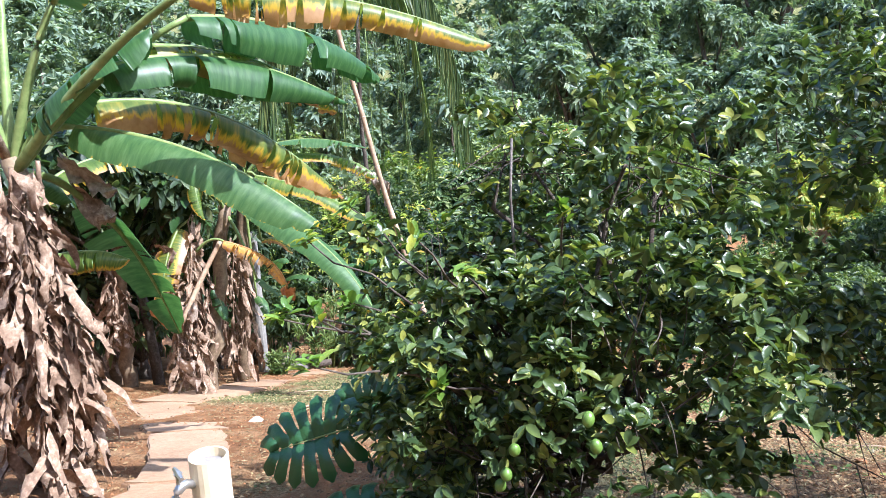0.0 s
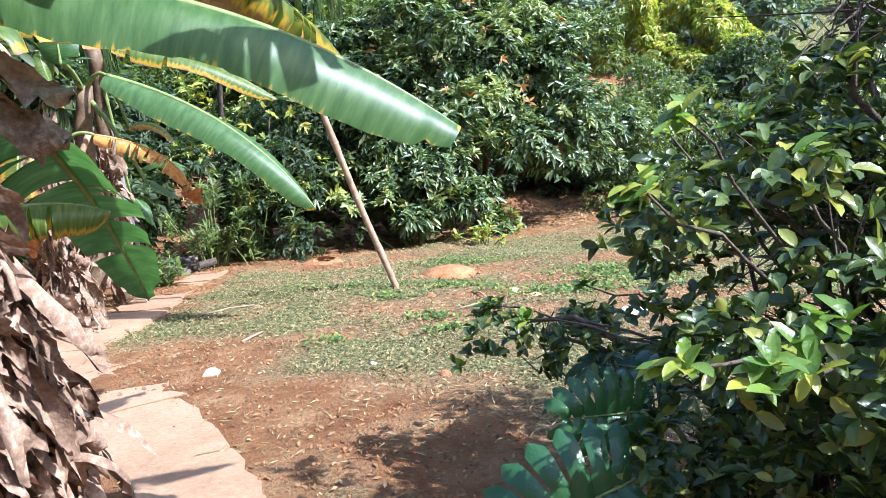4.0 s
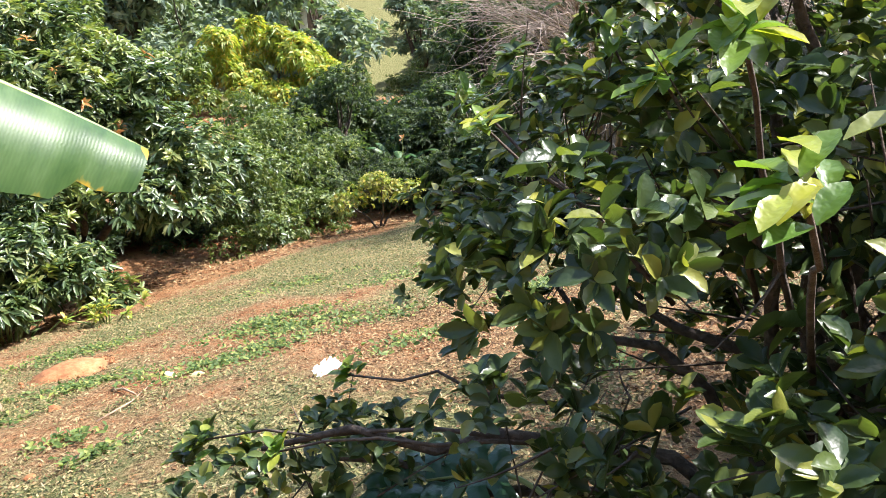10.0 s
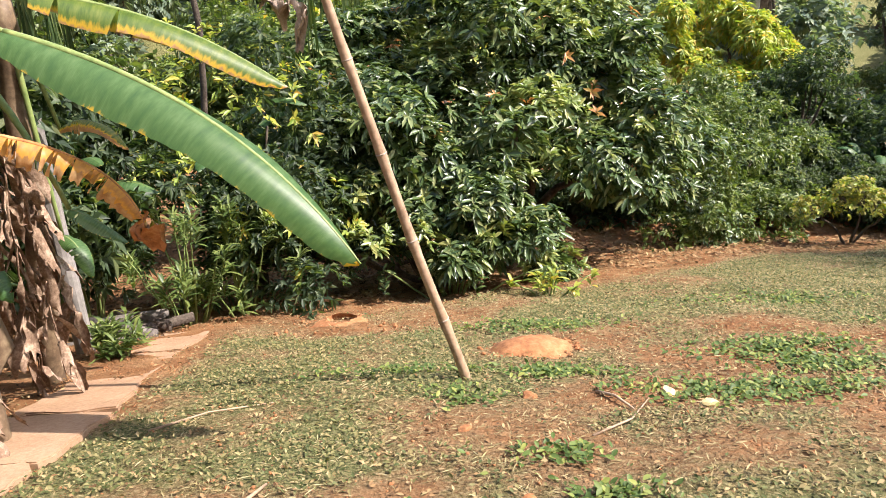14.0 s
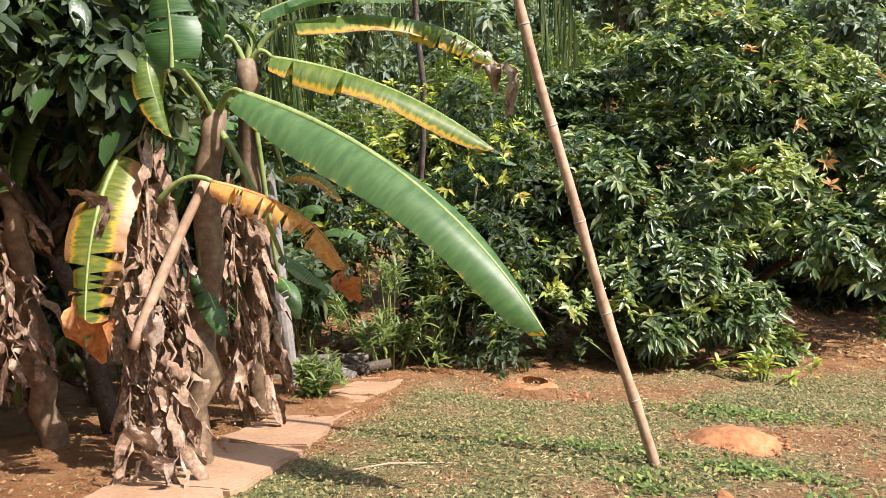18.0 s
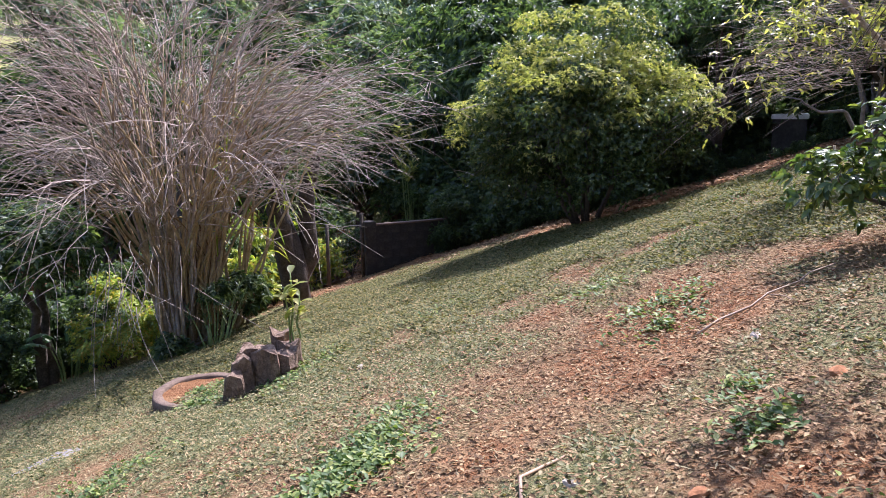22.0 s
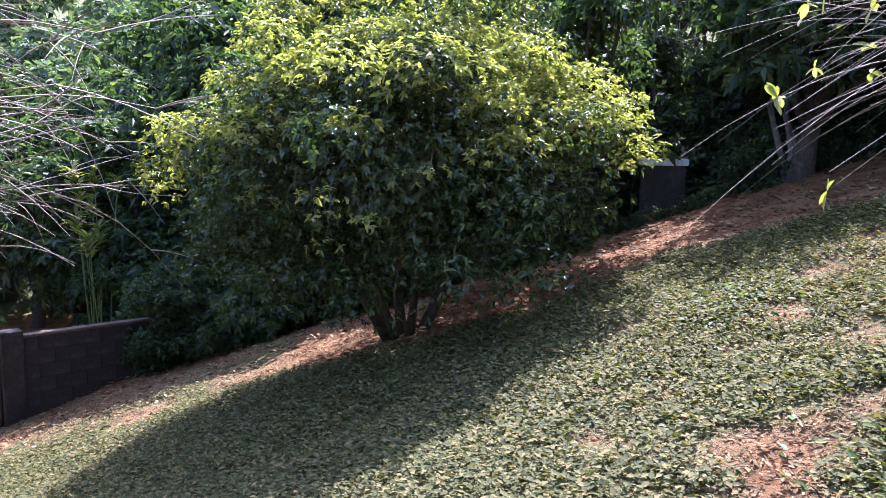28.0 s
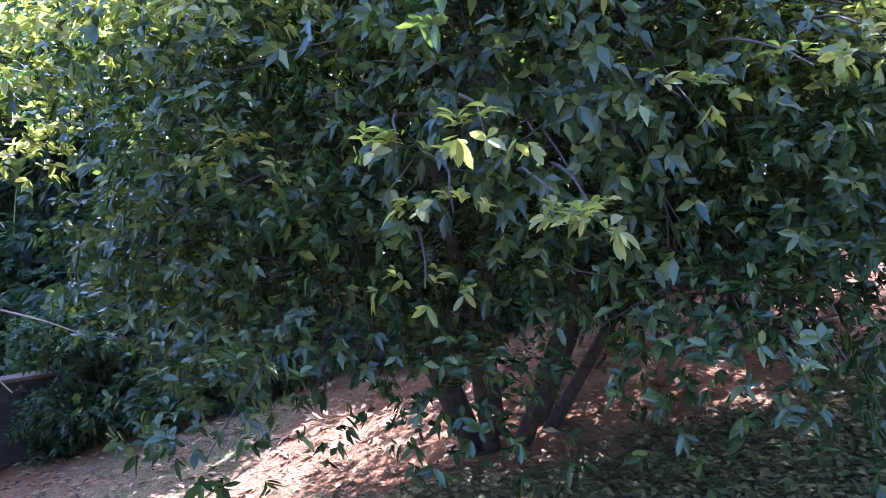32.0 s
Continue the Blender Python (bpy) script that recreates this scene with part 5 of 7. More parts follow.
def dead_strips(parent, a, b, count, length, width, seed, out=(0, 0, 0), name="dead_leaf"):
    """A dried leaf that hangs along its rib: a rib with crumpled, twisted strips."""
    gen = np.random.default_rng(seed)
    a, b = np.array(a, float), np.array(b, float)
    line = bent(a, b, 0, 0.025, 12, gen)
    v, f = tube_arrays(line, np.linspace(0.013, 0.004, 12), 5)
    pieces = [(v, f)]
    for k in range(count):
        t = (k + gen.random()) / count
        p0 = a + (b - a) * t
        ang = gen.uniform(0, 2 * np.pi)
        side = np.array([math.cos(ang), math.sin(ang), 0]) + np.array(out)
        way = unit(side * gen.uniform(0.05, 0.6) + [0, 0, -1.0])
        L = length * gen.uniform(0.6, 1.9)
        nrow = 8
        s = np.linspace(0, 1, nrow)
        cen = p0 + side * (0.05 * np.sin(2.2 * s))[:, None] + way * (L * s)[:, None] + np.cumsum(gen.normal(0, 0.012, (nrow, 3)), 0)
        tw = gen.uniform(0, 6) + np.linspace(0, gen.uniform(-2.0, 2.0), nrow) + gen.normal(0, 0.2, nrow)
        x0 = unit(np.cross(way, [0.3, 0.2, 1.0]))
        y0 = np.cross(way, x0)
        w = width * gen.uniform(0.5, 1.7) * np.array([0.35, 0.8, 1.0, 1.05, 1.0, 0.85, 0.65, 0.2]) * gen.uniform(0.75, 1.15, nrow)
        acr = np.cos(tw)[:, None] * x0 + np.sin(tw)[:, None] * y0
        nor = np.cross(acr, way)
        rag = gen.normal(0, 0.02, (nrow, 1)) * way
        rows = np.stack([cen - acr * w[:, None] * 0.5 + rag, cen + nor * (w * gen.uniform(0.1, 0.45))[:, None], cen + acr * w[:, None] * 0.5 - rag], 1).reshape(-1, 3)
        fs = [(3 * i + c, 3 * i + c + 1, 3 * i + c + 4, 3 * i + c + 3) for i in range(nrow - 1) for c in range(2)]
        pieces.append((rows, fs))
    v, f = join(pieces)
    return mesh_ob(name, local(v, parent), f, M_DEAD, parent, smooth=True)


def dead_sheet(parent, a, b, width, seed, material=None):
    """A broad dead blade that hangs crumpled and folded, torn along its lower rim."""
    gen = np.random.default_rng(seed)
    a, b = np.array(a, float), np.array(b, float)
    n, k = 12, 8
    d = unit(b - a)
    side = unit(np.cross(d, [0, 0, 1.0]) + gen.normal(0, 0.3, 3))
    verts = []
    fold = gen.uniform(2.0, 5.0)
    for i in range(n):
        t = i / (n - 1)
        w = width * math.sin(math.pi * min(1, 0.15 + 0.85 * t)) ** 0.6 * gen.uniform(0.8, 1.1)
        for j in range(k):
            c = j / (k - 1)
            drop = w * c * (0.9 + 0.2 * gen.random() * (j == k - 1))
            verts.append(a + (b - a) * t + side * (0.22 * width * math.sin(fold * c + 4 * t + seed)) + np.array([0, 0, -drop]) + gen.normal(0, 0.008, 3))
    faces = [(i * k + j, i * k + j + 1, (i + 1) * k + j + 1, (i + 1) * k + j) for i in range(n - 1) for j in range(k - 1)]
    return mesh_ob("dead_blade", local(np.array(verts), parent), faces, material or M_DEAD, parent, "broad crumpled dead leaf blade", smooth=True)


def banana_near():
    base = on_ground(-0.88, -0.25)
    t = thing("banana_plant", base, "banana plant with long arching leaves and a dead-leaf skirt", "plant", "banana plants")
    C = np.array((-0.66, -0.44, 3.42))
    pseudostem(t, base, C, 0.11, 0.05, 1)
    pseudostem(t, on_ground(-1.25, 0.2), (-1.1, 0.1, 3.1), 0.1, 0.04, 2)
    L = [
        ((-0.438, -0.202, 3.548), (0.215, -0.062, 3.385), (0.83, -0.02, 3.03), 0.4, BLADE_EDGED, 0, 0.5),
        ((-0.52, 0.05, 3.66), (-0.08, 0.75, 3.5), (0.24, 1.58, 2.86), 0.48, BLADE_HALF, 12, 1.25),
        ((-0.152, -0.256, 3.843), (0.17, 0.366, 3.869), (0.61, 0.95, 3.58), 0.42, BLADE, 4, 1.1),
        ((-0.1, 0.05, 3.95), (0.16, 0.75, 3.84), (0.3, 1.45, 3.5), 0.4, BLADE_HALF, 13, 1.3),
        ((0.108, 0.093, 4.085), (0.362, 0.876, 4.025), (0.58, 1.6, 3.72), 0.44, BLADE, 5, 1.0),
        ((0.5, -0.45, 4.16), (1.1, -0.08, 4.1), (1.7, 0.27, 3.88), 0.3, BLADE_HALF, 13, 1.2),
        ((-0.55, -0.36, 3.6), (-0.264, -0.312, 3.82), (0.06, -0.15, 4.03), 0.42, BLADE, 5, 0.6),
        ((-0.85, -0.5, 4.25), (-1.1, -0.6, 4.6), (-1.5, -0.8, 4.6), 0.4, BLADE, 6, 0.5),
        ((-0.83, -0.16, 4.25), (-0.95, 0.2, 4.7), (-1.2, 0.8, 4.8), 0.4, BLADE, 7, 0.5),
        ((-0.33, -0.35, 4.16), (0.1, -0.3, 4.6), (0.6, -0.1, 4.75), 0.4, BLADE_EDGED, 6, 0.5),
        ((-0.59, -0.01, 3.08), (-0.61, 0.32, 2.76), (-0.64, 0.7, 2.08), 0.42, BLADE, 4, 0.3),
        ((-0.72, -0.26, 2.84), (-0.5, -0.17, 2.87), (-0.3, -0.09, 2.81), 0.27, BLADE_OLD, 2, 1.35),
        ((-0.914, -0.131, 3.237), (-0.8, -0.09, 3.26), (-0.66, -0.07, 3.12), 0.24, BLADE, 2, 0.8),
        ((-1.2, 0.2, 3.1), (-1.0, 0.75, 3.3), (-0.6, 1.4, 3.1), 0.34, BLADE_OLD, 10, 0.5),
    ]
    for k, (a, m, b, w, mat, tears, hang) in enumerate(L):
        banana_leaf(t, a, m, b, w, mat, 10 + k, tears, hang, tip=0.84 if k == 0 else 0.94)
        stalk(t, C + [0, 0, -0.1], (C + np.array(a)) / 2 + [0, 0, 0.03], a, 0.03, 0.016)
    gen = np.random.default_rng(5)
    for k in range(30):
        a = gen.uniform(-2.4, 1.1)
        r = gen.uniform(0.08, 0.22)
        top = C + [r * math.cos(a), -abs(r * math.sin(a)) * 0.8, gen.uniform(-0.8, 0.05)]
        low = np.array([top[0] + gen.normal(-0.06, 0.1), top[1] + gen.normal(0.06, 0.1), max(base[2] + 0.1, top[2] - gen.uniform(0.7, 1.3))])
        dead_strips(t, top, low, 20, 0.19, 0.05, 300 + k)
    for k, (a, b, w) in enumerate((((-0.66, -0.12, 3.42), (-0.35, -0.07, 3.2), 0.14), ((-0.62, -0.1, 3.25), (-0.4, -0.05, 3.05), 0.16), ((-0.75, -0.35, 2.55), (-0.48, -0.3, 2.4), 0.2), ((-0.8, -0.35, 2.2), (-0.5, -0.3, 2.1), 0.14), ((-0.95, -0.5, 3.2), (-0.75, -0.5, 2.9), 0.2), ((-0.7, -0.5, 2.9), (-0.55, -0.42, 2.6), 0.16))):
        dead_sheet(t, a, b, w, 340 + k, M_DEAD if k % 2 else M_COMB)
    return t


banana_near()


def hanging_leaf_comb():
    """The dried leaf hanging close to the path: an upright rib with a comb of curled strips to one side."""
    gen = np.random.default_rng(77)
    t = thing("dead_banana_leaf", (0.14, -1.66, 4.1), "dried banana leaf hanging upright, split into a comb of strips", "leaf")
    line = np.array([(0.14 + 0.012 * math.sin(4 * s), -1.66 - 0.1 * s, 4.1 - 2.15 * s) for s in np.linspace(0, 1, 18)])
    v, f = tube_arrays(line, np.linspace(0.014, 0.006, 18), 6)
    mesh_ob("midrib", local(v, t), f, M_DEAD, t, smooth=True)
    for k in range(38):
        s = (k + gen.uniform(0.2, 0.8)) / 38
        p0 = np.array([0.14, -1.66 - 0.1 * s, 4.1 - 2.15 * s])
        L = gen.uniform(0.36, 0.5)
        way = unit(np.array([-0.93, -0.32 + gen.normal(0, 0.1), gen.uniform(-0.38, -0.05)]))
        nrow = 10
        u = np.linspace(0, 1, nrow)
        cen = p0 + way * (L * u)[:, None] - np.stack([0 * u, 0 * u, gen.uniform(0.02, 0.1) * u ** 2], -1) + np.cumsum(gen.normal(0, 0.003, (nrow, 3)), 0)
        tw = gen.uniform(-0.25, 0.25) + np.linspace(0, gen.uniform(0.5, 1.3) * gen.choice([-1, 1]), nrow)
        up = np.array([0, 0, 1.0])
        fw = unit(np.cross(way, up))
        acr = np.cos(tw)[:, None] * up + np.sin(tw)[:, None] * fw
        nor = -np.sin(tw)[:, None] * up + np.cos(tw)[:, None] * fw
        w = 0.076 * gen.uniform(0.75, 1.2) * (1 - 0.35 * u)
        rows = np.stack([cen - acr * w[:, None] * 0.5, cen - acr * w[:, None] * 0.2 + nor * w[:, None] * 0.16, cen + acr * w[:, None] * 0.2 + nor * w[:, None] * 0.1, cen + acr * w[:, None] * 0.5 - nor * 0.004], 1).reshape(-1, 3)
        fs = [(4 * i + c, 4 * i + c + 1, 4 * i + c + 5, 4 * i + c + 4) for i in range(nrow - 1) for c in range(3)]
        mesh_ob("strip", local(rows, t), fs, M_COMB, t, smooth=True)
    v, f = tube_arrays(curve3((-0.66, -0.45, 3.4), (-0.4, -1.1, 4.3), (0.14, -1.66, 4.1), 12), np.linspace(0.025, 0.014, 12), 7)
    mesh_ob("stalk", local(v, t), f, M_DEAD, t, smooth=True)
    return t


hanging_leaf_comb()


def banana_far():
    base = on_ground(-3.1, 4.3)
    t = thing("banana_plant", base, "banana plant with one long green leaf and rusty dried ones", "plant", "banana plants")
    C = np.array((-2.85, 4.75, 2.2))
    pseudostem(t, base, C, 0.11, 0.075, 3)
    stalk(t, (-3.0, 3.85, 0.95), (-2.86, 4.12, 1.42), (-2.7, 4.36, 1.84), 0.034, 0.028, M_POLE, "dry_sheath")
    L = [
        ((-2.53, 4.60, 2.32), (-1.44, 4.41, 1.87), (-0.62, 4.06, 1.17), 0.5, BLADE_EDGED, 0, 0.5),
        ((-3.2, 4.25, 2.0), (-3.18, 3.9, 1.62), (-3.12, 3.63, 1.05), 0.4, BLADE_HALF, 5, 0.4),
        ((-2.97, 4.43, 2.6), (-2.9, 4.25, 2.5), (-2.78, 4.2, 2.12), 0.24, BLADE_OLD, 1, 0.6),
        ((-2.74, 4.25, 2.5), (-2.75, 4.3, 2.7), (-2.78, 4.36, 2.95), 0.34, BLADE, 2, 0.3),
        ((-2.31, 4.45, 1.36), (-2.17, 4.46, 1.28), (-2.02, 4.47, 1.14), 0.16, BLADE_EDGED, 1, 0.5),
        ((-2.95, 4.5, 1.18), (-2.86, 4.47, 1.0), (-2.77, 4.44, 0.78), 0.2, BLADE, 2, 0.4),
    ]
    for k, (a, m, b, w, mat, tears, hang) in enumerate(L):
        banana_leaf(t, a, m, b, w, mat, 40 + k, tears, hang)
        stalk(t, C + [0, 0, -0.1], (C + np.array(a)) / 2 + [0, 0, 0.04], a, 0.026, 0.014)
    banana_leaf(t, (-2.62, 4.3, 1.85), (-2.12, 4.42, 1.62), (-1.85, 4.36, 1.28), 0.3, BLADE_RUST, 47, 12, 1.1, M_RUST, 0.25, "rusty dried banana leaf, curled and torn")
    dead_sheet(t, (-1.92, 4.4, 1.36), (-1.78, 4.32, 1.3), 0.22, 48, M_RUST)
    dead_sheet(t, (-3.28, 3.72, 1.3), (-2.98, 3.66, 1.2), 0.36, 49, M_RUST)
    for k, (a, b, w) in enumerate((((-3.0, 3.74, 0.62), (-2.82, 3.7, 0.52), 0.3), ((-2.95, 3.78, 0.35), (-2.78, 3.72, 0.3), 0.24), ((-3.3, 3.95, 1.9), (-3.05, 3.95, 1.75), 0.26), ((-2.98, 3.95, 1.25), (-2.84, 3.92, 1.15), 0.3))):
        dead_sheet(t, a, b, w, 490 + k, (M_COMB, M_COMB, M_DEAD, M_COMB)[k])
    stalk(t, (-2.98, 4.25, 1.72), (-2.8, 4.28, 1.86), (-2.62, 4.3, 1.85), 0.02, 0.014)
    for k, (a, b, n) in enumerate((((-3.06, 4.38, 2.2), (-3.0, 3.9, 0.4), 28), ((-3.1, 4.3, 1.9), (-3.1, 3.95, 0.35), 20), ((-3.2, 4.2, 1.6), (-3.2, 3.9, 0.2), 18), ((-2.95, 4.4, 1.4), (-2.9, 4.05, 0.2), 16), ((-3.35, 4.4, 1.6), (-3.4, 4.1, 0.2), 16), ((-2.95, 4.1, 0.9), (-2.9, 3.9, 0.08), 14))):
        dead_strips(t, a, b, n, 0.24, 0.06, 400 + k)
    base2 = on_ground(-3.5, 5.75)
    t2 = thing("banana_plant", base2, "banana plant with yellow-rimmed leaf and hanging dead leaves", "plant", "banana plants")
    C2 = np.array((-3.1, 5.6, 2.45))
    pseudostem(t2, base2, C2, 0.1, 0.07, 4)
    L2 = [
        ((-2.9, 5.62, 2.45), (-2.08, 5.81, 2.2), (-1.31, 5.81, 1.76), 0.4, BLADE_OLD, 2, 0.7),
        ((-2.76, 5.75, 2.68), (-1.97, 6.21, 2.64), (-1.39, 6.31, 2.3), 0.36, BLADE_OLD, 8, 0.7),
        ((-3.0, 5.7, 2.75), (-2.3, 6.0, 2.9), (-1.48, 6.2, 2.74), 0.34, BLADE_EDGED, 6, 0.4),
        ((-3.2, 5.5, 2.6), (-3.4, 5.2, 3.1), (-3.7, 4.7, 3.3), 0.34, BLADE, 6, 0.4),
        ((-3.0, 5.8, 1.5), (-2.75, 5.8, 1.55), (-2.5, 5.75, 1.35), 0.2, BLADE_HALF, 4, 0.7),
        ((-3.05, 5.6, 0.75), (-2.9, 5.5, 0.7), (-2.78, 5.4, 0.5), 0.16, BLADE_EDGED, 2, 0.4),
    ]
    for k, (a, m, b, w, mat, tears, hang) in enumerate(L2):
        banana_leaf(t2, a, m, b, w, mat, 60 + k, tears, hang)
        stalk(t2, C2 + [0, 0, -0.1], (C2 + np.array(a)) / 2 + [0, 0, 0.04], a, 0.026, 0.014)
    for k in range(4):
        dead_sheet(t2, (-1.75 + 0.13 * k, 6.28 + 0.02 * k, 2.56 - 0.08 * k), (-1.62 + 0.13 * k, 6.3, 2.47 - 0.09 * k), 0.1 + 0.08 * k, 480 + k, M_COMB)
    for k, (a, b, n) in enumerate((((-3.04, 5.1, 1.7), (-3.3, 5.3, -0.3), 28), ((-3.0, 5.2, 1.5), (-3.1, 5.3, -0.2), 20), ((-3.3, 5.3, 1.4), (-3.4, 5.3, -0.2), 18), ((-3.2, 5.6, 1.2), (-3.0, 5.5, -0.1), 16), ((-3.5, 5.6, 1.6), (-3.55, 5.5, -0.1), 16))):
        dead_strips(t2, a, b, n, 0.24, 0.06, 450 + k)
    for k, (x, y, h) in enumerate(((-4.9, 4.75, 1.6), (-4.3, 4.3, 1.9), (-4.1, 5.6, 1.9), (-4.8, 6.3, 2.0))):
        b = on_ground(x, y)
        t3 = thing("banana_plant", b, "old banana stem hung with brown dead leaves", "plant", "banana plants")
        top = (x + 0.05, y + 0.08, b[2] + h)
        pseudostem(t3, b, top, 0.1, 0.07, 20 + k)
        gen = np.random.default_rng(500 + k)
        for j in range(4):
            a = np.array(top) + [gen.normal(0, 0.12), gen.normal(-0.1, 0.1), gen.uniform(-0.5, 0)]
            dead_strips(t3, a, a + [gen.normal(0, 0.1), -0.1, -gen.uniform(0.7, 1.2)], 14, 0.2, 0.08, 520 + 10 * k + j)
        banana_leaf(t3, top, np.array(top) + [-0.3, 0.2, 0.5], np.array(top) + [-0.9, 0.3, 0.35], 0.34, BLADE, 90 + k, 6, 0.4)
        banana_leaf(t3, top, np.array(top) + [0.1, 0.3, 0.55], np.array(top) + [0.35, 0.8, 0.5], 0.32, BLADE_EDGED, 95 + k, 6, 0.4)


banana_far()


def broad_leaf_plant(name, x, y, crown_z, n, length, width, label, seed, material=M_BIGLEAF, lean=(0, 0), bow=0.55, category="plant", group=""):
    """A clump of stalks, each with one broad leaf."""
    gen = np.random.default_rng(seed)
    b = on_ground(x, y)
    t = thing(name, b, label, category, group)
    for k in range(n):
        a = 2 * np.pi * (k + gen.uniform(-0.3, 0.3)) / n
        r = gen.uniform(0.05, 0.12)
        foot = np.array(b) + [r * math.cos(a), r * math.sin(a), -0.05]
        top = np.array(b) + [0.28 * math.cos(a) + lean[0], 0.28 * math.sin(a) + lean[1], crown_z * gen.uniform(0.6, 1.0)]
        stalk(t, foot, (foot + top) / 2 + [0.04, 0, 0], top, 0.016, 0.009)
        o = unit(np.array([math.cos(a), math.sin(a), bow * gen.uniform(0.3, 1.5)]))
        L = length * gen.uniform(0.7, 1.1)
        banana_leaf(t, top, top + o * L * 0.5 + [0, 0, 0.06 * L], top + o * L + [0, 0, -0.22 * L], width * gen.uniform(0.8, 1.1), BLADE if k % 3 else BLADE_EDGED, seed + k, 2, 0.3)
    return t


broad_leaf_plant("banana_sucker", -3.1, 9.6, 2.5, 7, 0.9, 0.27, "young banana clump with upright bright leaves", 700, group="banana plants")
broad_leaf_plant("banana_sucker", -4.6, 8.6, 2.2, 7, 1.0, 0.3, "young banana clump in the shade of trees", 720, group="banana plants")
broad_leaf_plant("strelitzia_clump", 8.6, 16.6, 1.4, 9, 0.8, 0.24, "clump of broad paddle leaves in the shade", 740)
broad_leaf_plant("strelitzia_clump", 9.9, 15.6, 1.2, 8, 0.7, 0.22, "low clump of broad dark paddle leaves", 760)
broad_leaf_plant("strelitzia_clump", 11.0, 13.6, 1.0, 7, 0.7, 0.22, "clump of broad paddle leaves beneath the dry shrub", 780)


def orange_bloom(x, y, z):
    gen = np.random.default_rng(9)
    v, f = leaf_arrays(np.zeros((7, 3)), unit(gen.normal(0, 0.5, (7, 3)) + [0, -0.3, 0.8]), gen.normal(size=(7, 3)), np.full(7, 0.14), np.full(7, 0.05), True)
    ob = mesh_ob("flower", v, f, M_COPPER)
    ob.location = (x, y, z)
    s, fs = tube_arrays([(0, 0, 0), (0, 0.05, -0.5), (0, 0.1, gz(x, y + 0.1) - z - 0.05)], [0.008, 0.009, 0.01], 5)
    stem = mesh_ob("flower_stem", s, fs, M_STALK, ob)
    return tagged(ob, "orange flower among broad paddle leaves", "flower")


orange_bloom(8.6, 16.2, -1.6)


def big_leaf_tree():
    """Dark tree with large oval leaves over the banana stems."""
    gen = np.random.default_rng(81)
    base = on_ground(-4.3, 4.9)
    t = thing("broad_leaved_tree", base, "dark tree with large drooping oval leaves", "tree")
    lumps = [(-3.9, 4.6, 2.6, 0.7, 0.5, 0.6), (-3.3, 4.55, 2.35, 0.55, 0.45, 0.5), (-4.6, 4.6, 2.5, 0.8, 0.6, 0.8), (-3.2, 4.8, 2.9, 0.6, 0.5, 0.5), (-4.3, 5.0, 3.2, 0.9, 0.6, 0.6), (-4.9, 5.0, 1.7, 0.7, 0.6, 0.7), (-3.7, 4.9, 1.9, 0.45, 0.4, 0.4), (-4.0, 3.7, 2.9, 0.9, 0.6, 0.55), (-4.8, 3.9, 2.5, 0.9, 0.7, 0.7), (-5.4, 4.6, 2.2, 0.9, 0.8, 0.9), (-4.4, 2.9, 2.7, 0.7, 0.6, 0.6)]
    add_limbs(t, base, [np.array(l[:3]) for l in lumps], 0.07, gen, M_BARK, 0.6)
    me = [single_leaf_mesh("leaf", 0.2 * k, 0.1 * k, M_BIGLEAF, 0.3, 0.14) for k in (0.85, 1.0, 1.2)]
    p, o = lump_points(lumps, 300, gen, 0.15)
    for q, w in zip(p, o):
        way = Vector(unit(w * [1, 1, 0.2] + gen.normal(0, 0.4, 3) + [0, -0.2, -0.55]))
        ob = new("leaf", me[int(gen.integers(3))])
        ob.parent = t
        ob.matrix_local = Matrix.LocRotScale(Vector(local(q, t)), way.to_track_quat("X", "Z"), Vector((1, 1, 1)))
    v, f = rosettes(lumps, 1900, 6, 0.17, 0.075, gen, inner=0.9, fine=True, droop=0.4)
    crown("crown", (local(v, t), f), M_FOREST, t)
    return t


big_leaf_tree()


# ---- palm, shrubs and rosettes ----
def weeping_palm():
    gen = np.random.default_rng(82)
    base = on_ground(-4.3, 12.5)
    t = thing("palm", base, "slender palm with long drooping feathery fronds", "palm")
    top = np.array((-4.0, 12.1, 4.9))
    v, f = tube_arrays(bent(np.array(base) - [0, 0, 0.1], top, 0, 0.04, 10, gen), np.linspace(0.06, 0.04, 10), 9)
    mesh_ob("trunk", local(v, t), f, M_BARK, t, smooth=True)
    for k in range(13):
        a = 2 * np.pi * k / 13 + gen.uniform(-0.2, 0.2)
        o = np.array([math.cos(a), math.sin(a), 0])
        p = curve3(top, top + o * 1.45 + [0, 0, 0.45], top + o * 2.3 + [0, 0, -2.6 - 0.8 * gen.random()], 22)
        v, f = tube_arrays(p, np.linspace(0.02, 0.005, 22), 5)
        fr = mesh_ob("frond", local(v, t), f, M_STALK, t, smooth=True)
        base_l = np.repeat(p[3:], 9, 0) + gen.normal(0, 0.02, (19 * 9, 3))
        m = len(base_l)
        d = np.repeat(unit(np.gradient(p, axis=0))[3:], 9, 0)
        s = np.cross(d, [0, 0, 1.0]) * gen.choice([-1, 1], (m, 1))
        v, f = leaf_arrays(base_l, unit(s * 0.5 + d * 0.3 + [0, 0, -1.0] + gen.normal(0, 0.12, (m, 3))), s, gen.uniform(0.5, 0.85, m), np.full(m, 0.026), True, 0.1, 0.35)
        crown("leaflet_fan", (v - np.array(t.location), f), M_PALM, fr)
    return t


weeping_palm()


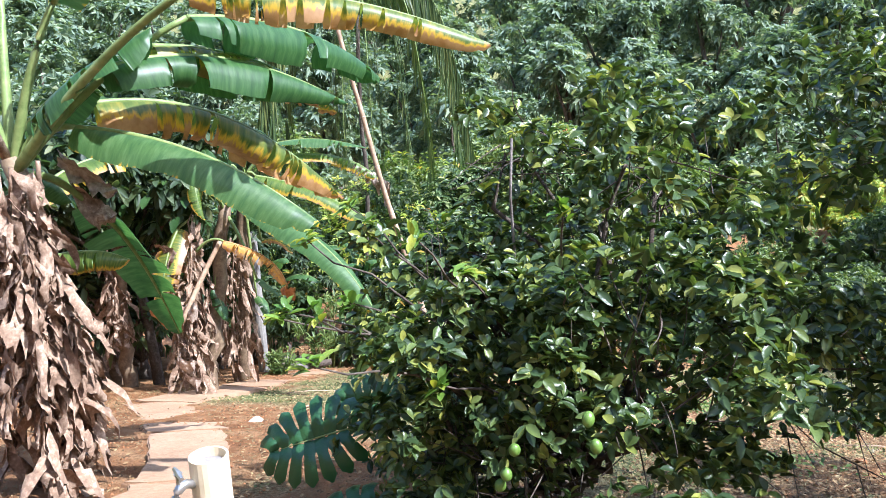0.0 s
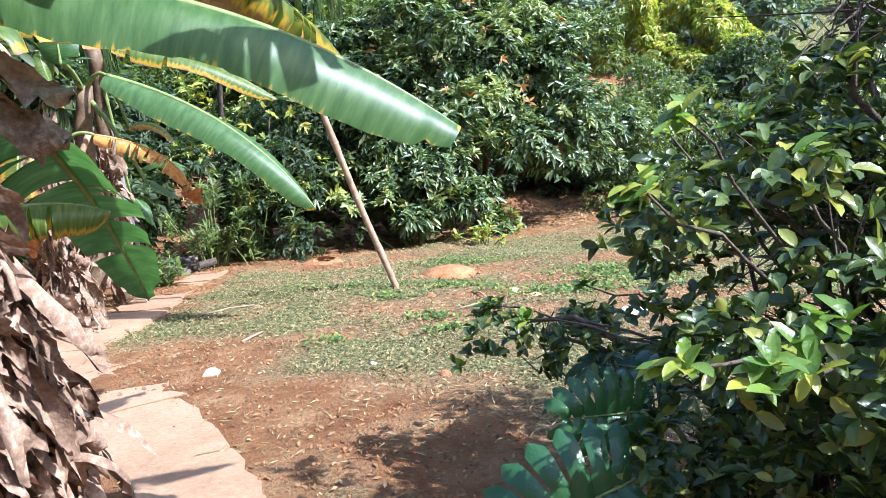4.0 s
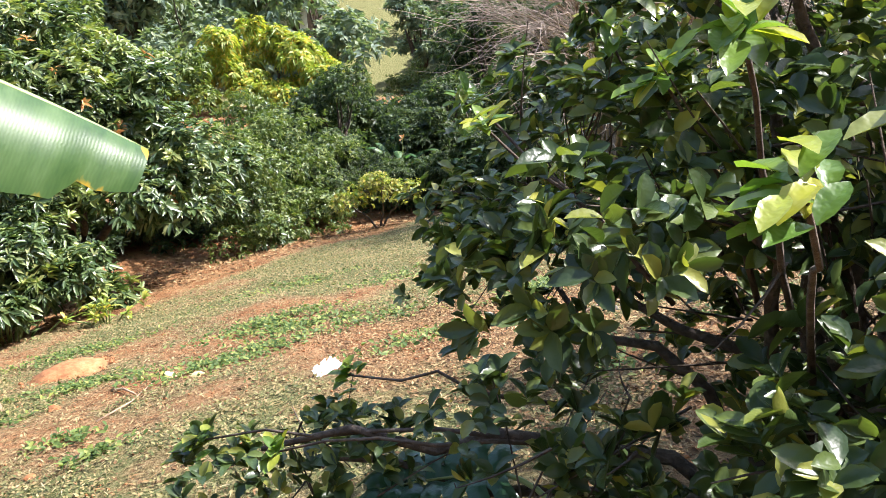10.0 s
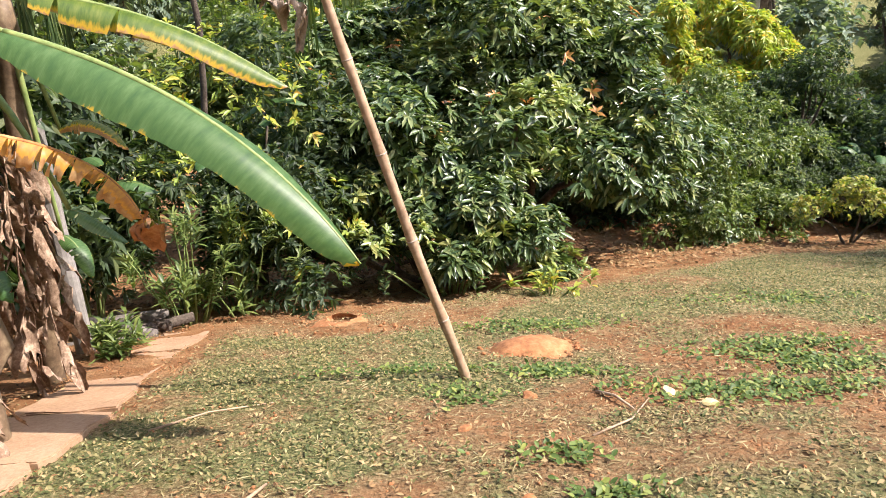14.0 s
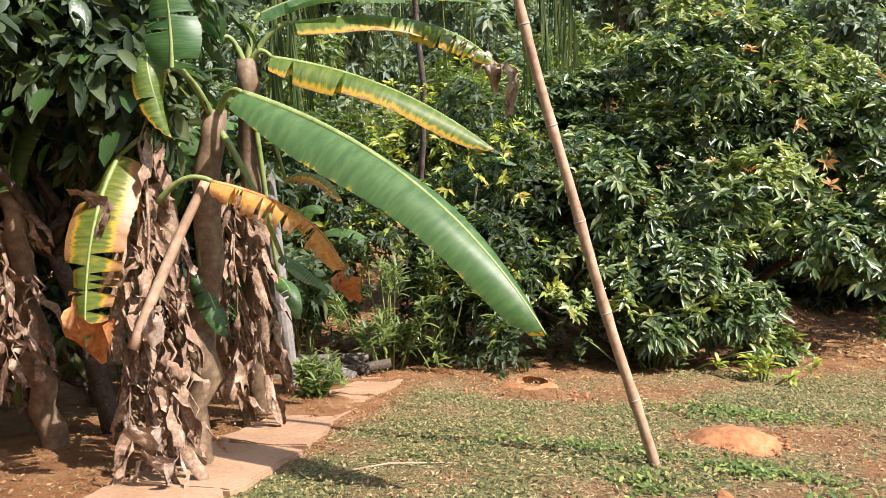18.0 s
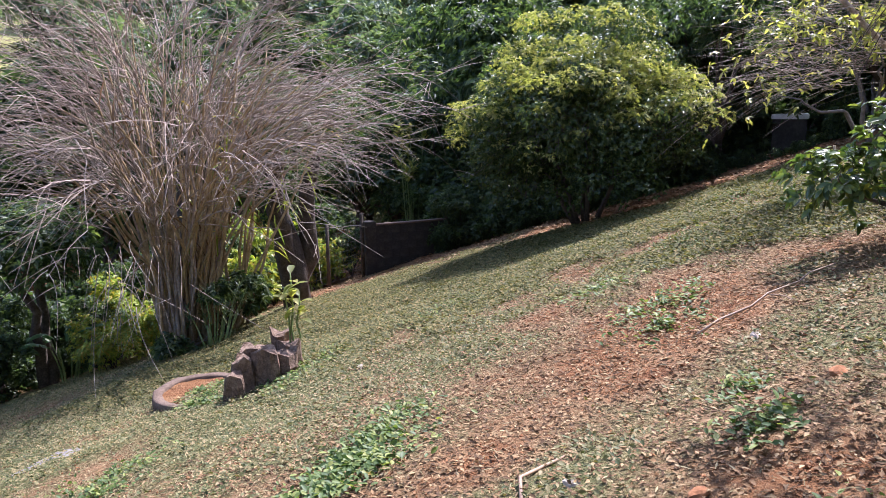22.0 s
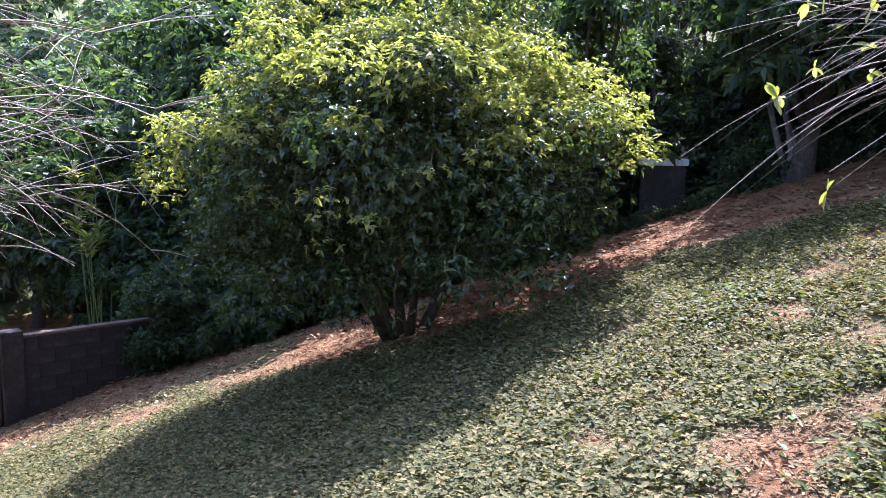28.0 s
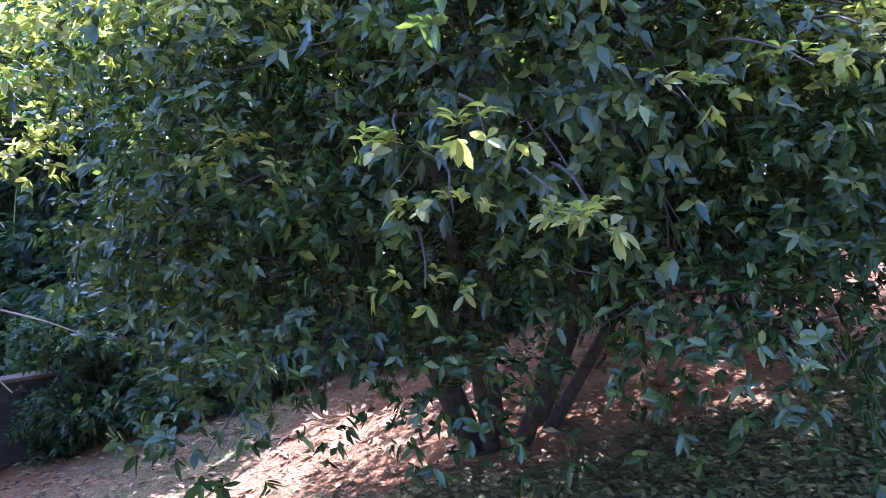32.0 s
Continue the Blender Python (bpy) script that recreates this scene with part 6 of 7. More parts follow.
def rosette_shrub(name, x, y, heads, length, width, per, label, seed, material=M_LIGHT, group="", stem_r=0.014):
    """Upright stems that end in whorls of narrow leaves."""
    gen = np.random.default_rng(seed)
    b = np.array(on_ground(x, y))
    t = thing(name, b, label, "shrub", group)
    for dx, dy, h in heads:
        top = b + [dx, dy, h]
        v, f = tube_arrays(bent(b + [dx * 0.3, dy * 0.3, -0.05], top, 0.03, 0.01, 6, gen), np.linspace(stem_r, stem_r * 0.5, 6), 5)
        mesh_ob("stem", local(v, t), f, M_STALK, t, smooth=True)
        m = per
        st = top - np.stack([0 * np.arange(m), 0 * np.arange(m), gen.uniform(0, min(h * 0.7, 0.35), m)], -1)
        a = gen.uniform(0, 2 * np.pi, m)
        way = unit(np.stack([np.cos(a), np.sin(a), gen.uniform(0.2, 1.6, m)], -1))
        v, f = leaf_arrays(st, way, np.tile([0, 0, 1.0], (m, 1)), length * gen.uniform(0.7, 1.1, m), np.full(m, width), True, 0.15, 0.3)
        crown("leaf_whorl", (local(v, t), f), material, t).data.shade_smooth()
    return t


gen = np.random.default_rng(90)
rosette_shrub("dracaena", -3.3, 8.2, [(gen.normal(0, 0.3), gen.normal(0, 0.25), gen.uniform(0.5, 1.5)) for _ in range(18)], 0.22, 0.03, 34, "bushy shrub with whorls of narrow glossy leaves", 91)
rosette_shrub("dracaena", -2.75, 8.5, [(gen.normal(0, 0.3), gen.normal(0, 0.25), gen.uniform(0.5, 1.6)) for _ in range(14)], 0.22, 0.03, 34, "narrow-leaved shrub in the shade", 92)
rosette_shrub("lily_clump", -3.3, 6.5, [(gen.normal(0, 0.13), gen.normal(0, 0.12), gen.uniform(0.15, 0.35)) for _ in range(13)], 0.2, 0.028, 22, "low clump of arching strap leaves beside the path", 93)
rosette_shrub("mango_seedling", 0.9, 8.75, [(gen.normal(0, 0.25), gen.normal(0, 0.15), gen.uniform(0.15, 0.4)) for _ in range(9)], 0.15, 0.045, 14, "low seedling clump at the mango tree's foot", 94, M_GOLD)
rosette_shrub("mango_seedling", -0.3, 9.1, [(gen.normal(0, 0.5), gen.normal(0, 0.2), gen.uniform(0.3, 0.9)) for _ in range(20)], 0.17, 0.05, 16, "low leafy shoots beneath the mango tree", 95, M_MANGO)
rosette_shrub("fern_clump", 10.6, 9.9, [(gen.normal(0.4, 0.4), gen.normal(0.2, 0.25), gen.uniform(0.5, 1.1)) for _ in range(14)], 0.2, 0.03, 18, "grey-green feathery shrub at the foot of the canes", 96, M_PALM)
rosette_shrub("papaya_sapling", 19.6, 10.6, [(gen.normal(0, 0.35), gen.normal(0, 0.35), gen.uniform(2.4, 3.6)) for _ in range(9)], 0.3, 0.07, 26, "slender sapling with drooping yellow-green leaves", 97, M_TREE_PALE)


# ---- monstera ----
def monstera_leaf_mesh(size):
    """A broad heart-shaped blade with deep rounded lobes either side of the rib."""
    bm = bmesh.new()
    lobes, m = 7, 9
    for sgn in (-1, 1):
        for k in range(lobes):
            mid, half = (k + 0.5) / lobes, 0.5 / lobes
            reach = 0.58 * math.sin(math.pi * (0.2 + 0.74 * mid)) ** 0.55
            ang = radians(125 - 85 * mid)
            rows = []
            for j in range(m):
                s = j / (m - 1)
                open_w = (1.0 if s < 0.34 else 0.74) * (1 if s < 0.8 else math.sqrt(max(0.02, 1 - ((s - 0.8) / 0.2) ** 2)))
                fan = 1 + 0.9 * s
                cx, cy = mid + reach * s * math.cos(ang) * (0.6 + 0.4 * s), reach * s * math.sin(ang)
                row = []
                for e in (-1, -0.5, 0, 0.5, 1):
                    x = cx + e * half * open_w * fan * math.sin(ang)
                    y = cy - e * half * open_w * fan * math.cos(ang)
                    z = 0.10 * math.sin(s * 2.4) - 0.17 * s * s - 0.13 * x * x - 0.018 * abs(e) + 0.012 * math.cos(5 * k + 3 * s)
                    row.append(bm.verts.new((size * x, size * sgn * max(0.0, y), size * z)))
                rows.append(row)
            for a, b in zip(rows[:-1], rows[1:]):
                for c in range(4):
                    q = (a[c], a[c + 1], b[c + 1], b[c])
                    bm.faces.new(q if sgn > 0 else q[::-1])
    me = bpy.data.meshes.new("leaf")
    bm.to_mesh(me)
    bm.free()
    me.materials.append(M_MONSTERA)
    me.shade_smooth()
    return me


def monstera():
    b = np.array(on_ground(1.45, -0.55))
    t = thing("monstera", b, "monstera with large glossy split leaves under the lime tree", "plant")
    me = monstera_leaf_mesh(0.4)
    rib, rf = tube_arrays(np.array([(0.4 * x, 0, 0.4 * (-0.13 * x * x) + 0.003) for x in np.linspace(-0.05, 1.0, 10)]), np.linspace(0.006, 0.002, 10), 5)
    for pos, tip, face, s in (((1.26, -0.75, 2.27), (0.86, -0.92, 2.18), (-0.1, -0.85, 0.55), 0.85), ((1.35, -0.42, 2.25), (0.98, -0.55, 2.3), (-0.4, -0.6, 0.35), 0.6), ((1.48, -1.0, 2.1), (1.1, -1.35, 1.98), (-0.4, -0.5, 0.7), 0.9), ((1.58, 0.15, 2.0), (1.2, 0.4, 1.95), (-0.5, 0.2, 0.8), 0.9)):
        pos, x = Vector(pos), (Vector(tip) - Vector(pos)).normalized()
        z = Vector(face) - Vector(face).dot(x) * x
        z.normalize()
        y = z.cross(x)
        ob = new("leaf", me)
        ob.parent = t
        ob.matrix_local = Matrix.Translation(pos - Vector(b)) @ Matrix((x, y, z)).transposed().to_4x4() @ Matrix.Scale(s, 4)
        mesh_ob("midrib", rib, rf, M_STALK, ob, "pale green midrib", smooth=True)
        stalk(t, b + [0, 0, -0.05], (b + np.array(pos)) / 2 + [0.12, 0.05, 0.1], tuple(pos), 0.012, 0.007)


monstera()


# ---- pole, path, walls and things on the slope ----
def bamboo_pole():
    gen = np.random.default_rng(101)
    base = np.array((-0.06, 5.16, gz(-0.06, 5.16) - 0.12))
    top = np.array((-1.36, 5.2, 4.3))
    n = 40
    p = bent(base, top, 0, 0, n)
    p[:, 0] -= 0.06 * np.sin(np.linspace(0, np.pi, n))
    p += np.stack([0.004 * np.sin(np.linspace(0, 19, n)), 0.004 * np.cos(np.linspace(0, 15, n)), 0 * p[:, 0]], -1)
    r = np.linspace(0.036, 0.026, n)
    r[::5] *= 1.14
    v, f = tube_arrays(p, r, 10)
    t = thing("bamboo_pole", base, "long weathered bamboo pole leaning out of the lawn", "pole")
    mesh_ob("shaft", local(v, t), f, M_POLE, t, smooth=True)
    for k in range(0, n, 5):
        d = unit(p[min(k + 1, n - 1)] - p[max(k - 1, 0)])
        v, f = tube_arrays(np.array([p[k] - d * 0.006, p[k], p[k] + d * 0.006]), [r[k] * 1.0, r[k] * 1.09, r[k] * 1.0], 10)
        mesh_ob("node_ring", local(v, t), f, M_TWIG, t, smooth=True)


bamboo_pole()


def slab_piece(corners, thick, lift, name, material, parent, seed=0):
    """A worn slab laid to the slope, with rounded broken edges."""
    gen = np.random.default_rng(seed)
    bm = bmesh.new()
    c = np.array(corners, float)
    ring = []
    for i in range(len(c)):
        a, b = c[i], c[(i + 1) % len(c)]
        for s in np.linspace(0, 1, 7)[:-1]:
            q = a + (b - a) * s + (gen.normal(0, 0.02, 2) if 0 < s else gen.normal(0, 0.03, 2))
            ring.append(q)
    o = np.array(parent.location)
    top = [bm.verts.new((x - o[0], y - o[1], float(ground(x, y)) + lift - o[2])) for x, y in ring]
    low = [bm.verts.new((x - o[0], y - o[1], float(ground(x, y)) + lift - thick - o[2])) for x, y in ring]
    bm.faces.new(top)
    bm.faces.new(low[::-1])
    m = len(ring)
    for i in range(m):
        bm.faces.new((top[i], low[i], low[(i + 1) % m], top[(i + 1) % m]))
    bmesh.ops.recalc_face_normals(bm, faces=bm.faces)
    bmesh.ops.bevel(bm, geom=[e for e in bm.edges if all(vv in top for vv in e.verts)], offset=0.012, segments=2, affect="EDGES")
    bmesh.ops.triangulate(bm, faces=[fc for fc in bm.faces if len(fc.verts) > 4])
    return part(name, bm, material, parent)


def garden_path():
    mids = [(0.06, -0.66, 0.5), (-0.2, -0.1, 0.5), (-0.62, 0.62, 0.54), (-1.3, 1.5, 0.62), (-2.1, 2.4, 0.7), (-2.8, 3.1, 0.8), (-2.88, 3.85, 0.8), (-2.9, 4.8, 0.76), (-2.98, 5.7, 0.62), (-3.02, 6.6, 0.54), (-3.02, 7.5, 0.5)]
    t = tagged(thing("garden_path", on_ground(-1.5, 2.0), "worn concrete slab path dusted with red earth", "path"), kind="structure")
    for k, ((x0, y0, w0), (x1, y1, w1)) in enumerate(zip(mids[:-1], mids[1:])):
        d = unit(np.array([x1 - x0, y1 - y0]))
        s = np.array([-d[1], d[0]])
        a, b = np.array([x0, y0]) + d * 0.008, np.array([x1, y1]) - d * 0.008
        slab_piece([a - s * w0 / 2, b - s * w1 / 2, b + s * w1 / 2, a + s * w0 / 2], 0.16, 0.017 + 0.006 * (k % 2), "slab", M_CONC, t, 110 + k)


garden_path()


def concrete_post(x, y, h, r, lean=(0, 0)):
    b = on_ground(x, y)
    bm = bmesh.new()
    bmesh.ops.create_cone(bm, cap_ends=True, segments=14, radius1=r * 1.04, radius2=r * 0.96, depth=h + 0.2)
    bmesh.ops.translate(bm, verts=bm.verts, vec=(0, 0, h / 2 - 0.1))
    bmesh.ops.bevel(bm, geom=[e for e in bm.edges if abs(e.verts[0].co.z - e.verts[1].co.z) < 1e-4], offset=0.01, segments=2, affect="EDGES")
    me = bpy.data.meshes.new("concrete_post")
    bm.to_mesh(me)
    bm.free()
    me.materials.append(M_GREYCONC)
    ob = new("concrete_post", me)
    ob.location = b
    ob.rotation_euler = (lean[0], lean[1], 0)
    return tagged(ob, "grey round concrete post behind the banana plants", "post")


concrete_post(-3.75, 6.75, 2.3, 0.085)


def tap_post():
    t = thing("tap_post", on_ground(1.49, -2.03), "cream plastic pipe post with a metal garden tap", "tap")
    bm = bmesh.new()
    h = 2.845 - t.location.z
    bmesh.ops.create_cone(bm, cap_ends=False, segments=24, radius1=0.05, radius2=0.05, depth=h + 0.1)
    bmesh.ops.translate(bm, verts=bm.verts, vec=(0, 0, h / 2 - 0.05))
    bmesh.ops.solidify(bm, geom=list(bm.faces), thickness=0.006)
    part("pipe", bm, M_CREAM, t)
    bm = bmesh.new()
    bmesh.ops.create_cone(bm, cap_ends=True, segments=24, radius1=0.044, radius2=0.042, depth=0.03)
    for v in bm.verts:
        v.co.z += h - 0.04 + 0.008 * noise.noise(v.co * 20)
    part("cement_fill", bm, M_GREYCONC, t, "rough grey cement top")
    p = curve3((-0.02, -0.045, h - 0.06), (-0.035, -0.085, h - 0.055), (-0.05, -0.1, h - 0.13), 10)
    v, f = tube_arrays(p, [0.011, 0.011, 0.012, 0.013, 0.013, 0.012, 0.011, 0.01, 0.01, 0.011], 10)
    tap = mesh_ob("tap", v, f, M_METAL, t, "dull metal tap", smooth=True)
    v, f = tube_arrays([(-0.035, -0.08, h - 0.05), (-0.035, -0.08, h - 0.02), (-0.035, -0.08, h - 0.012)], [0.007, 0.007, 0.012], 8)
    mesh_ob("tap_stem", v, f, M_METAL, tap)
    v, f = tube_arrays([(-0.06, -0.06, h - 0.014), (-0.035, -0.08, h - 0.01), (-0.01, -0.1, h - 0.014)], [0.006, 0.008, 0.006], 6)
    mesh_ob("tap_handle", v, f, M_METAL, tap)


tap_post()


def ring_planter():
    """A cast concrete ring set level into the slope, so that its lower side stands out and its upper side is buried."""
    cx, cy = 7.15, 7.14
    t = thing("ring_planter", on_ground(cx, cy), "half-buried old concrete ring with soil and weeds inside", "planter")
    gen = np.random.default_rng(119)
    n = 40
    bm = bmesh.new()
    rows = []
    for r, h in ((0.49, -0.3), (0.495, -0.05), (0.485, 0.015), (0.47, 0.025), (0.40, 0.023), (0.388, 0.012), (0.385, -0.1)):
        ring = []
        for k in range(n):
            a = 2 * np.pi * k / n
            chip = 0.012 * noise.noise((3 * math.cos(a), 3 * math.sin(a), 10 * h)) + 0.003 * gen.normal()
            ring.append(bm.verts.new(((r + chip) * math.cos(a), (r + chip) * math.sin(a), h + 0.6 * chip)))
        rows.append(ring)
    for a, b in zip(rows[:-1], rows[1:]):
        for k in range(n):
            bm.faces.new((a[k], a[(k + 1) % n], b[(k + 1) % n], b[k]))
    part("ring", bm, M_OLDCONC, t).data.shade_smooth()
    bm = bmesh.new()
    mid = bm.verts.new((0, 0, -0.01))
    ring = [bm.verts.new((0.39 * math.cos(2 * np.pi * k / n), 0.39 * math.sin(2 * np.pi * k / n), -0.005 + 0.02 * noise.noise((k * 0.4, 0, 0)))) for k in range(n)]
    for k in range(n):
        bm.faces.new((mid, ring[k], ring[(k + 1) % n]))
    part("soil", bm, SOIL, t)


ring_planter()


def stump():
    gen = np.random.default_rng(120)
    t = thing("tree_stump", on_ground(7.22, 6.3), "dark rotted stump split into upright stubs", "stump")
    for k, (dx, dy, r, h) in enumerate(((-0.34, 0.1, 0.1, 0.27), (-0.18, -0.06, 0.12, 0.33), (0.0, -0.14, 0.13, 0.26), (0.17, -0.08, 0.11, 0.31), (0.27, 0.08, 0.1, 0.36), (0.1, 0.16, 0.12, 0.24), (-0.12, 0.18, 0.1, 0.3), (-0.52, 0.06, 0.085, 0.18))):
        bm = bmesh.new()
        rows = []
        for s in (0, 0.35, 0.7, 1.0):
            ring = []
            for i in range(11):
                a = 2 * np.pi * i / 11
                w = r * (1.18 - 0.2 * s) * (1 + 0.16 * math.sin(3 * a + k) + 0.08 * gen.normal())
                ring.append(bm.verts.new((dx + w * math.cos(a), dy + w * math.sin(a), -0.12 + (h + 0.12) * s + (0.03 * math.sin(2 * a + k) + 0.012 * gen.normal() if s == 1 else 0))))
            rows.append(ring)
        for a, b in zip(rows[:-1], rows[1:]):
            for i in range(11):
                bm.faces.new((a[i], a[(i + 1) % 11], b[(i + 1) % 11], b[i]))
        bm.faces.new(rows[-1])
        bmesh.ops.recalc_face_normals(bm, faces=bm.faces)
        part("stub", bm, M_STUMP, t)
    rosette_shrub("sapling", 7.45, 6.2, [(0.0, 0.0, 0.95), (0.06, -0.05, 0.72), (-0.06, 0.04, 0.82)], 0.2, 0.075, 9, "young sapling with pale leaves growing beside the stump", 121, M_TREE_PALE)


stump()


def lone_slab(x, y, name, label):
    t = thing(name, on_ground(x, y), label, "slab")
    slab_piece([(x - 0.28, y - 0.2), (x + 0.25, y - 0.24), (x + 0.3, y + 0.2), (x - 0.22, y + 0.22)], 0.16, 0.035, "slab", M_GREYCONC, t, 130)


lone_slab(5.75, 7.75, "stone_slab", "flat grey stone slab half sunk in the grass")


def box_bm(sx, sy, sz, bevel=0.01):
    bm = bmesh.new()
    bmesh.ops.create_cube(bm, size=1)
    for v in bm.verts:
        v.co = (v.co.x * sx, v.co.y * sy, (v.co.z + 0.5) * sz)
    if bevel:
        bmesh.ops.bevel(bm, geom=list(bm.edges), offset=bevel, segments=2, affect="EDGES")
    return bm


def block_wall():
    """A low dark wall of plastered blocks, stepped coping on top."""
    a, b = np.array((17.0, 10.35)), np.array((20.6, 6.6))
    d = b - a
    ln = float(np.linalg.norm(d))
    turn = math.atan2(d[1], d[0])
    t = tagged(thing("garden_wall", (a[0], a[1], -2.3), "low dark block wall with a pale coping at the garden's edge", "wall"), kind="structure")
    t.rotation_euler = (0, 0, turn)
    me = bpy.data.meshes.new("block")
    bm = box_bm(0.396, 0.14, 0.1905, 0.003)
    bm.to_mesh(me)
    bm.free()
    me.materials.append(M_DARKWALL)
    for row in range(8):
        for k in range(int(ln / 0.4)):
            ob = new("block", me)
            ob.parent = t
            ob.location = (0.2 + k * 0.4 + 0.2 * (row % 2), 0, row * 0.193)
        if row % 2:
            ob = new("block", me)
            ob.parent = t
            ob.location = (0.1, 0, row * 0.193)
            ob.scale = (0.49, 1, 1)
    for k in range(6):
        bm = box_bm(ln / 6 - 0.01, 0.17, 0.035, 0.008)
        bmesh.ops.translate(bm, verts=bm.verts, vec=((k + 0.5) * ln / 6, 0, 8 * 0.193))
        part("coping", bm, M_OLDCONC, t)
    for x in (0.0,):
        bm = box_bm(0.26, 0.26, 1.75, 0.012)
        bmesh.ops.translate(bm, verts=bm.verts, vec=(x - 0.12, 0, -0.1))
        part("pillar", bm, M_DARKWALL, t)


block_wall()


def wire_fence():
    """Posts with a wire mesh between them."""
    spots = [(16.0, 12.1), (16.45, 11.3), (16.85, 10.6)]
    t = thing("wire_fence", on_ground(*spots[1]), "thin wire mesh fence on dark posts", "fence")
    o = np.array(t.location)
    tops = []
    for x, y in spots:
        z = gz(x, y)
        v, f = tube_arrays(np.array([(x, y, z - 0.2), (x, y, z + 0.7), (x + 0.01, y, z + 1.5)]), [0.045, 0.04, 0.04], 8)
        mesh_ob("post", v - o, f, M_BARK, t, smooth=True)
        tops.append(np.array((x, y, z)))
    pieces = []
    for a, b in zip(tops[:-1], tops[1:]):
        for k in range(9):
            h = 0.12 + 0.16 * k
            pieces.append(tube_arrays([a + [0, 0, h], (a + b) / 2 + [0, 0, h - 0.01], b + [0, 0, h]], [0.002] * 3, 3))
        for k in range(8):
            s = (k + 0.5) / 8
            q = a + (b - a) * s
            pieces.append(tube_arrays([q + [0, 0, 0.05], q + [0, 0, 0.8], q + [0, 0, 1.42]], [0.002] * 3, 3))
    v, f = join(pieces)
    mesh_ob("wire_mesh", v - o, f, M_WIRE, t)


wire_fence()


def dark_trunk(x, y, tops, r, seed, label):
    gen = np.random.default_rng(seed)
    b = on_ground(x, y)
    lumps = [(tx, ty, tz, 1.1, 1.1, 0.7) for tx, ty, tz in tops]
    t = thing("forked_tree", b, label, "tree")
    for tp in tops:
        v, f = tube_arrays(bent(np.array(b) + [gen.uniform(-0.1, 0.1), gen.uniform(-0.1, 0.1), -0.15], tp, 0.15, 0.08, 8, gen), np.linspace(r, r * 0.4, 8), 8)
        mesh_ob("stem", local(v, t), f, M_BARK, t, smooth=True)
    v, f = rosettes(lumps, 900, 7, 0.16, 0.06, gen)
    crown("crown", (local(v, t), f), M_FOREST, t)


dark_trunk(14.6, 10.95, [(13.7, 10.9, 1.6), (15.4, 10.8, 1.8), (14.7, 11.6, 2.2)], 0.25, 141, "dark tree forking low behind the canes")
dark_trunk(12.9, 12.3, [(12.6, 12.0, 1.6), (13.3, 12.6, 1.9)], 0.14, 142, "dark shaded tree at the lawn's edge")
dark_trunk(10.9, 14.0, [(10.7, 13.9, -0.4), (11.2, 14.3, -0.2)], 0.12, 143, "dark shaded tree behind the sapling")


def pale_trunk(x, y, h, lean, seed):
    gen = np.random.default_rng(seed)
    b = np.array(on_ground(x, y))
    t = thing("bare_tree", b, "slender bare grey tree in the shaded wood", "tree", "bare trees in the wood")
    for k in range(3):
        tip = b + [lean[0] + gen.normal(0, 0.5), lean[1] + gen.normal(0, 0.6), h * gen.uniform(0.8, 1.1)]
        v, f = tube_arrays(bent(b - [0, 0, 0.1], tip, 0.1, 0.08, 9, gen), np.linspace(0.045, 0.01, 9), 7)
        mesh_ob("stem", local(v, t), f, M_GREYBARK, t, smooth=True)
    n = 160
    st = b + np.stack([gen.normal(0, 0.5, n), gen.normal(0, 0.5, n), gen.uniform(0.45, 1.0, n) * h], -1)
    v, f, _ = twig_set(st, unit(gen.normal(0, 0.6, (n, 3)) + [0, 0, 0.4]), gen.uniform(0.5, 1.2, n), np.full(n, 0.006), gen, 0.3, 5)
    crown("twig_web", (local(v, t), f), M_GREYBARK, t)


for k, (x, y, h) in enumerate(((17.4, 0.3, 3.6), (19.2, -0.9, 4.2), (15.6, -1.6, 3.6), (20.5, 1.2, 4.4), (13.4, -1.3, 3.2))):
    pale_trunk(x, y, h, (0, 0.1), 150 + k)


def far_shed():
    """A pale terrace and post beyond the wood."""
    t = thing("terrace", (18.9, 1.52, float(ground(18.9, 1.52))), "pale sunlit concrete terrace with a post beyond the trees", "terrace")
    z0 = 1.72 - t.location.z
    bm = box_bm(0.9, 0.7, 0.1, 0.012)
    bmesh.ops.translate(bm, verts=bm.verts, vec=(0, 0.1, z0 - 0.1))
    part("slab", bm, M_WHITE, t)
    # Shade is put into the base's dark colour so only the slab looks lit.
    bm = box_bm(0.84, 0.64, z0 + 0.02, 0.02)
    bmesh.ops.translate(bm, verts=bm.verts, vec=(0, 0.1, -0.12))
    part("base", bm, M_DARKWALL, t, "base coloured dark as shade below the slab")
    bm = box_bm(0.12, 0.12, z0 + 0.28, 0.01)
    bmesh.ops.translate(bm, verts=bm.verts, vec=(0.3, -0.36, -0.1))
    part("post", bm, M_STONE, t)


far_shed()


# ---- the far valley side ----
def meadow():
    xs, ys = np.linspace(18, 66, 60), np.linspace(58, 150, 70)
    X, Y = np.meshgrid(xs, ys)
    v = np.stack([X + 0.28 * (Y - 60), Y, ground(X + 0.28 * (Y - 60), Y) + 0.35], -1).reshape(-1, 3)
    i = np.arange(v.shape[0]).reshape(70, 60)
    f = np.stack([i[:-1, :-1], i[:-1, 1:], i[1:, 1:], i[1:, :-1]], -1).reshape(-1, 4)
    ob = crown("meadow", (v, f), M_MEADOW, None)
    tagged(ob, "sunlit yellow-green pasture on the far hillside", "meadow", kind="structure")


meadow()


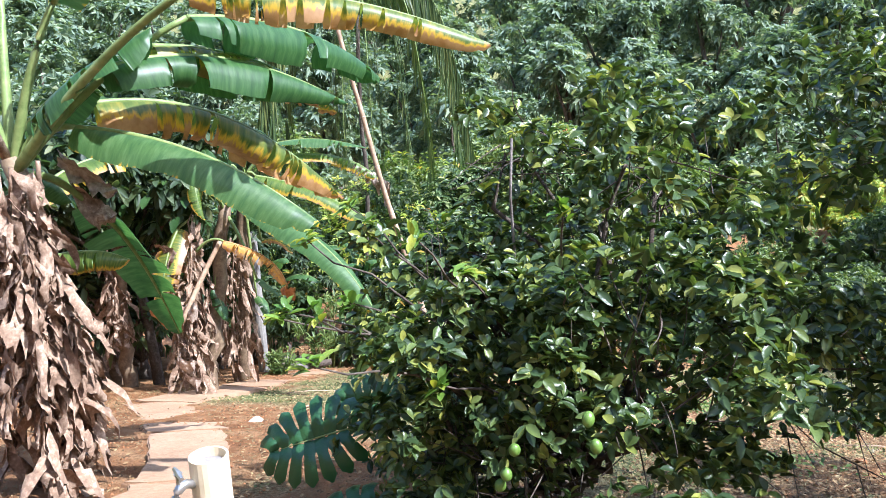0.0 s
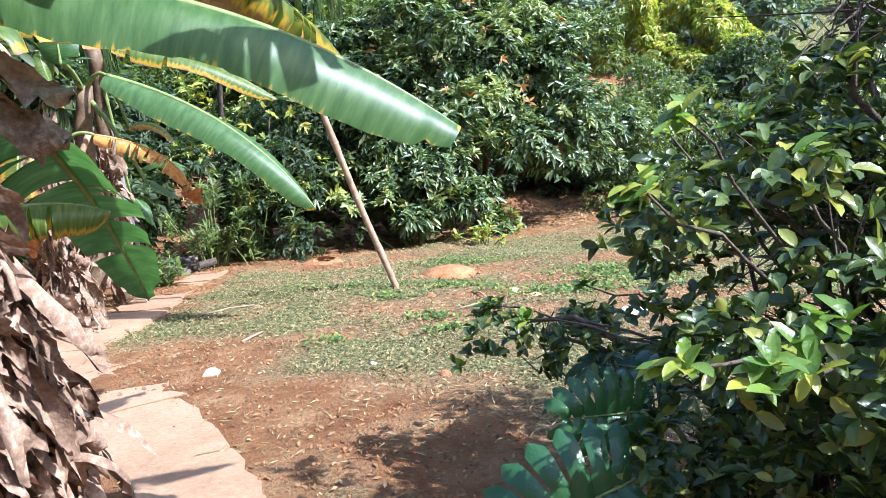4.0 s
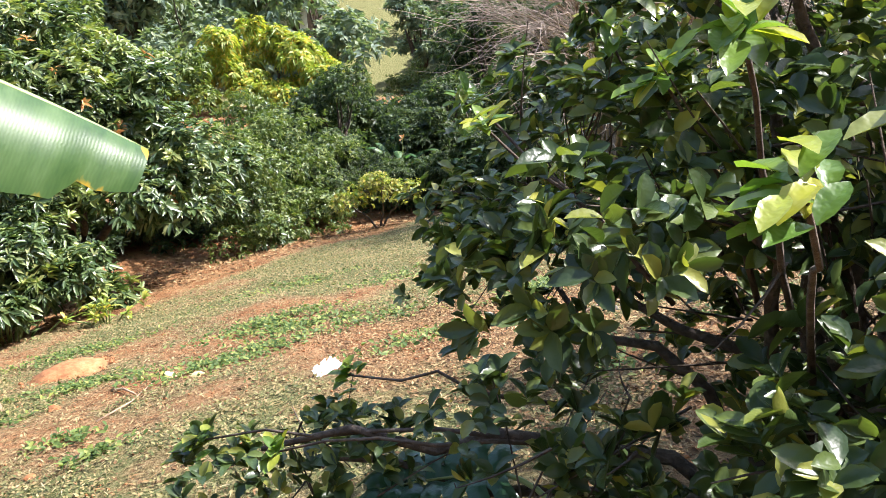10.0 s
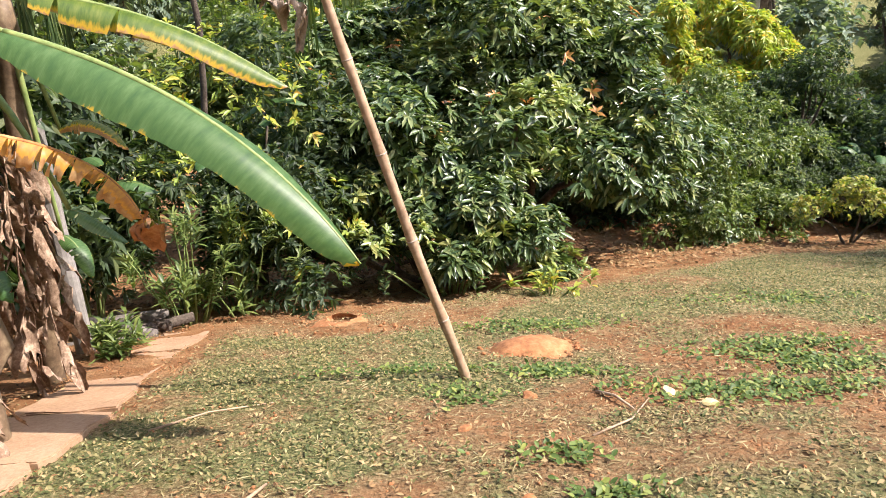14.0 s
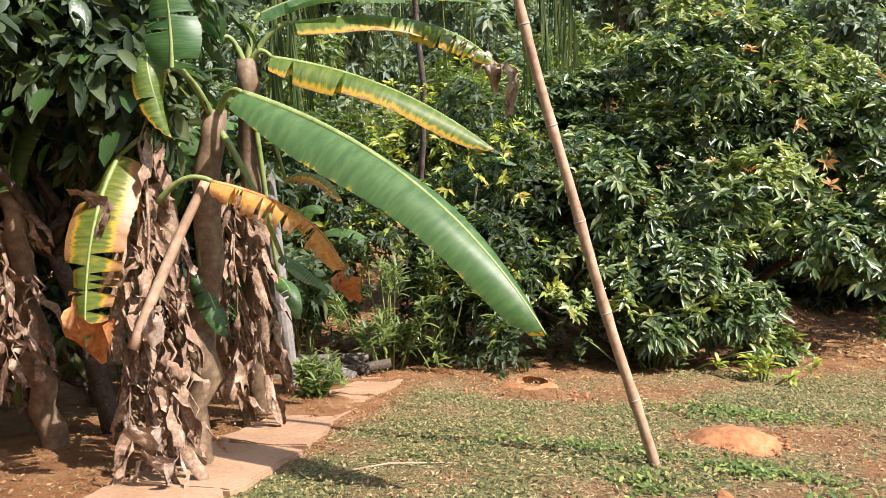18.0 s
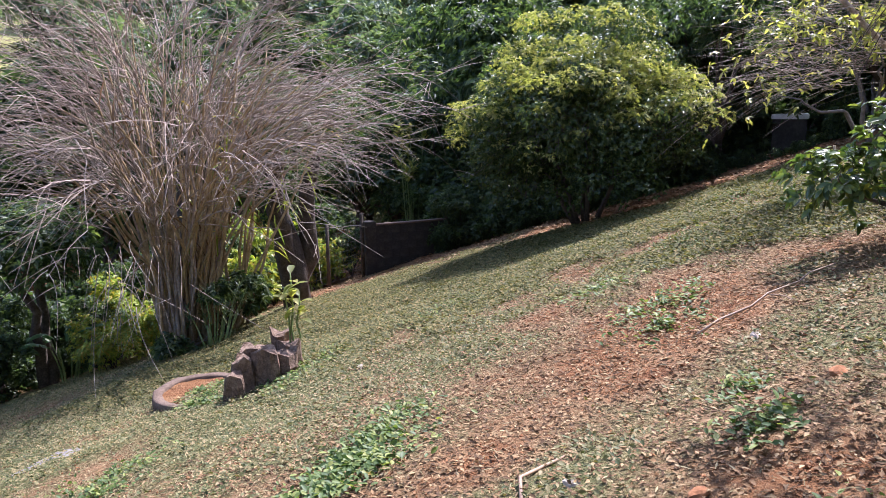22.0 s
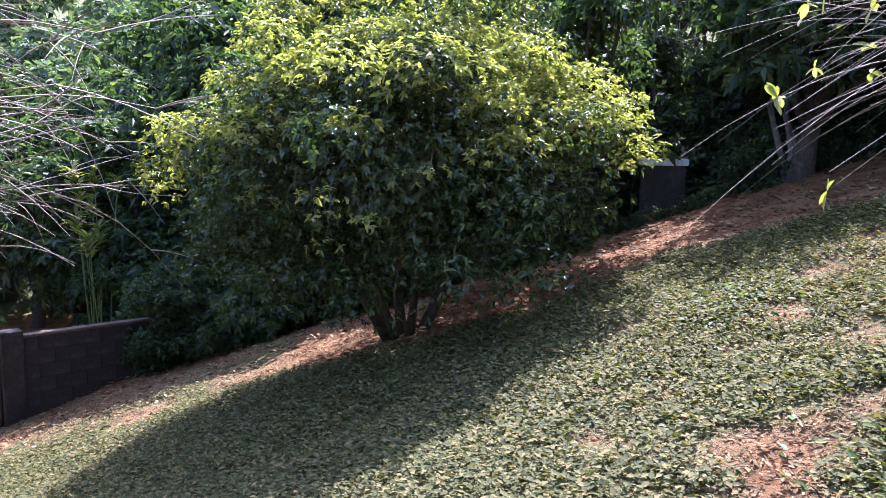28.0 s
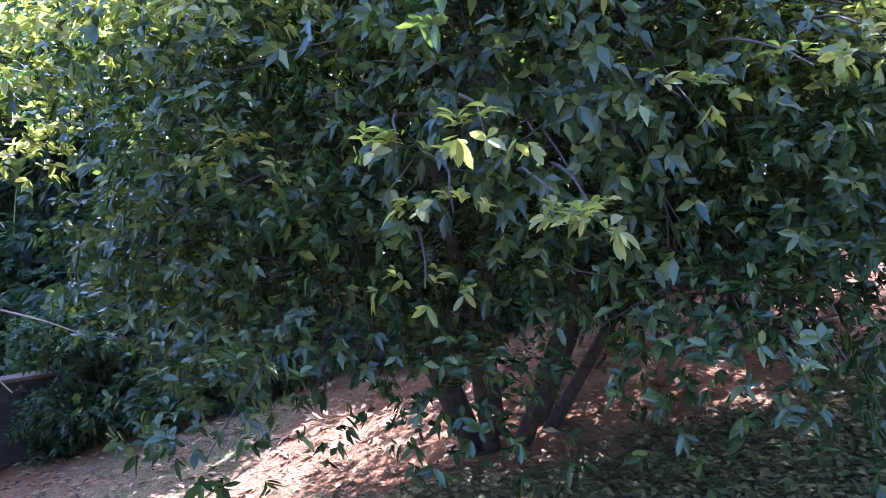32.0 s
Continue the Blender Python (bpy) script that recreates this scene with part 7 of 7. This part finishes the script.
def far_house(x, y, z, sx, sy, sz, wall, roof, label, turn=0.0):
    t = thing("house", (x, y, float(ground(x, y))), label, "house", "houses across the valley")
    t.rotation_euler = (0, 0, radians(turn))
    zz = z - t.location.z
    bm = box_bm(sx, sy, max(0.5, zz + sz), 0.03)
    part("wall", bm, wall, t)
    h = max(0.5, zz + sz)
    bm = bmesh.new()
    o, r = 0.3, 0.22 * sy
    vs = [bm.verts.new(p) for p in ((-sx / 2 - o, -sy / 2 - o, h), (sx / 2 + o, -sy / 2 - o, h), (sx / 2 + o, sy / 2 + o, h), (-sx / 2 - o, sy / 2 + o, h), (-sx / 2 - o, 0, h + r), (sx / 2 + o, 0, h + r))]
    for q in ((0, 1, 5, 4), (2, 3, 4, 5), (1, 2, 5), (3, 0, 4), (0, 3, 2, 1)):
        bm.faces.new([vs[k] for k in q])
    part("roof", bm, roof, t)
    for k in (-0.25, 0.25):
        bm = box_bm(0.16 * sx, 0.08, 0.9, 0.01)
        bmesh.ops.translate(bm, verts=bm.verts, vec=(k * sx, -sy / 2, h - 1.6))
        part("window", bm, M_DARKWALL, t)


far_house(30.0, 57.5, 0.2, 3.4, 3.0, 1.6, M_BRICKRED, M_BRICKRED, "small bare brick house across the valley", -20)
far_house(13.4, 42.5, -1.6, 2.6, 2.4, 1.3, M_WHITE, M_BRICKRED, "small house with a red tile roof among trees", -10)
far_house(29.0, 73.0, 3.0, 3.6, 3.0, 1.4, M_WHITE, M_WHITE, "small whitewashed house on the far pasture", -20)
far_house(47.5, 91.0, 5.6, 5.0, 4.0, 2.2, M_WHITE, M_GREYCONC, "white house high on the far pasture", -25)


def clay_bank():
    bm = bmesh.new()
    n = 24
    rows = []
    for k in range(n):
        x = 25.5 + 10.5 * k / (n - 1)
        y = 61.0 - 0.12 * (x - 25)
        z = float(ground(x, y))
        rows.append([bm.verts.new((x, y + dy + 0.15 * noise.noise((x, dy, 1)), z + h)) for dy, h in ((0, -0.5), (0.1, 0.9 + 0.25 * noise.noise((x * 0.8, 0, 0))), (0.9, 1.5 + 0.3 * noise.noise((x * 0.6, 2, 0))), (3.0, 0.6))])
    for a, b in zip(rows[:-1], rows[1:]):
        for c in range(3):
            bm.faces.new((a[c], b[c], b[c + 1], a[c + 1]))
    me = bpy.data.meshes.new("clay_bank")
    bm.to_mesh(me)
    bm.free()
    me.materials.append(M_BRICKRED)
    tagged(new("clay_bank", me), "cut red clay bank across the far pasture", "bank", kind="structure")


clay_bank()


# ---- small things lying about ----
def pebble(name, x, y, size, material, label, category, seed, flat=0.5):
    bm = bmesh.new()
    bmesh.ops.create_icosphere(bm, subdivisions=2, radius=size)
    for v in bm.verts:
        k = 1 + 0.35 * noise.noise(v.co / size * 1.3 + Vector((seed, 0, 0)))
        v.co = Vector((v.co.x * k * 1.25, v.co.y * k, v.co.z * k * flat))
    me = bpy.data.meshes.new(name)
    bm.to_mesh(me)
    bm.free()
    me.materials.append(material)
    ob = new(name, me)
    ob.location = (x, y, gz(x, y) + size * flat * 0.4)
    ob.rotation_euler = (radians(18), 0, seed * 1.7)
    return tagged(ob, label, category)


def crumpled_paper(x, y):
    gen = np.random.default_rng(160)
    bm = bmesh.new()
    n = 9
    g = [[bm.verts.new(((i / (n - 1) - 0.5) * 0.2, (j / (n - 1) - 0.5) * 0.13, 0.035 * noise.noise((i * 0.9, j * 0.9, 3)) + 0.03 * (i / n))) for i in range(n)] for j in range(n)]
    for j in range(n - 1):
        for i in range(n - 1):
            if (i, j) not in ((0, 0), (0, 1), (7, 7), (6, 7), (3, 7), (0, 7)):
                bm.faces.new((g[j][i], g[j][i + 1], g[j + 1][i + 1], g[j + 1][i]))
    bmesh.ops.delete(bm, geom=[v for v in bm.verts if not v.link_faces], context="VERTS")
    bmesh.ops.solidify(bm, geom=list(bm.faces), thickness=0.002)
    me = bpy.data.meshes.new("paper_scrap")
    bm.to_mesh(me)
    bm.free()
    me.materials.append(M_PAPER)
    ob = new("paper_scrap", me)
    ob.location = (x, y, gz(x, y) + 0.03)
    ob.rotation_euler = (radians(18), 0, 0.5)
    tagged(ob, "crumpled scrap of white paper on the grass", "paper")


crumpled_paper(2.1, 3.3)
for k, (x, y, s) in enumerate(((1.19, 4.58, 0.05), (1.37, 4.36, 0.045))):
    pebble("fruit_husk", x, y, s, M_RIND, "pale yellow fruit husk on the grass", "husk", k + 1, 0.7)
for k, (x, y, s) in enumerate(((0.1, 2.2, 0.03), (-0.1, 4.05, 0.04), (0.32, 4.68, 0.045), (-1.05, 2.15, 0.05), (3.9, 2.1, 0.04), (3.6, 2.35, 0.03), (5.75, 1.95, 0.035), (0.62, 1.9, 0.04), (-0.75, 2.5, 0.03), (4.1, 2.6, 0.03), (0.2, 3.2, 0.025), (2.9, 2.7, 0.03), (7.0, 5.2, 0.035), (4.9, 1.6, 0.04))):
    pebble("stone", x, y, s, M_CLOD if k % 3 else M_STONE, "small pale stone on the slope", "stone", k + 5)


def stick(pts, r, label):
    p = np.array([(x, y, gz(x, y) + h) for x, y, h in pts])
    v, f = tube_arrays(p, np.linspace(r, r * 0.5, len(p)), 6)
    ob = mesh_ob("stick", v - p[0], f, M_POLE, smooth=True)
    ob.location = p[0]
    tagged(ob, label, "stick")


stick([(6.0, 2.3, 0.01), (6.17, 2.17, 0.03), (6.3, 1.99, 0.025), (6.44, 1.9, 0.04), (6.57, 1.72, 0.035), (6.7, 1.66, 0.05), (6.8, 1.5, 0.06)], 0.0085, "long dry branch lying on the soil")
stick([(6.45, 1.9, 0.03), (6.3, 1.8, 0.03), (6.15, 1.75, 0.02)], 0.005, "short dry twig beside the branch")
stick([(-1.15, 3.1, 0.01), (-1.1, 3.25, 0.02), (-1.06, 3.4, 0.02)], 0.014, "pale piece of dry stalk")
stick([(0.6, 3.9, 0.01), (0.85, 4.1, 0.02), (1.05, 4.5, 0.02)], 0.008, "thin dry twig on the grass")
stick([(0.75, 4.67, 0.01), (0.83, 4.5, 0.03), (0.9, 4.28, 0.01)], 0.013, "dry brown stalk lying on the bare soil")
stick([(-2.1, 4.4, 0.01), (-1.8, 4.65, 0.02), (-1.4, 4.8, 0.01)], 0.009, "thin curved twig on the grass")
stick([(3.9, 2.75, 0.01), (4.2, 2.85, 0.03), (4.45, 2.7, 0.01)], 0.012, "bent dry twig on the soil")
stick([(8.0, 3.0, 0.01), (8.05, 3.15, 0.04), (7.95, 3.35, 0.01)], 0.009, "thin dry twig on the lawn")


def log_heap():
    gen = np.random.default_rng(170)
    t = thing("log_heap", on_ground(-3.7, 7.6), "heap of pale cut logs and leaf trash", "logs")
    for k in range(9):
        a = gen.uniform(-0.5, 0.5)
        c = np.array([gen.uniform(-0.35, 0.35), gen.uniform(-0.25, 0.25), 0.06 + 0.07 * (k // 4)])
        d = np.array([math.cos(a), math.sin(a), gen.normal(0, 0.06)]) * gen.uniform(0.25, 0.45)
        v, f = tube_arrays(np.array([c - d, c, c + d]), [0.06, 0.065, 0.055], 8)
        mesh_ob("log", v, f, M_GREYBARK if k % 2 else M_BARK, t, smooth=True)


log_heap()


# ---- plants and litter that cover the ground ----
def scatter(n, gen, x0, x1, y0, y1, keep):
    x, y = gen.uniform(x0, x1, n), gen.uniform(y0, y1, n)
    k = gen.random(n) < keep(x, y)
    x, y = x[k], y[k]
    return np.stack([x, y, ground(x, y) + bumps(x, y)], -1)


def off_path(p):
    mids = np.array([(0.35, -0.95), (-0.62, 0.62), (-2.1, 2.4), (-2.8, 3.1), (-2.9, 4.8), (-3.02, 6.6), (-3.02, 7.5)])
    d = np.full(len(p), 9.0)
    for a, b in zip(mids[:-1], mids[1:]):
        t = np.clip(((p[:, :2] - a) @ (b - a)) / ((b - a) @ (b - a)), 0, 1)
        d = np.minimum(d, np.linalg.norm(p[:, :2] - a - t[:, None] * (b - a), axis=1))
    return d > 0.2 + 0.16 * value_noise(p[:, 0], p[:, 1], 0.09, 8)


def cover_mesh(name, p, gen, lo, hi, ratio, lift, upright, material, label, category, fine=False, per=3):
    p = np.repeat(p, per, 0)
    m = len(p)
    p = p + np.stack([gen.normal(0, 0.02, m), gen.normal(0, 0.02, m), gen.uniform(0, lift, m)], -1)
    a = gen.uniform(0, 2 * np.pi, m)
    way = np.stack([np.cos(a), np.sin(a), gen.uniform(-0.1, upright, m)], -1)
    L = gen.uniform(lo, hi, m)
    v, f = leaf_arrays(p, way, unit(gen.normal(0, 0.35, (m, 3)) + [0, 0, 1]), L, L * ratio, fine, 0.15, 0.1)
    ob = crown(name, (v, f), material, None)
    return tagged(ob, label, category, kind="stuff")


gen = np.random.default_rng(200)
p = scatter(300000, gen, -3.6, 12.0, -0.6, 13.5, lambda x, y: greenness(x, y) * 0.58)
cover_mesh("creeping_grass", p[off_path(p)], gen, 0.018, 0.042, 0.5, 0.036, 0.75, M_COVER, "patchy creeping green cover on red soil", "grass", per=2)
p = scatter(120000, gen, 7.5, 15.6, 0.0, 10.5, lambda x, y: greenness(x, y) * np.clip((x - 7.0) / 2.5, 0, 1))
cover_mesh("leafy_cover", p, gen, 0.024, 0.05, 0.6, 0.065, 0.5, M_CARPET, "dense carpet of small rounded leaves", "ground cover", per=3)
p = scatter(230000, gen, -3.6, 13.0, 0.5, 13.5, lambda x, y: 0.12 + 0.6 * np.clip(growth(x, y) * 1.6 - 0.3, 0, 1))
cover_mesh("dry_straw", p[off_path(p)], gen, 0.025, 0.075, 0.12, 0.018, 0.3, M_STRAW, "fine dry straw and withered stalks", "litter", per=1)
p = scatter(120000, gen, -4.5, 17.0, -2.0, 12.0, lambda x, y: 0.25 + 0.5 * (1 - greenness(x, y)))
cover_mesh("leaf_litter", p[off_path(p) | (gen.random(len(p)) < 0.3)], gen, 0.012, 0.048, 0.45, 0.012, 0.3, M_LITTER, "scattered dry leaf litter", "litter", per=1)
def clods(n, x0, x1, y0, y1, gen, lo, hi, keep):
    """Crumbs of dry earth: squashed eight-sided lumps."""
    p = scatter(n, gen, x0, x1, y0, y1, keep)
    m = len(p)
    r = lo + (hi - lo) * gen.random(m) ** 4
    d = np.array([(1, 0, 0), (0, 1, 0), (-1, 0, 0), (0, -1, 0), (0, 0, 0.75), (0, 0, -0.5)], float)
    v = p[:, None] + d[None] * r[:, None, None] * gen.uniform(0.6, 1.35, (m, 6, 1))
    a = gen.uniform(0, 6.28, m)
    w = v - p[:, None]
    c, s = np.cos(a)[:, None], np.sin(a)[:, None]
    v = np.stack([p[:, None, 0] + c * w[..., 0] - s * w[..., 1], p[:, None, 1] + s * w[..., 0] + c * w[..., 1], v[..., 2]], -1)
    q = np.array([(0, 1, 4), (1, 2, 4), (2, 3, 4), (3, 0, 4), (1, 0, 5), (2, 1, 5), (3, 2, 5), (0, 3, 5)])
    f = (q[None] + 6 * np.arange(m)[:, None, None]).reshape(-1, 3)
    ob = crown("earth_crumbs", (v.reshape(-1, 3), f), M_CLOD, None)
    tagged(ob, "loose crumbs of dry red earth", "soil", kind="stuff")


p = scatter(85000, gen, 2.3, 10.5, 0.6, 5.4, lambda x, y: 0.3 + 0.55 * (1 - greenness(x, y)))
cover_mesh("leaf_litter", p, gen, 0.016, 0.045, 0.42, 0.02, 0.4, M_LITTER, "brown dry leaves on the bare slope", "litter", per=1)
clods(45000, -3.6, 12.5, -0.8, 9.0, gen, 0.003, 0.018, lambda x, y: 0.1 + 0.7 * (1 - greenness(x, y)))
p = scatter(60000, gen, 6.0, 12.5, 0.6, 6.0, lambda x, y: greenness(x, y) * 0.35 * np.clip((x - 6.0) / 2.5, 0, 1))
cover_mesh("leafy_cover", p, gen, 0.02, 0.04, 0.55, 0.04, 0.5, M_CARPET, "loose creeping cover of larger leaves", "ground cover", per=3)
p = scatter(16000, gen, 14.0, 24.0, -4.0, 14.0, lambda x, y: 0.8 + 0 * x)
cover_mesh("leaf_litter", p, gen, 0.05, 0.1, 0.4, 0.03, 0.3, M_LITTER, "thick dry leaves under the trees", "litter", per=2)
p = scatter(14000, gen, -7.0, 16.0, 9.0, 22.0, lambda x, y: 1.0 * (y > 9.6 + 0.5 * np.clip(x, -3, 9)))
cover_mesh("leaf_litter", p, gen, 0.06, 0.13, 0.4, 0.04, 0.4, M_LITTER, "thick dry leaves below the lawn", "litter", per=2)


def weed_patch(x, y, rx, ry, n, seed, material=M_LUSH, size=0.05, h=0.045):
    g = np.random.default_rng(seed)
    m = n * 3
    px, py = x + rx * 0.75 * g.normal(size=m), y + ry * 0.75 * g.normal(size=m)
    keep = value_noise(px + 31, py + 17, 0.16, 5) + 0.35 * g.normal(size=m) > 0.45
    px, py = px[keep], py[keep]
    p = np.stack([px, py, ground(px, py) + bumps(px, py)], -1)
    cover_mesh("weed_patch", p, g, size * 0.5, size * 1.15, 0.5, h, 0.7, material, "low patch of bright green weeds", "weeds", True, 3)


# on the open lawn
for k, (x, y, rx, ry, n) in enumerate(((2.28, 5.56, 0.4, 0.22, 260), (2.6, 5.1, 0.35, 0.16, 110), (1.5, 4.55, 0.3, 0.2, 120), (2.0, 4.6, 0.4, 0.16, 100), (4.45, 3.92, 0.45, 0.2, 240), (4.9, 3.95, 0.4, 0.18, 200), (0.5, 5.3, 0.35, 0.12, 130), (0.65, 6.85, 0.5, 0.18, 140), (1.2, 4.8, 0.25, 0.15, 60), (-0.18, 4.7, 0.22, 0.14, 60), (2.86, 3.5, 0.3, 0.16, 80), (0.35, 3.6, 0.2, 0.12, 40), (4.95, 2.0, 0.12, 0.1, 26), (4.45, 1.95, 0.16, 0.13, 40), (3.3, 1.75, 0.3, 0.2, 80), (6.6, 2.55, 0.35, 0.22, 110), (7.9, 3.3, 0.3, 0.2, 90))):
    weed_patch(x, y, rx, ry, n, 210 + k)
# by the stump, the far edge and the upper slope
for k, (x, y, rx, ry, n) in enumerate(((7.1, 7.1, 0.2, 0.14, 40), (6.7, 6.75, 0.18, 0.12, 40), (6.95, 6.0, 0.25, 0.15, 50), (7.5, 5.95, 0.25, 0.15, 50), (3.1, 7.8, 0.6, 0.25, 160), (5.0, 6.2, 0.35, 0.2, 90), (0.55, 3.15, 0.16, 0.1, 30), (-0.4, 3.0, 0.2, 0.1, 30), (4.1, 6.6, 0.5, 0.3, 130), (9.4, 2.6, 0.5, 0.25, 90), (8.9, 5.2, 0.4, 0.2, 70), (12.4, 2.4, 0.5, 0.3, 120), (3.05, 4.7, 0.4, 0.2, 70), (-0.7, 5.4, 0.4, 0.14, 60))):
    weed_patch(x, y, rx, ry, n, 230 + k)


def earth_mound(x, y, rx, ry, h, seed):
    """A low dome of loose earth with a crumbling foot."""
    gen = np.random.default_rng(seed)
    t = thing("earth_mound", on_ground(x, y), "small mound of fresh orange earth on the lawn", "mound")
    n = 26
    bm = bmesh.new()
    rows = []
    for s, z in ((1.15, -0.05), (1.0, 0.02), (0.85, 0.42), (0.62, 0.74), (0.36, 0.93), (0.12, 1.0)):
        ring = []
        for k in range(n):
            a = 2 * np.pi * k / n
            w = s * (1 + 0.1 * noise.noise((2 * math.cos(a), 2 * math.sin(a), 3 * s)) + 0.02 * gen.normal())
            px, py = rx * w * math.cos(a), ry * w * math.sin(a)
            ring.append(bm.verts.new((px, py, gz(x + px, y + py) - t.location.z + h * z + 0.005 * gen.normal())))
        rows.append(ring)
    for a, b in zip(rows[:-1], rows[1:]):
        for k in range(n):
            bm.faces.new((a[k], a[(k + 1) % n], b[(k + 1) % n], b[k]))
    bm.faces.new(rows[-1])
    part("mound", bm, M_CLOD, t).data.shade_smooth()
    for k in range(30):
        a = gen.uniform(0, 2 * np.pi)
        bm = bmesh.new()
        r = gen.uniform(0.008, 0.025)
        bmesh.ops.create_icosphere(bm, subdivisions=1, radius=r)
        px, py = rx * gen.uniform(0.95, 1.4) * math.cos(a), ry * gen.uniform(0.95, 1.4) * math.sin(a)
        bmesh.ops.translate(bm, verts=bm.verts, vec=(px, py, gz(x + px, y + py) - t.location.z + 0.4 * r))
        part("clod", bm, M_CLOD, t)


earth_mound(0.42, 5.98, 0.34, 0.26, 0.1, 259)


def hole_in_mound():
    """A dark burrow mouth in a small mound of earth."""
    gen = np.random.default_rng(260)
    t = thing("burrow", on_ground(-1.4, 7.4), "small burrow with fresh red earth round its mouth", "burrow")
    n = 14
    bm = bmesh.new()
    rings = []
    for s, h, d in ((0.8, 0.0, 0.02), (0.6, 0.05, 0.05), (0.42, 0.07, 0.02), (0.36, 0.03, 0.1), (0.25, -0.05, 0.22), (0.05, -0.1, 0.3)):
        ring = []
        for k in range(n):
            a = 2 * np.pi * k / n
            back = 0.6 + 0.4 * math.sin(a)
            w = 1 + 0.12 * gen.normal()
            x, y = 0.4 * s * w * math.cos(a), 0.26 * s * w * math.sin(a) + d * 0.3
            ring.append(bm.verts.new((x, y, gz(-1.4 + x, 7.4 + y) - t.location.z + h * (back if h > 0 else 1) - 0.01)))
        rings.append(ring)
    for a, b in zip(rings[:-1], rings[1:]):
        for k in range(n):
            bm.faces.new((a[k], a[(k + 1) % n], b[(k + 1) % n], b[k]))
    part("mound", bm, M_CLOD, t)
    for k in range(26):
        a = gen.uniform(0, 2 * np.pi)
        r = gen.uniform(0.3, 0.5)
        bm = bmesh.new()
        bmesh.ops.create_icosphere(bm, subdivisions=1, radius=gen.uniform(0.012, 0.03))
        x, y = -1.4 + 1.4 * r * math.cos(a), 7.4 + r * math.sin(a)
        bmesh.ops.translate(bm, verts=bm.verts, vec=(x + 1.4, y - 7.4, gz(x, y) - t.location.z + 0.008))
        part("clod", bm, M_CLOD, t)


hole_in_mound()
